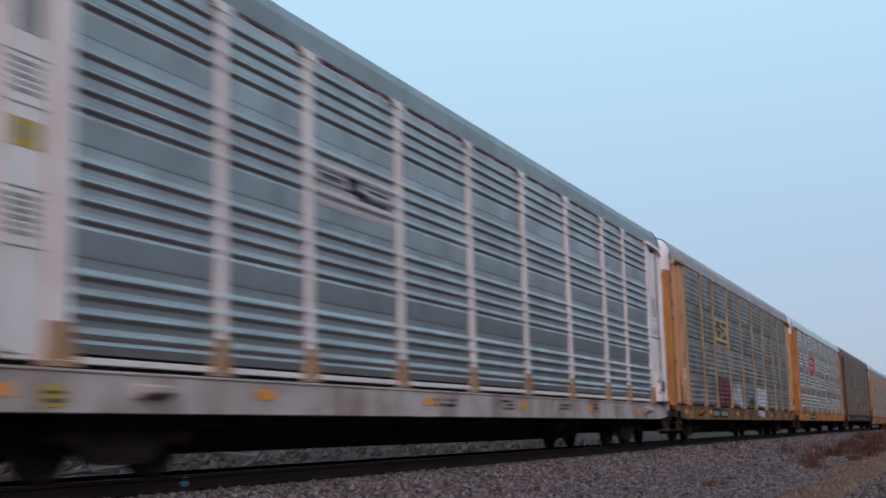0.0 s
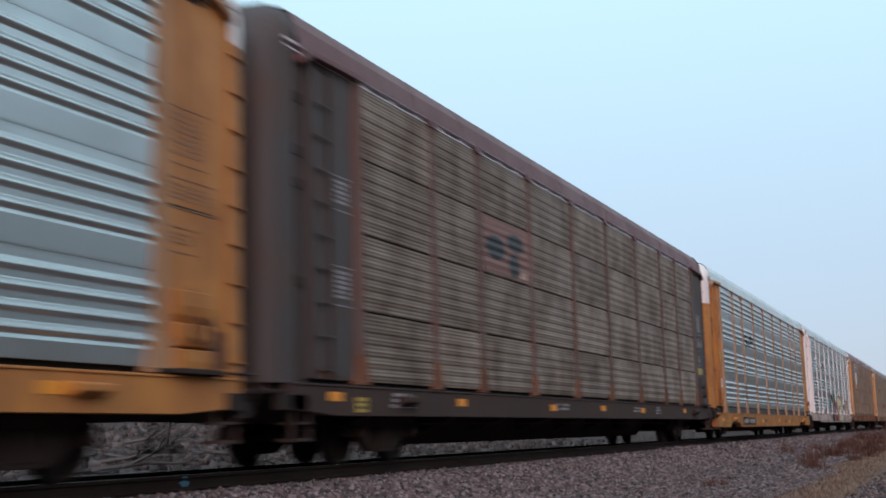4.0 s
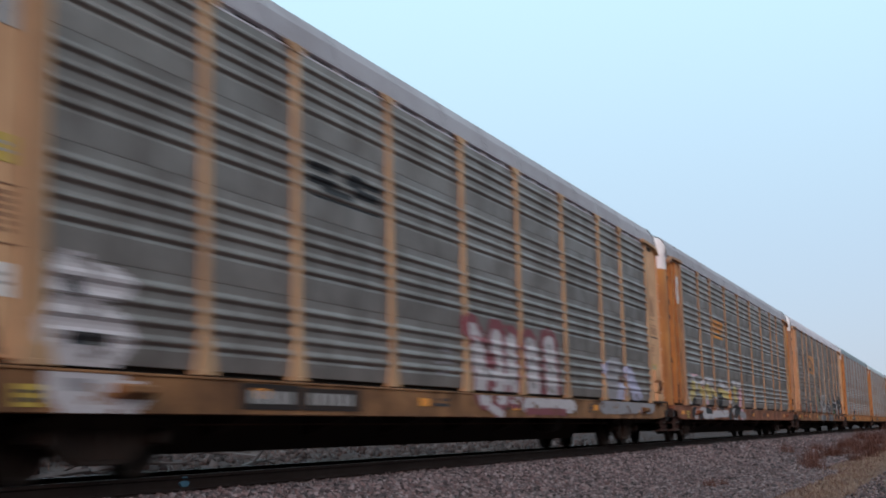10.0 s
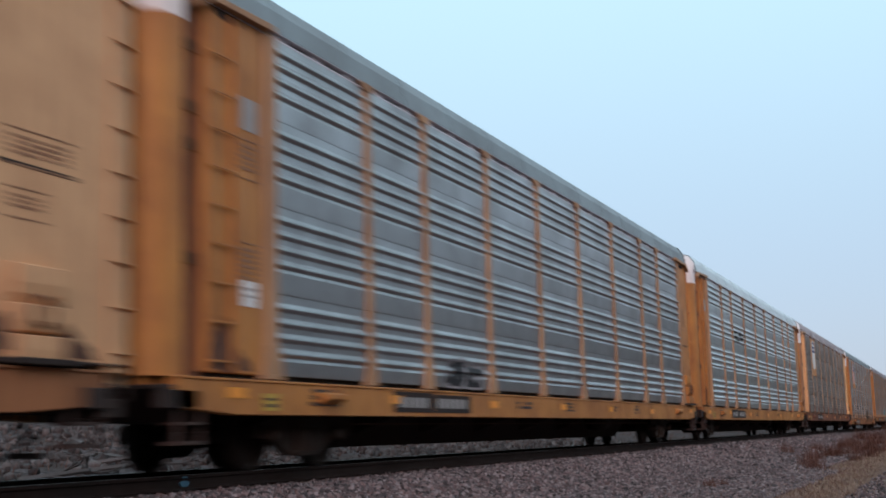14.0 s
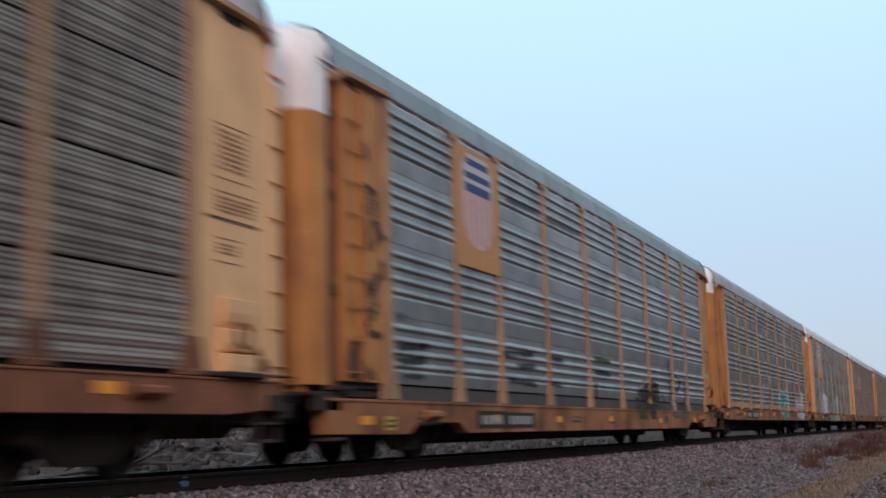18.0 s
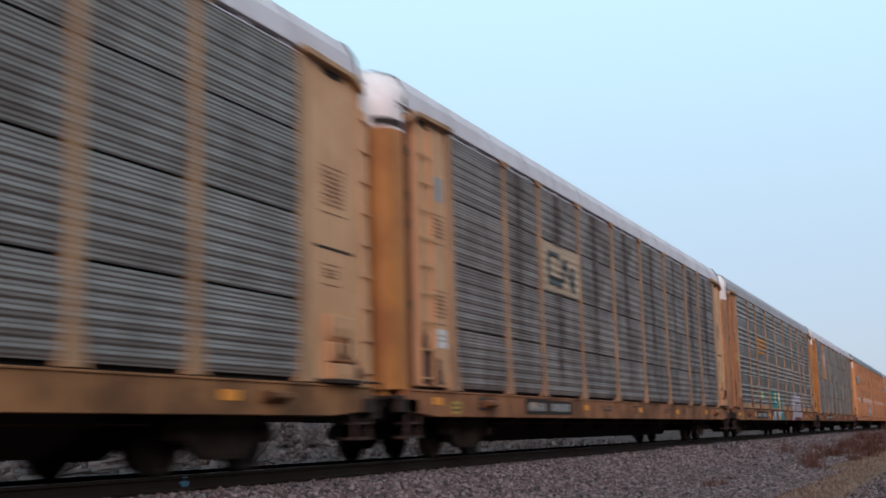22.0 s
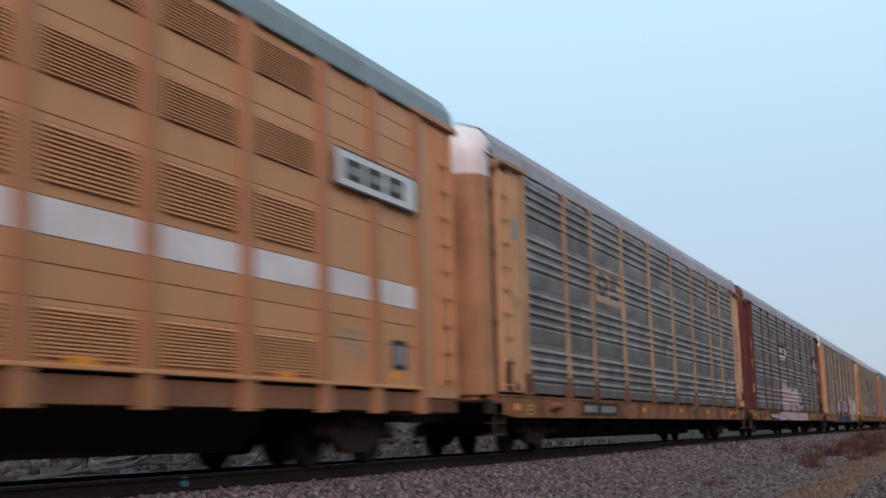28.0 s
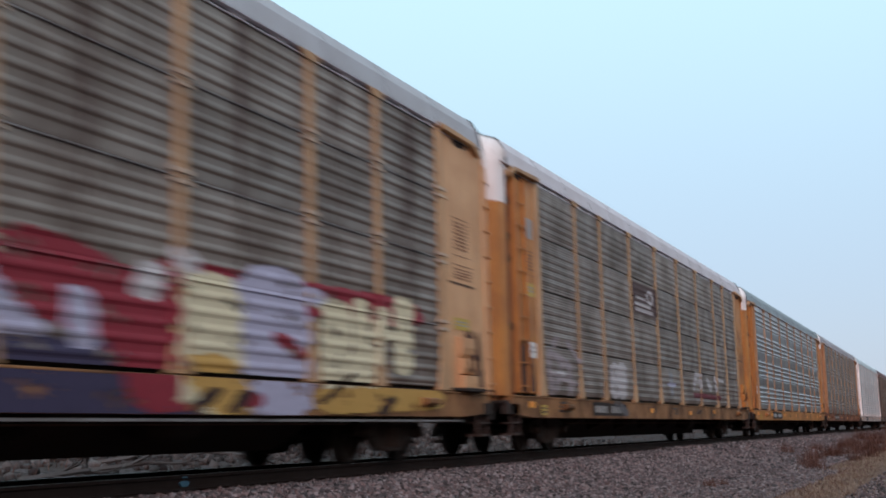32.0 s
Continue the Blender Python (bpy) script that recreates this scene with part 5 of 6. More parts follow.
# --- car 5: bright silver, white, colourful graffiti
add(5, "bright silver car carrier with white posts and colourful graffiti", "wide", "silver", "white", "roof_pale", "white", "white", plate=False)
decal(CARS[5], "emblem", "wide", 8.4, 9.0, 3.35, 4.15, box_paint((8.5, 8.9, 3.95, 4.1, 0), (8.45, 8.8, 3.75, 3.9, 0), (8.6, 8.95, 3.6, 3.7, 0), (8.4, 8.95, 3.42, 3.48, 0)), ["g_red"], "small red emblem")
spray(5, "wide", "dark brown bulging forms with white edges", 2.0, ["g_teal", "g_green", "g_white", "g_brown", "g_grey"],
      [(0, 0.18, 12.01, 1.74, 12.12, 1.25), (1, 0.16, 13.64, 2.01, 14.1, 1.62), (0, 0.13, 14.34, 2.33, 14.65, 2.06), (2, 0.15, 12.86, 2.21, 12.89, 1.71),
       (3, 0.1, 12.86, 2.2, 12.91, 1.81), (2, 0.29, 12.76, 1.18, 12.91, 0.66), (3, 0.24, 12.84, 1.21, 13.01, 0.66), (3, 0.21, 13.44, 1.59, 13.71, 0.9),
       (3, 0.19, 13.27, 0.81, 13.75, 0.73), (2, 0.1, 12.82, 1.71, 12.88, 1.35), (2, 0.08, 13.44, 1.36, 13.63, 1.12), (2, 0.06, 13.78, 1.88, 14.99, 1.79),
       (4, 0.11, 14.06, 1.44, 14.19, 0.66)])
spray(5, "wide", "maroon and crimson drop-shaped forms", 2.3, ["g_maroon", "g_teal", "g_white", "g_red"],
      [(0, 0.22, 14.72, 1.92, 14.94, 1.37, 14.96, 0.67), (0, 0.1, 16.0, 2.06, 16.19, 1.43), (1, 0.14, 16.57, 1.51, 16.75, 1.29), (2, 0.06, 15.01, 1.54, 14.81, 1.04),
       (2, 0.31, 15.76, 1.41, 15.7, 0.67), (3, 0.26, 15.7, 1.33, 15.67, 0.67), (3, 0.27, 16.51, 1.02, 15.95, 0.67), (3, 0.2, 16.06, 1.74, 16.36, 1.04),
       (2, 0.09, 15.85, 1.2, 15.78, 1.02)])
spray(5, "wide", "cream, yellow and blue painted forms", 2.7, ["g_yellow", "g_cream", "g_maroon", "g_red", "g_sky", "g_blue", "g_brown"],
      [(0, 0.14, 19.12, 1.82, 20.25, 1.79), (1, 0.31, 17.49, 2.07, 17.73, 1.16), (1, 0.22, 18.46, 1.98, 18.68, 1.09), (1, 0.24, 18.08, 0.8, 19.64, 0.8),
       (2, 0.05, 17.33, 2.23, 18.37, 2.32, 18.98, 2.0), (2, 0.11, 17.75, 1.5), (2, 0.11, 18.66, 1.56), (1, 0.13, 19.78, 1.59, 19.71, 1.3), (2, 0.09, 19.68, 1.29),
       (0, 0.15, 17.34, 0.97, 17.05, 0.64), (3, 0.04, 18.58, 1.09, 18.34, 0.66), (1, 0.13, 20.12, 2.11, 20.42, 1.82), (2, 0.05, 20.11, 2.27, 21.06, 1.93),
       (4, 0.15, 20.57, 1.63, 20.24, 0.67), (5, 0.09, 20.64, 1.14, 20.46, 0.7)]
      + [(6, 0.13, 21.21, 1.66, 21.3, 1.44)])
spray(5, "wide", "salmon and tan painted forms", 3.2, ["g_salmon", "g_tan", "g_orange", "g_brown", "g_yellow", "g_grey", "g_blue"],
      [(0, 0.26, 22.55, 1.93, 22.52, 0.71), (0, 0.29, 23.9, 1.69, 23.9, 0.71), (1, 0.24, 25.39, 1.25, 25.38, 0.78), (2, 0.12, 23.24, 0.85),
       (3, 0.05, 22.22, 1.93, 22.91, 2.17, 23.51, 1.98), (3, 0.09, 22.58, 1.66), (3, 0.06, 24.17, 2.04, 24.64, 1.56), (4, 0.16, 26.34, 0.96),
       (5, 0.1, 21.63, 1.06, 21.44, 0.7), (6, 0.09, 24.31, 0.72), (3, 0.06, 26.56, 0.73, 26.19, 1.15)])
# --- car 6: drab, yellow, shield
add(6, "drab car carrier with yellow posts, pale shield and rust-striped roof", "fine", "drab", "orange", ["roof_maroon", "roof_maroon", "roof_white"], "orange", "white", sill="sill_rust", skirt=True, plate=False, rail="ochre", foot="yellow", endp="yellow")
decal(CARS[6], "emblem", "fine", 5.25, 7.3, 3.2, 5.3, shield_paint(5.25, 7.3, 3.2, 5.3, 0, 2, 2, 1), ["g_plate", "g_navy", "chalk"], "yellow plate with a blank white shield", surface=flat_plate)
decal(CARS[6], "sticker", "fine", 8.3, 8.9, 1.4, 1.7, box_paint((8.3, 8.9, 1.4, 1.7, 0), (8.4, 8.8, 1.5, 1.54, 1)), ["green", "g_white"], "green sticker")
# --- car 7
add(7, "dull grey car carrier with yellow posts and red-lined white graffiti", "wide", "dull", "yellow", "roof_grey", "orange", "white", endp="yellow")
decal(CARS[7], "emblem", "wide", 7.5, 9.9, 3.45, 4.05, EMBLEM, ["g_black"], "faint dark emblem", zstep=0.03)
decal(CARS[7], "graffiti", "wide", 2.4, 4.4, 0.66, 2.3, box_paint((2.75, 3.5, 1.5, 2.2, 0, 1), (3.1, 4.0, 1.75, 2.1, 0, 1), (2.55, 4.0, 1.05, 1.75, 0, 1), (2.65, 3.8, 0.60, 1.35, 0, 1), (3.5, 4.2, 0.66, 1.0, 0, 1), (2.95, 3.2, 1.75, 1.95, 1, 1), (3.0, 3.6, 1.3, 1.42, 1), (2.9, 3.3, 0.85, 1.0, 2, 1)), ["g_white", "g_black", "g_grey"], "white sprayed figure")
spray(7, "wide", "white letters with dark red outline", 2.2, ["g_wine", "g_white", "g_grey"],
      [(0, 0.2, 13.2, 2.21, 13.67, 1.88, 13.71, 0.98), (0, 0.19, 14.49, 2.22, 14.55, 1.0), (0, 0.2, 15.25, 2.16, 15.26, 1.02), (0, 0.23, 16.27, 2.12, 16.54, 1.05),
       (0, 0.25, 17.54, 2.2, 17.69, 1.08), (0, 0.13, 14.23, 0.81, 14.39, 0.76), (1, 0.11, 13.34, 2.16, 13.49, 2.04), (1, 0.13, 13.55, 1.83, 13.71, 0.98),
       (1, 0.13, 14.48, 2.09, 14.55, 1.0), (1, 0.13, 15.25, 2.08, 15.26, 1.02), (1, 0.16, 16.39, 2.04, 16.54, 1.05), (1, 0.17, 17.58, 2.13, 17.69, 1.08),
       (0, 0.04, 14.31, 1.74, 14.33, 1.22), (0, 0.04, 15.13, 1.4, 15.15, 1.02)]
      + [(1, 0.1, 13.84, 1.42, 15.13, 1.33), (0, 0.03, 13.41, 2.03, 13.85, 1.93), (1, 0.07, 14.0, 0.83, 14.47, 0.72), (1, 0.14, 15.96, 0.89, 18.79, 0.9),
       (0, 0.07, 15.95, 0.78, 18.29, 0.78), (2, 0.03, 11.62, 1.51, 12.36, 1.54), (2, 0.03, 11.91, 1.72, 12.27, 1.72), (2, 0.03, 11.79, 1.35, 12.21, 1.39)])
spray(7, "wide", "grey sprayed letters", 3.2, ["g_lilac", "g_grey", "g_stain"],
      [(0, 0.2, 22.12, 1.8, 23.01, 1.29), (1, 0.17, 22.64, 1.96, 22.21, 1.19), (0, 0.16, 23.88, 1.8, 24.74, 1.25), (1, 0.16, 21.45, 0.92, 25.9, 0.96),
       (2, 0.08, 23.12, 1.6)])
# --- car 8
add(8, "dull car carrier with ochre posts, orange emblem and yellow graffiti", "wide", "dull", "ochre", "roof_grey", "orange", "white", sill="ochre", plate=False)
ORANGE = box_paint((7.65, 9.45, 3.60, 4.10, 0), (7.88, 8.12, 3.70, 3.84, -1), (7.88, 8.12, 3.90, 4.0, -1), (8.22, 8.32, 3.60, 4.0, -1), (8.5, 8.78, 3.72, 3.80, -1), (8.5, 8.78, 3.88, 3.98, -1), (8.9, 8.98, 3.60, 4.02, -1), (9.12, 9.28, 3.60, 3.82, -1), (7.65, 9.5, 3.42, 3.52, 0))
decal(CARS[8], "emblem", "wide", 7.6, 9.4, 3.4, 4.05, ORANGE, ["g_orange"], "orange slab emblem", zstep=0.03)
spray(8, "wide", "yellow letters with white and black edges", 2.3, ["g_white", "g_yellow", "g_black", "g_pink"],
      [(0, 0.08, 3.5, 1.94, 4.34, 1.69, 5.75, 1.94, 7.0, 1.91), (0, 0.11, 3.06, 1.32, 3.64, 0.67), (0, 0.14, 4.68, 1.01, 5.72, 0.68), (0, 0.11, 5.94, 1.77, 5.72, 1.26),
       (0, 0.09, 6.9, 1.66, 7.34, 1.07), (1, 0.16, 3.66, 1.69, 3.39, 1.33), (1, 0.11, 4.54, 1.69, 5.18, 1.41), (1, 0.15, 5.89, 1.67, 6.27, 1.45),
       (1, 0.08, 6.69, 1.63, 7.19, 1.49), (2, 0.1, 3.71, 1.24, 3.18, 0.82), (2, 0.12, 4.36, 0.76), (2, 0.21, 5.68, 0.94, 5.97, 0.72), (2, 0.12, 7.21, 1.23),
       (3, 0.03, 3.37, 2.03, 4.39, 2.04), (3, 0.06, 5.87, 1.22, 5.94, 1.04)]
      + [(3, 0.06, 5.63, 0.65), (0, 0.07, 3.65, 0.88, 4.93, 0.94)])
spray(8, "wide", "yellow letters with white edges", 2.9, ["g_white", "g_yellow", "g_orange", "g_black", "g_pink", "g_grey"],
      [(0, 0.1, 8.27, 1.9, 10.02, 1.63), (0, 0.09, 10.9, 1.98, 12.27, 1.93), (0, 0.12, 9.9, 1.53, 10.84, 0.7), (0, 0.12, 6.72, 0.84, 9.11, 0.87),
       (0, 0.08, 4.92, 0.77, 6.41, 0.76), (1, 0.14, 8.25, 1.62, 9.56, 1.49), (1, 0.11, 11.18, 1.77, 11.3, 1.38), (2, 0.08, 10.19, 1.64, 10.11, 1.39),
       (3, 0.12, 8.28, 1.46, 8.11, 1.09), (3, 0.09, 10.09, 1.14, 9.64, 0.74), (3, 0.14, 11.24, 1.06, 10.85, 0.83), (3, 0.09, 11.5, 1.12, 11.79, 0.84),
       (4, 0.09, 12.31, 1.73, 12.27, 0.71), (5, 0.13, 12.12, 0.85, 12.8, 0.79)])
# --- car 9: lapped panels
add(9, "drab car carrier with ochre posts, yellow plate and grey graffiti", "lapped", "drab", "ochre", "roof_white", "ochre", "white", plate=False, endp="yellow", sill="amber")
NPLATE = [(7.35, 10.0, 3.26, 4.27, 0), (7.8, 8.55, 3.98, 4.12, 1), (7.75, 7.95, 3.52, 3.98, 1), (7.8, 8.75, 3.38, 3.58, 1), (8.75, 8.95, 3.5, 4.0, 1), (8.95, 9.15, 3.8, 4.02, 1), (9.1, 9.32, 3.62, 3.84, 1), (9.28, 9.5, 3.44, 3.66, 1), (9.42, 9.66, 3.36, 3.9, 1)]
decal(CARS[9], "emblem", "lapped", 7.35, 10.0, 3.26, 4.27, box_paint(*NPLATE), ["g_plate", "ink"], "yellow plate with dark slabs")
spray(9, "lapped", "faded yellow-green and violet sprayed forms", 2.0, ["g_lime", "g_grey", "g_mauve", "g_stain"],
      [(0, 0.15, 10.76, 2.02, 10.57, 1.56), (0, 0.1, 11.44, 1.9, 11.42, 1.33), (1, 0.07, 10.74, 1.85, 10.7, 1.33), (2, 0.09, 10.78, 1.2), (2, 0.06, 10.87, 1.69),
       (0, 0.11, 10.41, 0.86, 11.08, 0.8), (3, 0.06, 10.22, 0.79), (1, 0.04, 10.81, 0.86, 10.74, 0.68)])
spray(9, "lapped", "dull silver sprayed letters", 2.3, ["g_silver", "g_smoke", "g_black", "g_white", "g_tan"],
      [(0, 0.14, 12.23, 1.91, 12.02, 1.25), (0, 0.15, 13.4, 2.04, 15.01, 2.01), (0, 0.28, 13.19, 1.41, 15.32, 1.42), (0, 0.1, 13.07, 2.03, 12.94, 0.94),
       (0, 0.22, 12.41, 1.51, 14.14, 1.77), (0, 0.15, 12.27, 0.81, 12.93, 0.82), (1, 0.17, 13.28, 0.81, 14.52, 0.82), (2, 0.07, 11.73, 1.84, 12.2, 1.83),
       (2, 0.05, 12.16, 1.66, 12.18, 1.4), (2, 0.06, 13.94, 1.59, 14.57, 1.56), (2, 0.05, 11.94, 1.15), (2, 0.06, 14.11, 1.31), (2, 0.07, 15.82, 1.44),
       (1, 0.08, 14.25, 1.74, 14.45, 1.65), (3, 0.03, 13.47, 2.1, 14.98, 2.17), (3, 0.03, 14.12, 1.33, 15.36, 1.38)]
      + [(4, 0.06, 14.94, 0.88, 14.72, 0.68)])
spray(9, "lapped", "black and grey sprayed letters", 3.1, ["g_smoke", "g_black", "g_white", "g_silver", "g_mauve", "g_green", "g_tan"],
      [(0, 0.21, 16.81, 1.72, 17.06, 1.12), (1, 0.09, 16.91, 1.75, 17.07, 1.21), (0, 0.17, 17.57, 1.46, 18.76, 1.42), (1, 0.08, 18.16, 1.82), (1, 0.07, 18.71, 1.56),
       (2, 0.03, 17.02, 1.87, 17.36, 1.46), (2, 0.03, 16.24, 1.46, 17.33, 1.12), (3, 0.04, 17.8, 1.62, 19.02, 1.62), (1, 0.29, 20.74, 1.75, 21.24, 1.22),
       (2, 0.05, 20.27, 1.84, 21.84, 1.8), (3, 0.06, 20.56, 1.42, 21.9, 1.44), (4, 0.08, 20.99, 2.1), (5, 0.09, 20.6, 1.2), (2, 0.06, 22.45, 1.71, 22.74, 1.07),
       (1, 0.41, 24.07, 1.88, 25.37, 1.31), (2, 0.06, 25.11, 1.5, 25.23, 1.16)]
      + [(3, 0.05, 23.78, 1.7, 25.15, 1.69), (1, 0.15, 22.79, 0.87), (0, 0.18, 16.54, 0.85, 19.01, 0.85), (6, 0.07, 16.66, 0.87), (3, 0.06, 18.28, 0.93, 18.03, 0.7),
       (1, 0.11, 20.82, 0.85), (6, 0.11, 24.44, 0.89)])
decal(CARS[9], "graffiti", "lapped", 2.7, 10.0, 1.15, 1.9, letters(54, 3, 9.8, 1.15, 1.8, 6, [0], 1), ["drab", "g_smoke"], "faded violet sprayed letters")
# --- car 10, 11
add(10, "grey-blue car carrier with orange posts", "wide", "steel", "ochre", "roof_teal", "orange", "white", sill="orange")
tag(10, "wide", 61, 8.0, 9.6, 1.12, 1.7, 2, ["g_grey", "g_black"], [1], 0, label="small dark scribble")
add(11, "bright silver car carrier with orange posts and dark emblem", "wide", "silver", "ochre", "roof_pale", "orange", "white", sill="orange")
decal(CARS[11], "emblem", "wide", 7.5, 9.9, 3.45, 4.05, EMBLEM, ["ink"], "dark slab emblem painted on the ribs", zstep=0.03)
# --- car 12
add(12, "drab grey car carrier with ochre posts and a pale shield", "fine", "drab", "ochre", "roof_blotch", "ochre", "white", endp="maize", sill="ochre")
decal(CARS[12], "emblem", "fine", 5.25, 7.3, 3.2, 5.3, shield_paint(5.25, 7.3, 3.2, 5.3, 0, 2, 2, 1), ["g_plate", "g_navy", "chalk"], "yellow plate with a blank white shield", surface=flat_plate)
# --- car 13
add(13, "grey car carrier with orange posts, pink shield and black scribbles", "wide", "slate", "ochre", "roof_teal", "orange", "white", sill="amber", low=True)
decal(CARS[13], "emblem", "wide", 5.25, 7.3, 3.2, 5.3, shield_paint(5.25, 7.3, 3.2, 5.3, 0, 3, 2, 1, 4), ["g_plate", "g_navy", "g_pink", "g_white", "g_tan"], "orange plate with a faded pink shield", surface=flat_plate)
spray(13, "wide", "thin black scribbles along the lower panels", 1.6, ["g_black", "g_smoke"],
      [(0, 0.05, 2.94, 1.67, 3.89, 1.74), (0, 0.05, 2.95, 1.47, 3.82, 1.51), (0, 0.03, 3.09, 1.26, 3.75, 1.26), (1, 0.06, 2.92, 2.14, 3.28, 2.09),
       (0, 0.05, 7.35, 1.81, 9.07, 1.87), (0, 0.05, 8.23, 1.61, 9.15, 1.65), (0, 0.04, 7.74, 1.34, 9.22, 1.28), (0, 0.05, 10.26, 1.86, 11.02, 1.85),
       (0, 0.04, 10.06, 1.35, 10.8, 1.32), (0, 0.05, 13.5, 2.01, 14.71, 1.99), (0, 0.05, 13.63, 1.69, 14.74, 1.68), (0, 0.05, 13.46, 1.43, 13.53, 1.11),
       (1, 0.05, 7.93, 4.75, 9.66, 4.77), (1, 0.05, 10.38, 4.72, 12.68, 4.74)])
spray(13, "wide", "black and dark green sprayed figure and grey strokes", 2.2, ["g_brown", "g_smoke", "g_moss", "g_grey"],
      [(2, 0.1, 17.35, 1.13, 17.64, 0.62), (2, 0.12, 17.73, 1.43, 17.83, 0.68), (0, 0.2, 18.13, 1.46, 18.13, 1.1), (0, 0.16, 19.07, 1.52, 19.19, 1.14),
       (0, 0.13, 18.56, 1.24, 18.9, 0.66), (2, 0.08, 19.56, 1.55, 19.75, 1.02), (3, 0.06, 17.72, 1.49, 18.13, 1.58), (1, 0.06, 21.26, 2.28, 21.27, 0.81),
       (1, 0.05, 23.19, 1.81, 23.22, 0.72), (0, 0.05, 21.98, 1.89, 22.58, 1.73, 22.04, 1.43), (0, 0.04, 21.62, 1.17, 22.46, 1.02), (1, 0.04, 20.15, 1.31, 20.7, 0.98),
       (1, 0.05, 21.61, 0.78, 22.63, 0.75), (0, 0.04, 26.7, 1.96, 26.54, 1.5, 27.1, 1.24)])
spray(13, "wide", "black looping scribble down the end panel", 1.0, ["g_black"],
      [(0, 0.05, 1.85, 4.55, 1.92, 4.36), (0, 0.04, 1.92, 3.93, 1.85, 3.54, 1.92, 3.0), (0, 0.04, 1.9, 3.93, 2.18, 3.84, 2.27, 3.23, 2.01, 2.95),
       (0, 0.05, 2.13, 3.41, 2.45, 3.22), (0, 0.05, 1.85, 2.51, 1.98, 2.37, 2.24, 2.65), (0, 0.04, 2.33, 2.86, 2.45, 2.63),
       (0, 0.05, 1.85, 2.16, 1.98, 2.02, 2.17, 2.23), (0, 0.05, 1.85, 1.96, 1.95, 1.81, 2.24, 1.8)])
# --- car 14
add(14, "dull grey car carrier with yellow posts and teal graffiti", "wide", "dull", "ochre", "roof_grey", "orange", "white", sill="amber")
spray(14, "wide", "thin pale outlined letters", 1.9, ["g_rose", "g_salmon"],
      [(0, 0.03, 10.65, 1.47, 10.62, 1.81, 10.95, 2.08, 11.3, 2.16, 11.66, 1.98, 12.2, 2.07, 12.47, 2.24, 12.53, 2.43),
       (0, 0.03, 12.53, 2.43, 12.87, 2.48, 13.09, 2.2, 13.3, 1.93, 13.57, 1.71, 13.44, 1.32), (1, 0.03, 10.52, 1.68, 10.84, 1.73), (1, 0.03, 12.66, 2.3, 12.72, 2.02),
       (0, 0.03, 11.79, 1.81, 11.98, 1.55), (0, 0.02, 10.57, 1.47, 10.5, 1.19), (1, 0.03, 13.08, 1.91, 13.45, 1.85)])
mural(14, "wide", 15.5, 18.8, 2.6, "teal letters with white outline", ["g_teal", "g_white"],
      [(15.6, 17.0, 0.9, 2.15, 1, 1), (16.4, 18.7, 0.66, 1.9, 1, 1), (17.7, 18.65, 1.2, 2.2, 1, 1), (16.6, 17.9, 1.2, 2.0, 1, 1), (15.72, 16.9, 1.0, 2.05, 0, 1),
       (16.4, 18.55, 0.66, 1.78, 0, 1), (17.8, 18.5, 1.3, 2.1, 0, 1), (16.6, 17.8, 1.3, 1.9, 0, 1), (16.2, 16.4, 1.3, 1.7, 1, 1), (17.2, 17.5, 1.15, 1.5, 1, 1), (17.9, 18.1, 1.3, 1.8, 1),
       (16.7, 16.8, 0.7, 1.0, 1)])
tag(14, "wide", 83, 21.9, 24.9, 0.66, 2.25, 3, ["g_lilac", "g_grey", "g_white"], [0, 2], 1, label="lilac and white letters")
# --- car 15
add(15, "grey car carrier with yellow posts, blue shield and white graffiti", "fine", "dull", "yellow", "roof_white", "orange", "white", endp="yellow")
decal(CARS[15], "emblem", "fine", 5.25, 7.3, 3.2, 5.3, shield_paint(5.25, 7.3, 3.2, 5.3, 0, 1, 2, 2, 3), ["g_plate", "g_blue", "g_white", "g_crimson"], "yellow plate with a blue and red striped shield", surface=flat_plate)
spray(15, "fine", "white letters with black shade", 2.1, ["g_chalk", "g_stain", "g_black", "g_smoke", "g_silver"],
      [(0, 0.13, 6.69, 2.1, 6.4, 1.76, 6.31, 1.14), (0, 0.13, 7.14, 2.18, 7.31, 1.62, 7.01, 1.06), (1, 0.08, 6.8, 1.55, 6.9, 1.28), (2, 0.06, 7.61, 2.07, 7.59, 1.31),
       (0, 0.22, 8.16, 1.97, 8.05, 1.18), (0, 0.18, 8.88, 2.01, 8.71, 1.17), (0, 0.04, 7.61, 2.15, 9.1, 2.14), (3, 0.03, 8.22, 1.54, 8.32, 1.38),
       (2, 0.18, 6.6, 0.94, 8.74, 0.88), (3, 0.08, 6.47, 0.79, 8.14, 0.79), (4, 0.04, 7.23, 0.78, 8.02, 0.79)])
spray(15, "fine", "pinkish and grey-green buffed patches", 2.7, ["g_buff", "g_maroon", "g_smoke", "g_pale", "g_chalk", "g_silver"],
      [(0, 0.29, 10.71, 1.49, 12.17, 1.44), (0, 0.16, 10.5, 0.81, 12.24, 0.81), (1, 0.03, 10.71, 1.49, 10.77, 1.36), (2, 0.05, 11.14, 0.85),
       (3, 0.32, 13.42, 1.78, 15.29, 1.78), (3, 0.25, 13.44, 1.4, 14.82, 1.43), (3, 0.18, 13.31, 0.82, 15.68, 0.84), (4, 0.08, 15.92, 2.15, 15.91, 1.49),
       (5, 0.06, 14.3, 1.53, 15.05, 1.53)])
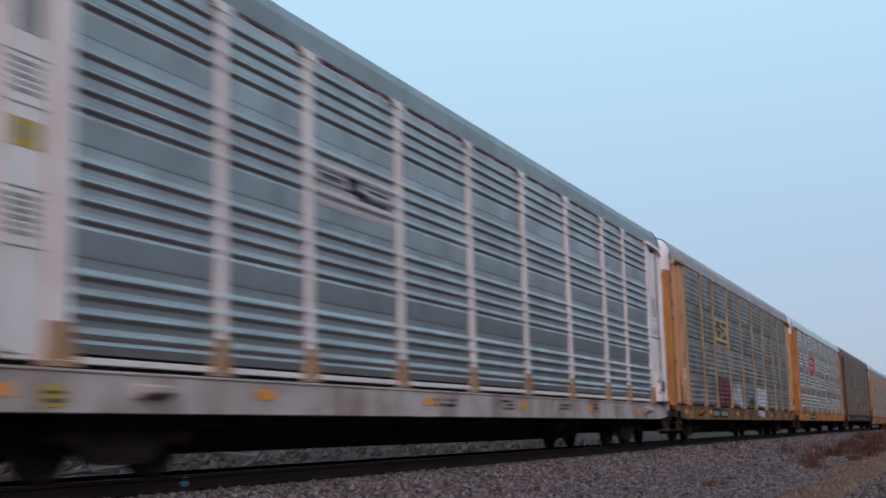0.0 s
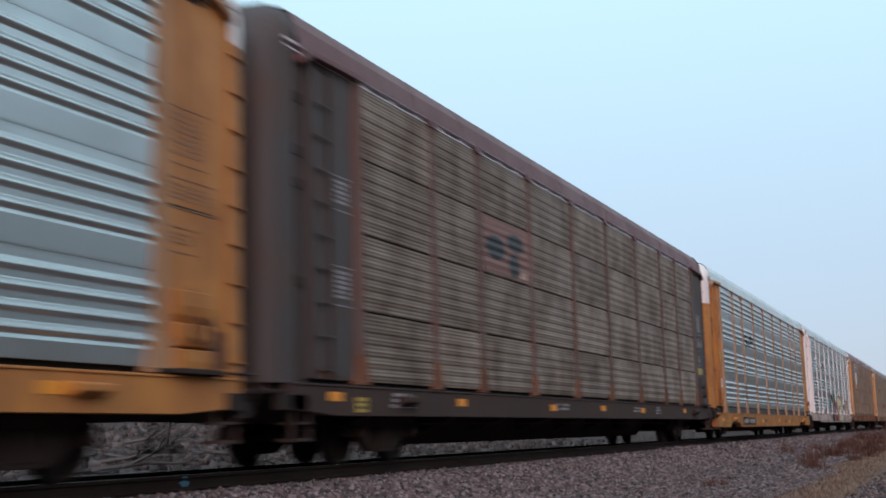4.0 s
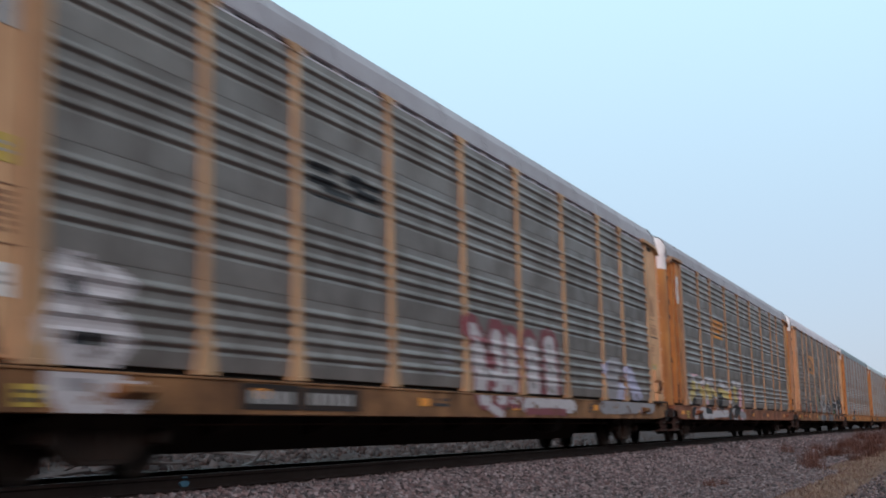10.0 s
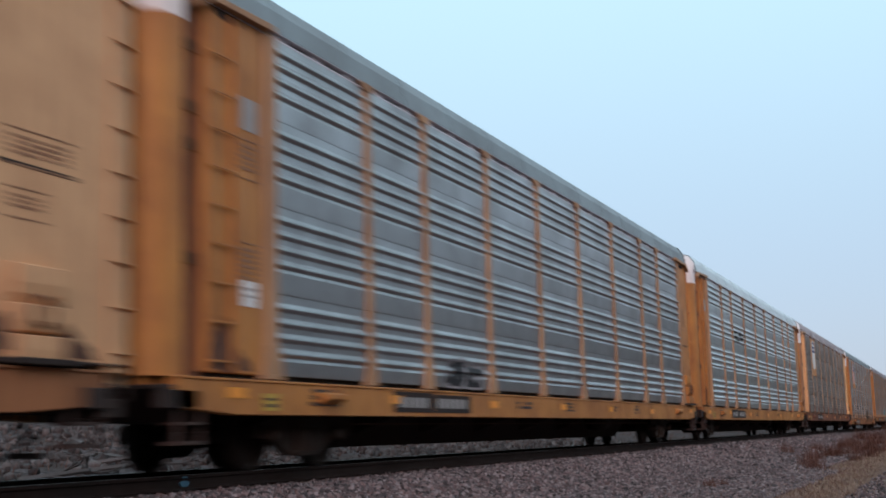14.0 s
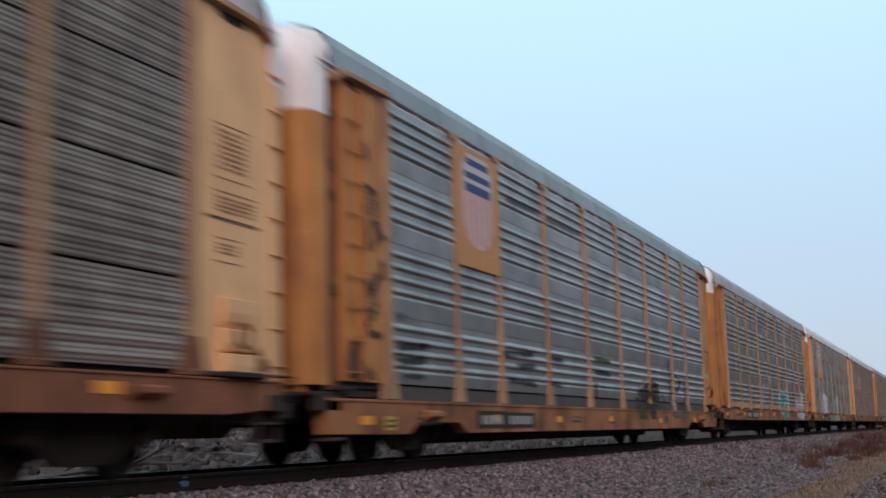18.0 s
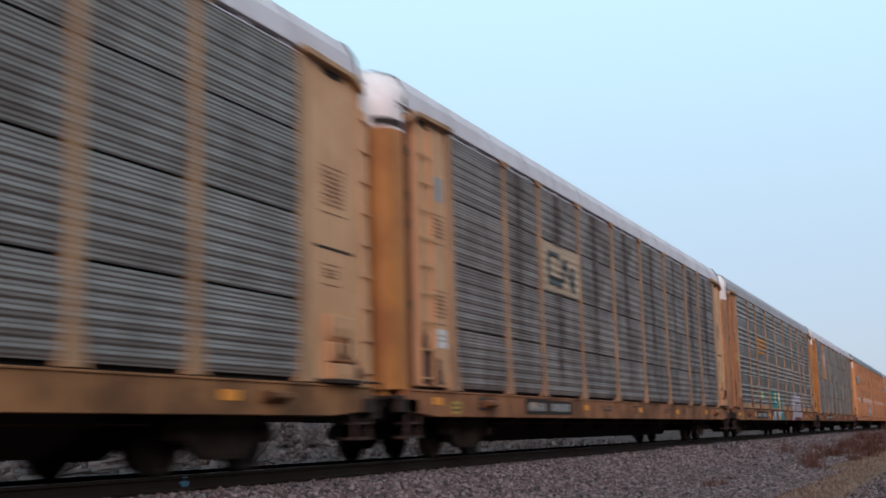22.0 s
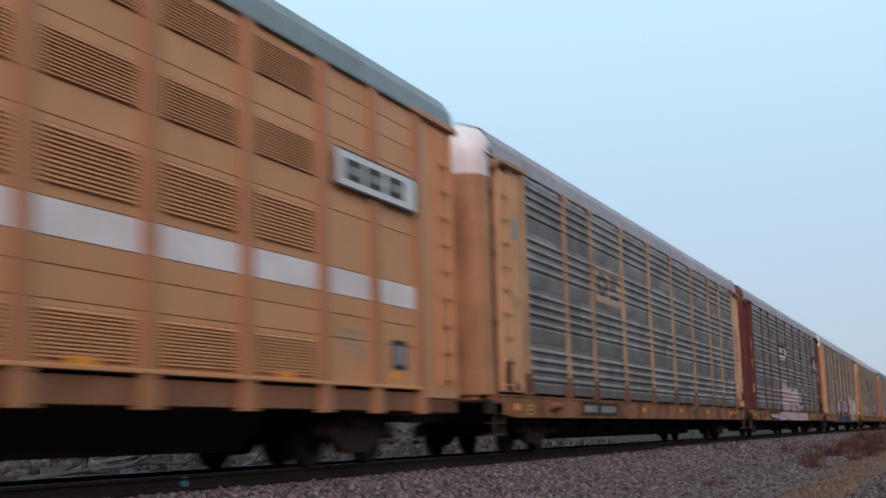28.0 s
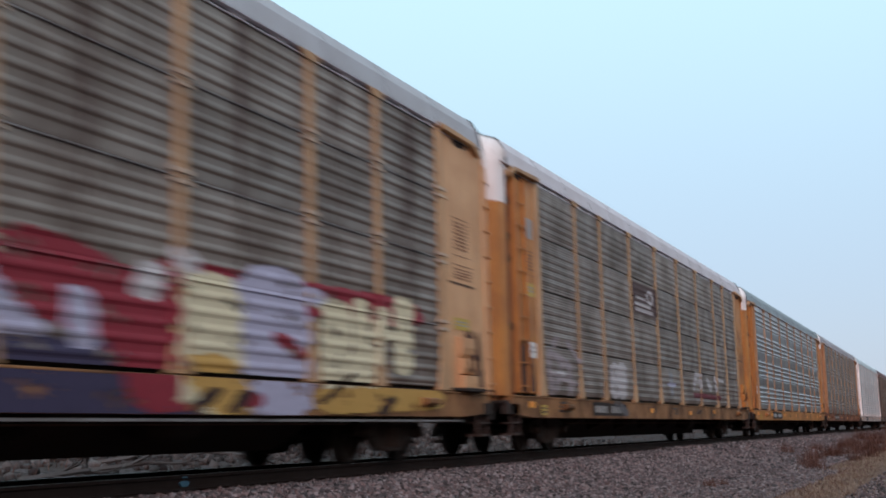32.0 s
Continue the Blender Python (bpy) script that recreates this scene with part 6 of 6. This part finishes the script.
# --- car 16
add(16, "streaked grey car carrier with yellow posts and a yellow emblem plate", "fine", "streaked", "ochre", "roof_white", "orange", "white", sill="amber", endp="yellow")
run_stains(16, "fine", 0.85, "dark rusty runs down the bays")
decal(CARS[16], "emblem", "fine", 7.35, 10.0, 3.26, 4.27, box_paint(*NPLATE), ["g_tan", "ink"], "yellow plate with dark slabs")
# --- car 17
add(17, "dull car carrier with ochre posts, orange emblem, green-pink graffiti", "wide", "dull", "ochre", "roof_grey", "ochre", "white", sill="amber")
decal(CARS[17], "emblem", "wide", 7.6, 9.4, 3.4, 4.05, ORANGE, ["g_orange"], "orange slab emblem", zstep=0.03)
decal(CARS[17], "sticker", "wide", 7.65, 8.3, 1.55, 1.82, box_paint((7.65, 8.3, 1.55, 1.82, 0), (7.7, 8.25, 1.66, 1.69, 1)), ["green", "g_yellow"], "bright green sticker")
spray(17, "wide", "green and cream letters", 2.2, ["g_teal", "g_green", "g_sky", "g_blue", "g_cream", "g_tan", "g_grey"],
      [(0, 0.15, 10.53, 1.74, 11.77, 1.81), (1, 0.13, 10.84, 1.62, 11.14, 1.55), (0, 0.19, 11.21, 1.35, 12.43, 1.4), (1, 0.16, 12.42, 1.25, 13.34, 1.45),
       (0, 0.17, 12.62, 1.81, 12.42, 1.33), (2, 0.13, 11.12, 0.99, 11.36, 0.65), (3, 0.07, 11.37, 0.76, 11.68, 0.67), (4, 0.11, 11.74, 1.75, 11.86, 1.53),
       (4, 0.1, 12.87, 1.82, 12.95, 1.11), (0, 0.13, 13.54, 1.6, 13.88, 0.97), (2, 0.13, 12.41, 1.02, 13.45, 0.96), (4, 0.09, 12.61, 0.85, 12.69, 0.65),
       (5, 0.08, 12.28, 1.09, 12.14, 0.93), (0, 0.17, 13.48, 0.84, 13.91, 0.68), (4, 0.06, 10.55, 0.9, 10.6, 0.64)]
      + [(6, 0.08, 10.3, 1.24, 10.69, 1.19), (6, 0.02, 11.54, 2.02, 12.19, 2.01)])
spray(17, "wide", "pink and white letters", 3.1, ["g_rose", "g_lilac", "g_white", "g_stain", "g_maroon"],
      [(0, 0.22, 17.95, 1.55, 18.05, 1.0), (0, 0.32, 19.01, 1.75, 19.16, 0.92), (0, 0.26, 20.35, 1.65, 20.32, 0.99), (1, 0.1, 19.57, 1.73, 19.57, 1.08),
       (2, 0.06, 18.44, 1.68, 18.43, 0.91), (3, 0.05, 19.21, 1.5, 20.05, 1.48), (4, 0.11, 18.26, 0.7, 20.28, 0.71), (0, 0.14, 17.38, 0.7, 17.98, 0.9)])
# --- car 18
add(18, "grey car carrier with ochre posts, small shield and white roof", "fine", "dull", "ochre", "roof_white", "orange", "white")
decal(CARS[18], "emblem", "fine", 5.3, 7.3, 3.2, 5.32, shield_paint(5.75, 6.95, 3.7, 5.2, 0, 1, 2, 2, 3), ["g_plate", "g_blue", "g_white", "g_pink"], "yellow plate with a small striped shield", surface=flat_plate)
decal(CARS[18], "sticker", "fine", 7.9, 8.5, 1.4, 1.68, box_paint((7.9, 8.5, 1.4, 1.68, 0)), ["g_white"], "white sticker")

# --- cars 19 and 20: the two halves of an articulated carrier
P19 = [2.7, 4.23, 5.79, 7.65, 9.53, 11.41, 13.29, 15.17, 17.05, 18.93, 20.8, 21.58]
P20 = [0.33, 1.24, 3.12, 5.0, 6.88, 8.76, 10.64, 12.52, 14.4, 16.28, 17.83, 19.38]
CARS[19] = wall_car(19, rolled(0) + OFFSETS[19], "tan articulated car carrier with louvred walls, white band and graffiti", P19, 2.7, 21.70, 0, True, (2, 3))
CARS[20] = wall_car(20, rolled(0) + OFFSETS[20], "tan articulated car carrier with louvred walls and clean white band", P20, 0.2, 19.4, 19, True, ())
number_on_band(CARS[19], 6.1, 7.3)
number_on_band(CARS[19], 8.0, 9.3)


def plate_paint(y0, y1, z0, z1):
    w = y1 - y0
    rect = [(y0, y1, z0, z1, 0), (y0 + 0.05, y1 - 0.05, z0 + 0.04, z1 - 0.04, 1)]
    for i, c in enumerate((0.12, 0.36, 0.62)):
        rect += [(y0 + w * c, y0 + w * (c + 0.2), z0 + 0.12, z1 - 0.12, 0), (y0 + w * (c + 0.03), y0 + w * (c + 0.17), z0 + 0.2, z1 - 0.22, 2)]
    return box_paint(*rect)


decal(CARS[19], "emblem_plate", P19, 2.95, 5.65, 3.75, 4.30, plate_paint(2.95, 5.65, 3.75, 4.3), ["ink", "chalk", "g_grey"], "black-edged white emblem plate", surface=lambda s, y, z: 1.556, zstep=0.03)
decal(CARS[20], "emblem_plate", P20, 16.5, 19.2, 3.75, 4.30, plate_paint(16.5, 19.2, 3.75, 4.3), ["ink", "chalk", "g_grey"], "black-edged white emblem plate", surface=lambda s, y, z: 1.556, zstep=0.03)
decal(CARS[19], "graffiti", P19, 15.3, 18.3, 1.12, 2.26, letters(111, 15.45, 18.15, 1.14, 2.24, 3, [0], 1, None, 0.08, 2, 0.35), ["g_white", "g_maroon", "g_white"], "pale grey sprayed patch", surface=lambda s, y, z: 1.509 if z < 1.8 and all(abs(y - p) > 0.14 for p in s) else wall_surface(s, y, z))
# --- car 21
add(21, "dull car carrier with yellow posts and a faded yellow plate", "wide", "dull", "yellow", "roof_grey", "yellow", "white", sill="amber")
decal(CARS[21], "emblem", "wide", 7.4, 9.95, 3.35, 4.2, box_paint(*SLABS), ["g_tan", "g_smoke"], "faded yellow plate with worn dark slabs")
# --- car 22
add(22, "dull car carrier with dark red posts, red plates, pink graffiti", "wide", "dull", "red", "roof_grey", "red", "red", sill="yellow")
decal(CARS[22], "emblem", "wide", 10.15, 12.95, 3.40, 4.27, box_paint((10.15, 12.95, 3.40, 4.27, 0), (10.23, 11.6, 3.82, 4.02, 1), (10.17, 12.58, 3.59, 3.69, 1), (10.17, 12.58, 3.46, 3.55, 1), (12.09, 12.88, 3.71, 4.13, 1, 1), (12.35, 12.6, 3.84, 3.92, 0, 1)), ["g_rail", "g_chalk"], "dark red plate with white slabs, lines and a disc", zstep=0.03)
decal(CARS[22], "emblem", "wide", 23.65, 26.15, 3.32, 4.28, box_paint((23.65, 26.15, 3.32, 4.28, 0), (23.64, 25.4, 3.74, 3.79, 1), (23.64, 25.4, 3.67, 3.71, 1), (23.64, 25.4, 3.60, 3.63, 1), (24.95, 25.6, 3.54, 4.15, 1, 1), (25.3, 25.7, 3.46, 3.75, 1)), ["g_rail", "g_chalk"], "dark red plate with thin white lines and a disc", zstep=0.02)
spray(22, "wide", "pink bulging letters with a teal top edge", 2.2, ["g_sea", "g_lilac", "g_blush", "g_white", "g_black", "g_maroon", "g_brown"],
      [(0, 0.06, 10.97, 2.46, 11.77, 2.63, 12.47, 2.53), (0, 0.05, 12.4, 2.53, 13.41, 2.37), (0, 0.07, 13.82, 2.49, 14.71, 2.56, 15.52, 2.29),
       (0, 0.06, 15.52, 2.29, 16.48, 2.47), (1, 0.22, 10.49, 1.53, 10.77, 0.95), (2, 0.27, 11.37, 2.28, 11.09, 1.3, 11.35, 0.97),
       (2, 0.36, 12.01, 2.02, 12.22, 1.35, 12.36, 1.06), (2, 0.32, 12.85, 1.9, 13.07, 1.08), (2, 0.3, 13.98, 2.07, 13.86, 1.42, 14.22, 1.04),
       (2, 0.34, 14.94, 1.93, 15.41, 1.06), (2, 0.3, 16.01, 1.96, 16.06, 1.08), (2, 0.22, 9.2, 0.76, 19.36, 0.89), (1, 0.1, 9.3, 0.76, 10.53, 0.75)]
      + [(3, 0.04, 11.24, 2.4, 11.94, 2.52), (3, 0.06, 13.81, 2.29, 13.98, 2.07), (3, 0.06, 15.69, 2.2, 16.48, 2.08, 16.67, 1.55),
       (4, 0.03, 11.87, 2.42, 12.71, 2.34, 13.4, 2.3), (4, 0.06, 14.28, 2.35, 14.45, 2.05), (5, 0.04, 13.71, 2.11, 13.88, 1.9), (4, 0.03, 11.87, 1.83, 12.17, 1.84),
       (4, 0.04, 11.2, 1.3, 11.17, 1.11), (6, 0.08, 13.87, 1.5, 13.76, 1.18), (6, 0.08, 15.02, 1.56, 15.17, 1.24), (4, 0.07, 11.37, 0.68, 11.78, 0.71),
       (4, 0.07, 15.97, 0.77)])
spray(22, "wide", "thin pale sprayed strokes and scribbles", 2.7, ["g_grey", "g_lilac", "g_black", "g_white", "g_green"],
      [(0, 0.04, 9.25, 1.99, 10.13, 2.0), (0, 0.02, 9.49, 1.83, 9.68, 1.48, 9.61, 1.17), (0, 0.03, 9.34, 1.55, 10.11, 1.57), (0, 0.07, 17.61, 2.33, 17.64, 2.12),
       (0, 0.06, 18.48, 2.42, 18.74, 2.12), (1, 0.1, 16.94, 1.93, 17.6, 1.57), (2, 0.04, 16.67, 1.47, 18.4, 1.51), (3, 0.08, 16.54, 1.32, 18.38, 1.35),
       (2, 0.07, 17.25, 1.11), (0, 0.05, 23.85, 1.75, 24.33, 2.09, 25.34, 2.17, 25.96, 1.83, 25.87, 1.34), (0, 0.03, 19.56, 2.05, 21.77, 2.3),
       (0, 0.03, 22.68, 2.05, 22.4, 1.46), (4, 0.08, 19.69, 1.79, 20.49, 1.83), (0, 0.04, 20.99, 1.74, 21.1, 1.2)]
      + [(0, 0.05, 7.35, 1.85, 7.67, 2.0, 8.26, 2.18, 8.93, 2.2, 9.44, 1.77, 9.77, 1.48), (0, 0.04, 23.59, 1.53, 24.7, 1.57), (0, 0.04, 24.0, 1.31, 24.87, 1.31),
       (0, 0.03, 23.67, 1.1, 24.79, 1.15), (3, 0.06, 6.5, 0.85, 8.4, 0.8)])
# --- car 23
add(23, "drab car carrier with yellow posts and red, violet, yellow graffiti", "lapped", "drab", "yellow", "roof_zinc", "orange", "white", sill="yellow", plate=False, endp="yellow")
run_stains(23, "lapped", 0.55, "brown runs down the bays")
decal(CARS[23], "emblem", "lapped", 7.35, 10.0, 3.26, 4.27, box_paint(*NPLATE), ["g_faded", "g_smoke"], "faded tan plate with worn dark slabs")
spray(23, "lapped", "pale violet letters on red and dark violet", 2.1, ["g_red", "g_purple", "g_lilac", "g_crimson"],
      [(0, 0.39, 9.81, 1.72, 12.62, 1.78), (0, 0.17, 13.44, 2.03, 14.17, 2.1), (0, 0.22, 14.7, 2.14, 16.33, 1.87), (0, 0.4, 16.55, 1.93, 18.53, 1.59),
       (1, 0.39, 9.83, 0.91, 18.4, 0.97), (2, 0.12, 9.99, 1.85, 9.92, 1.34), (2, 0.13, 10.58, 1.97, 11.03, 1.47), (2, 0.13, 11.72, 2.01, 11.57, 1.44),
       (2, 0.08, 10.01, 1.42, 11.57, 1.4), (2, 0.12, 12.77, 2.11, 13.84, 1.92, 15.42, 1.84), (2, 0.13, 13.83, 1.86, 13.85, 1.38), (2, 0.14, 15.28, 2.09, 16.2, 1.48),
       (2, 0.08, 14.49, 1.38, 16.52, 1.43), (2, 0.1, 17.11, 1.77, 17.2, 1.35)]
      + [(0, 0.09, 14.5, 1.68, 14.58, 1.53), (1, 0.08, 15.41, 1.65, 15.51, 1.53), (3, 0.09, 13.09, 1.81, 13.29, 1.35, 13.28, 0.99, 12.83, 0.75, 12.28, 0.69),
       (0, 0.07, 10.53, 1.35, 10.95, 1.0, 10.73, 0.83), (0, 0.07, 9.86, 0.73)])
spray(23, "lapped", "cream and lilac block letters on red", 3.1, ["g_red", "g_white", "g_cream", "g_gold", "g_lilac", "g_orange", "g_brown"],
      [(0, 0.22, 18.78, 2.08, 24.48, 2.19), (0, 0.21, 18.08, 1.71, 18.45, 0.88), (1, 0.08, 18.27, 2.14, 18.15, 1.89), (1, 0.08, 18.8, 2.37, 18.97, 2.09),
       (2, 0.23, 19.42, 2.0, 19.41, 0.88), (3, 0.2, 19.35, 1.13, 19.74, 0.83), (4, 0.25, 20.75, 2.21, 20.76, 0.84), (4, 0.13, 20.19, 2.15, 21.65, 2.16),
       (0, 0.07, 20.87, 1.59, 21.3, 1.41), (0, 0.09, 20.12, 0.83), (2, 0.14, 22.32, 2.07, 22.29, 0.85), (2, 0.08, 23.07, 2.2, 22.98, 1.11),
       (2, 0.08, 23.75, 2.15, 23.28, 1.11), (2, 0.07, 23.01, 1.73, 24.02, 1.83), (2, 0.11, 24.5, 2.34, 24.44, 1.38)]
      + [(2, 0.09, 24.36, 0.96), (5, 0.14, 23.21, 0.86, 23.79, 0.87), (3, 0.17, 22.12, 0.85, 25.29, 0.93), (6, 0.05, 19.0, 0.72, 19.35, 0.92), (6, 0.05, 19.75, 0.72, 20.0, 0.9), (6, 0.05, 23.6, 0.72, 23.9, 0.9), (6, 0.03, 21.77, 0.82, 22.79, 1.22)])
# --- car 24 and the rest of the train
add(24, "brown-grey car carrier with yellow posts, white emblem and white graffiti", "fine", "drab", "yellow", "roof_white", "orange", "white")
decal(CARS[24], "emblem", "fine", 10.2, 12.9, 3.4, 4.2, box_paint((10.2, 12.9, 3.4, 4.2, 0), (10.5, 12.5, 3.46, 3.55, 1), (10.5, 12.3, 3.62, 3.71, 1), (11.8, 12.6, 3.72, 4.12, 1, 1), (11.98, 12.42, 3.82, 4.02, 0, 1), (10.7, 11.7, 3.80, 3.85, 1)), ["g_cocoa", "g_white"], "dark plate with white slabs and a ring", zstep=0.03)
spray(24, "fine", "faint pinkish sprayed letters", 2.2, ["g_fog", "g_white"],
      [(0, 0.07, 3.53, 2.27, 2.99, 1.9, 3.12, 1.17), (0, 0.09, 3.48, 1.92, 4.45, 1.73, 4.45, 1.2), (0, 0.07, 3.85, 1.77, 3.39, 1.23), (1, 0.05, 3.24, 1.57, 4.02, 1.57),
       (0, 0.06, 4.32, 2.26, 5.1, 1.88), (0, 0.05, 3.43, 1.52, 4.81, 1.38)])
spray(24, "fine", "white sprayed block and letters on brown", 2.6, ["g_steel", "g_white", "g_smoke", "g_lilac", "g_maroon"],
      [(1, 0.17, 8.1, 1.82, 8.1, 1.3), (1, 0.17, 8.8, 1.85, 8.75, 1.3), (2, 0.1, 8.03, 1.01, 8.8, 0.81), (0, 0.1, 14.28, 1.89, 14.38, 1.41),
       (3, 0.05, 13.99, 1.64, 14.89, 1.64), (1, 0.06, 17.51, 1.6, 18.0, 2.07, 18.72, 2.04, 18.69, 1.63), (1, 0.05, 17.75, 1.84, 18.66, 1.83),
       (1, 0.1, 19.92, 1.9, 20.34, 1.67), (1, 0.08, 21.17, 2.03, 21.36, 1.66), (1, 0.05, 21.69, 2.01, 22.76, 1.97), (4, 0.08, 17.63, 1.4, 22.01, 1.39)])
add(25, "grey-blue car carrier with orange posts", "wide", "steel", "ochre", "roof_teal", "orange", "white", sill="orange")
add(26, "dull grey car carrier with ochre posts", "wide", "dull", "ochre", "roof_grey", "ochre", "white")
add(27, "bright silver car carrier with white posts", "wide", "silver", "white", "roof_pale", "white", "white")
add(28, "dark brown car carrier with rusty posts", "fine", "grime", "rust", "roof_maroon", "brown", "brown", sill="brown", plate=False)
add(29, "dull grey car carrier with yellow posts", "wide", "dull", "yellow", "roof_grey", "yellow", "white")


def patch(k, y0, y1, z0, z1, seed):
    r = random.Random(seed)
    sh = Shape()
    z = z0
    while z < z1:
        d = r.uniform(0.05, 0.16)
        sh.box(0, 0.003, y0 + r.uniform(0, 0.12), y1 - r.uniform(0, 0.15), z, z + d * 0.9)
        z += d
    put("paint_patch", sh.mesh("paint_patch", [MAT["chalk"]]), CARS[k], (1.473, 0, 0), label="rough white paint patch")["kind"] = "stuff"


patch(8, 1.65, 2.3, 4.1, 4.9, 1)
patch(23, 1.6, 2.35, 4.0, 5.2, 2)


# ---- plants and debris beside the line ----
def blades(name, label, cat, n, seed, place, height, width, cols, lean=0.5):
    """Thin bent stalks as one tangle."""
    r = random.Random(seed)
    verts, faces, idx = [], [], []
    for i in range(n):
        x, y, *size = place(r)
        z = float(ground_height(np.array(x), np.array(y))) - 0.02
        k = size[0] if size else 1.0
        h, a, w = height * k * r.uniform(0.4, 1.15), r.uniform(0, 6.28), width * k * r.uniform(0.6, 1.4)
        l = lean * h * r.uniform(0.2, 1.0)
        ux, uy = math.cos(a), math.sin(a)
        o = len(verts)
        for t in (0.0, 0.55, 1.0):
            s = w * (1 - 0.75 * t)
            cx, cy, cz = x + ux * l * t * t, y + uy * l * t * t, z + h * t
            verts += [(cx - uy * s, cy + ux * s, cz), (cx + uy * s, cy - ux * s, cz)]
        faces += [(o, o + 1, o + 3, o + 2), (o + 2, o + 3, o + 5, o + 4)]
        idx += [r.randrange(len(cols))] * 2
    me = bpy.data.meshes.new(name)
    me.from_pydata(verts, [], faces)
    for c in cols:
        me.materials.append(c)
    me.polygons.foreach_set("material_index", idx)
    return tagged(new(name, me), label, cat, kind="stuff")


WEED = [plain("weed_red_brown", (0.125, 0.052, 0.040), 0.8, sheen=0.1), plain("weed_brown", (0.07, 0.034, 0.026), 0.8, sheen=0.1), plain("weed_rust", (0.17, 0.078, 0.054), 0.8, sheen=0.1)]
STRAW = [plain("straw", (0.27, 0.185, 0.135), 0.85, sheen=0.1), plain("straw_pale", (0.34, 0.245, 0.185), 0.85, sheen=0.1), plain("straw_brown", (0.17, 0.10, 0.074), 0.85, sheen=0.1)]
CLUMPS = [(-4.6, 24.4, 0.5), (-4.5, 25.2, 0.4), (-3.9, 35.4, 1.0), (-3.7, 34.2, 0.8), (-4.2, 38.0, 0.9), (-4.6, 43.0, 1.1), (-3.4, 44.0, 0.9)]
_r = random.Random(8)
for i in range(34):
    y = 46 + 90 * _r.random() ** 1.3
    CLUMPS.append((max(-5.9, -4.3 - 0.035 * (y - 45) + _r.gauss(0.4, 0.8)), y, 0.9 + 0.016 * (y - 46) * _r.uniform(0.6, 1.4)))


def in_clump(r):
    x, y, k = r.choice(CLUMPS)
    return x + r.gauss(0, 0.16) * k, y + r.gauss(0, 0.30) * k, k * r.uniform(0.7, 1.2)


def stubble(r):
    y = 17 + 80 * r.random() ** 1.3
    return -2.55 - 0.02 * (y - 25) + r.gauss(0, 0.5), y


blades("dry_weeds", "clumps of reddish-brown dry weeds at the foot of the ballast", "weeds", 7500, 1, in_clump, 0.44, 0.006, WEED, 0.8)
blades("low_weeds", "low sparse reddish weeds among the ballast", "weeds", 5000, 5, lambda r: (-4.0 + r.gauss(0, 0.8), 19 + 70 * r.random() ** 1.2), 0.10, 0.006, WEED, 1.0)
blades("dry_grass", "strip of short straw-coloured dry grass", "grass", 22000, 2, stubble, 0.085, 0.008, STRAW, 0.9)
blades("far_grass", "dead brown grass and brush on the bank behind the track", "grass", 14000, 3, lambda r: (-13 - 45 * r.random() ** 1.4, 6 + 150 * r.random() ** 1.1), 0.22, 0.012, [WEED[1], STRAW[2], WEED[0]], 1.1)


def branch_pile(sh, seed, x, y):
    """A fallen grey branch with forks."""
    r = random.Random(seed)

    def limb(p, d, length, rad, depth):
        q = p + d * length
        side = d.orthogonal().normalized()
        up = d.cross(side)
        o = [p + (side * math.cos(a) + up * math.sin(a)) * rad for a in (0, 1.26, 2.51, 3.77, 5.03)]
        e = [q + (side * math.cos(a) + up * math.sin(a)) * rad * 0.6 for a in (0, 1.26, 2.51, 3.77, 5.03)]
        sh.add([tuple(v) for v in o + e], [(i, (i + 1) % 5, (i + 1) % 5 + 5, i + 5) for i in range(5)] + [(9, 8, 7, 6, 5)])
        if depth:
            for _ in range(3):
                n = (d + Vector((r.uniform(-0.8, 0.8), r.uniform(-0.8, 0.8), r.uniform(-0.35, 0.5)))).normalized()
                limb(p + d * length * r.uniform(0.4, 1), n, length * r.uniform(0.4, 0.75), rad * 0.55, depth - 1)
    z = float(ground_height(np.array(x), np.array(y)))
    a = r.uniform(0, 6.28)
    limb(Vector((x, y, z + 0.08)), Vector((math.cos(a), math.sin(a), 0.12)).normalized(), 1.3, 0.07, 3)


BRUSH = Shape()
for i, (x, y) in enumerate([(-15.5, 17.5), (-17.6, 22.0), (-18.6, 24.5), (-16.2, 20.2), (-21, 26), (-20, 33), (-23, 30), (-17, 28), (-15, 24), (-25, 40), (-27, 37), (-19, 38)]):
    branch_pile(BRUSH, 200 + i, x, y)
tagged(new("brushwood", BRUSH.mesh("brushwood", [painted("dead_branch_wood", (0.13, 0.105, 0.10), (0.05, 0.038, 0.034), 0.85, 0, 0.5, 0.2)])), "tangle of grey dead branches lying on the bank", "branches", kind="stuff")


def motions():
    """The train rolls by; each car keeps its place in it."""
    for k, car in CARS.items():
        walk(car, [(float(t), pose(XC, rolled(t) + OFFSETS[k], 0)) for t in range(33)])


motions()
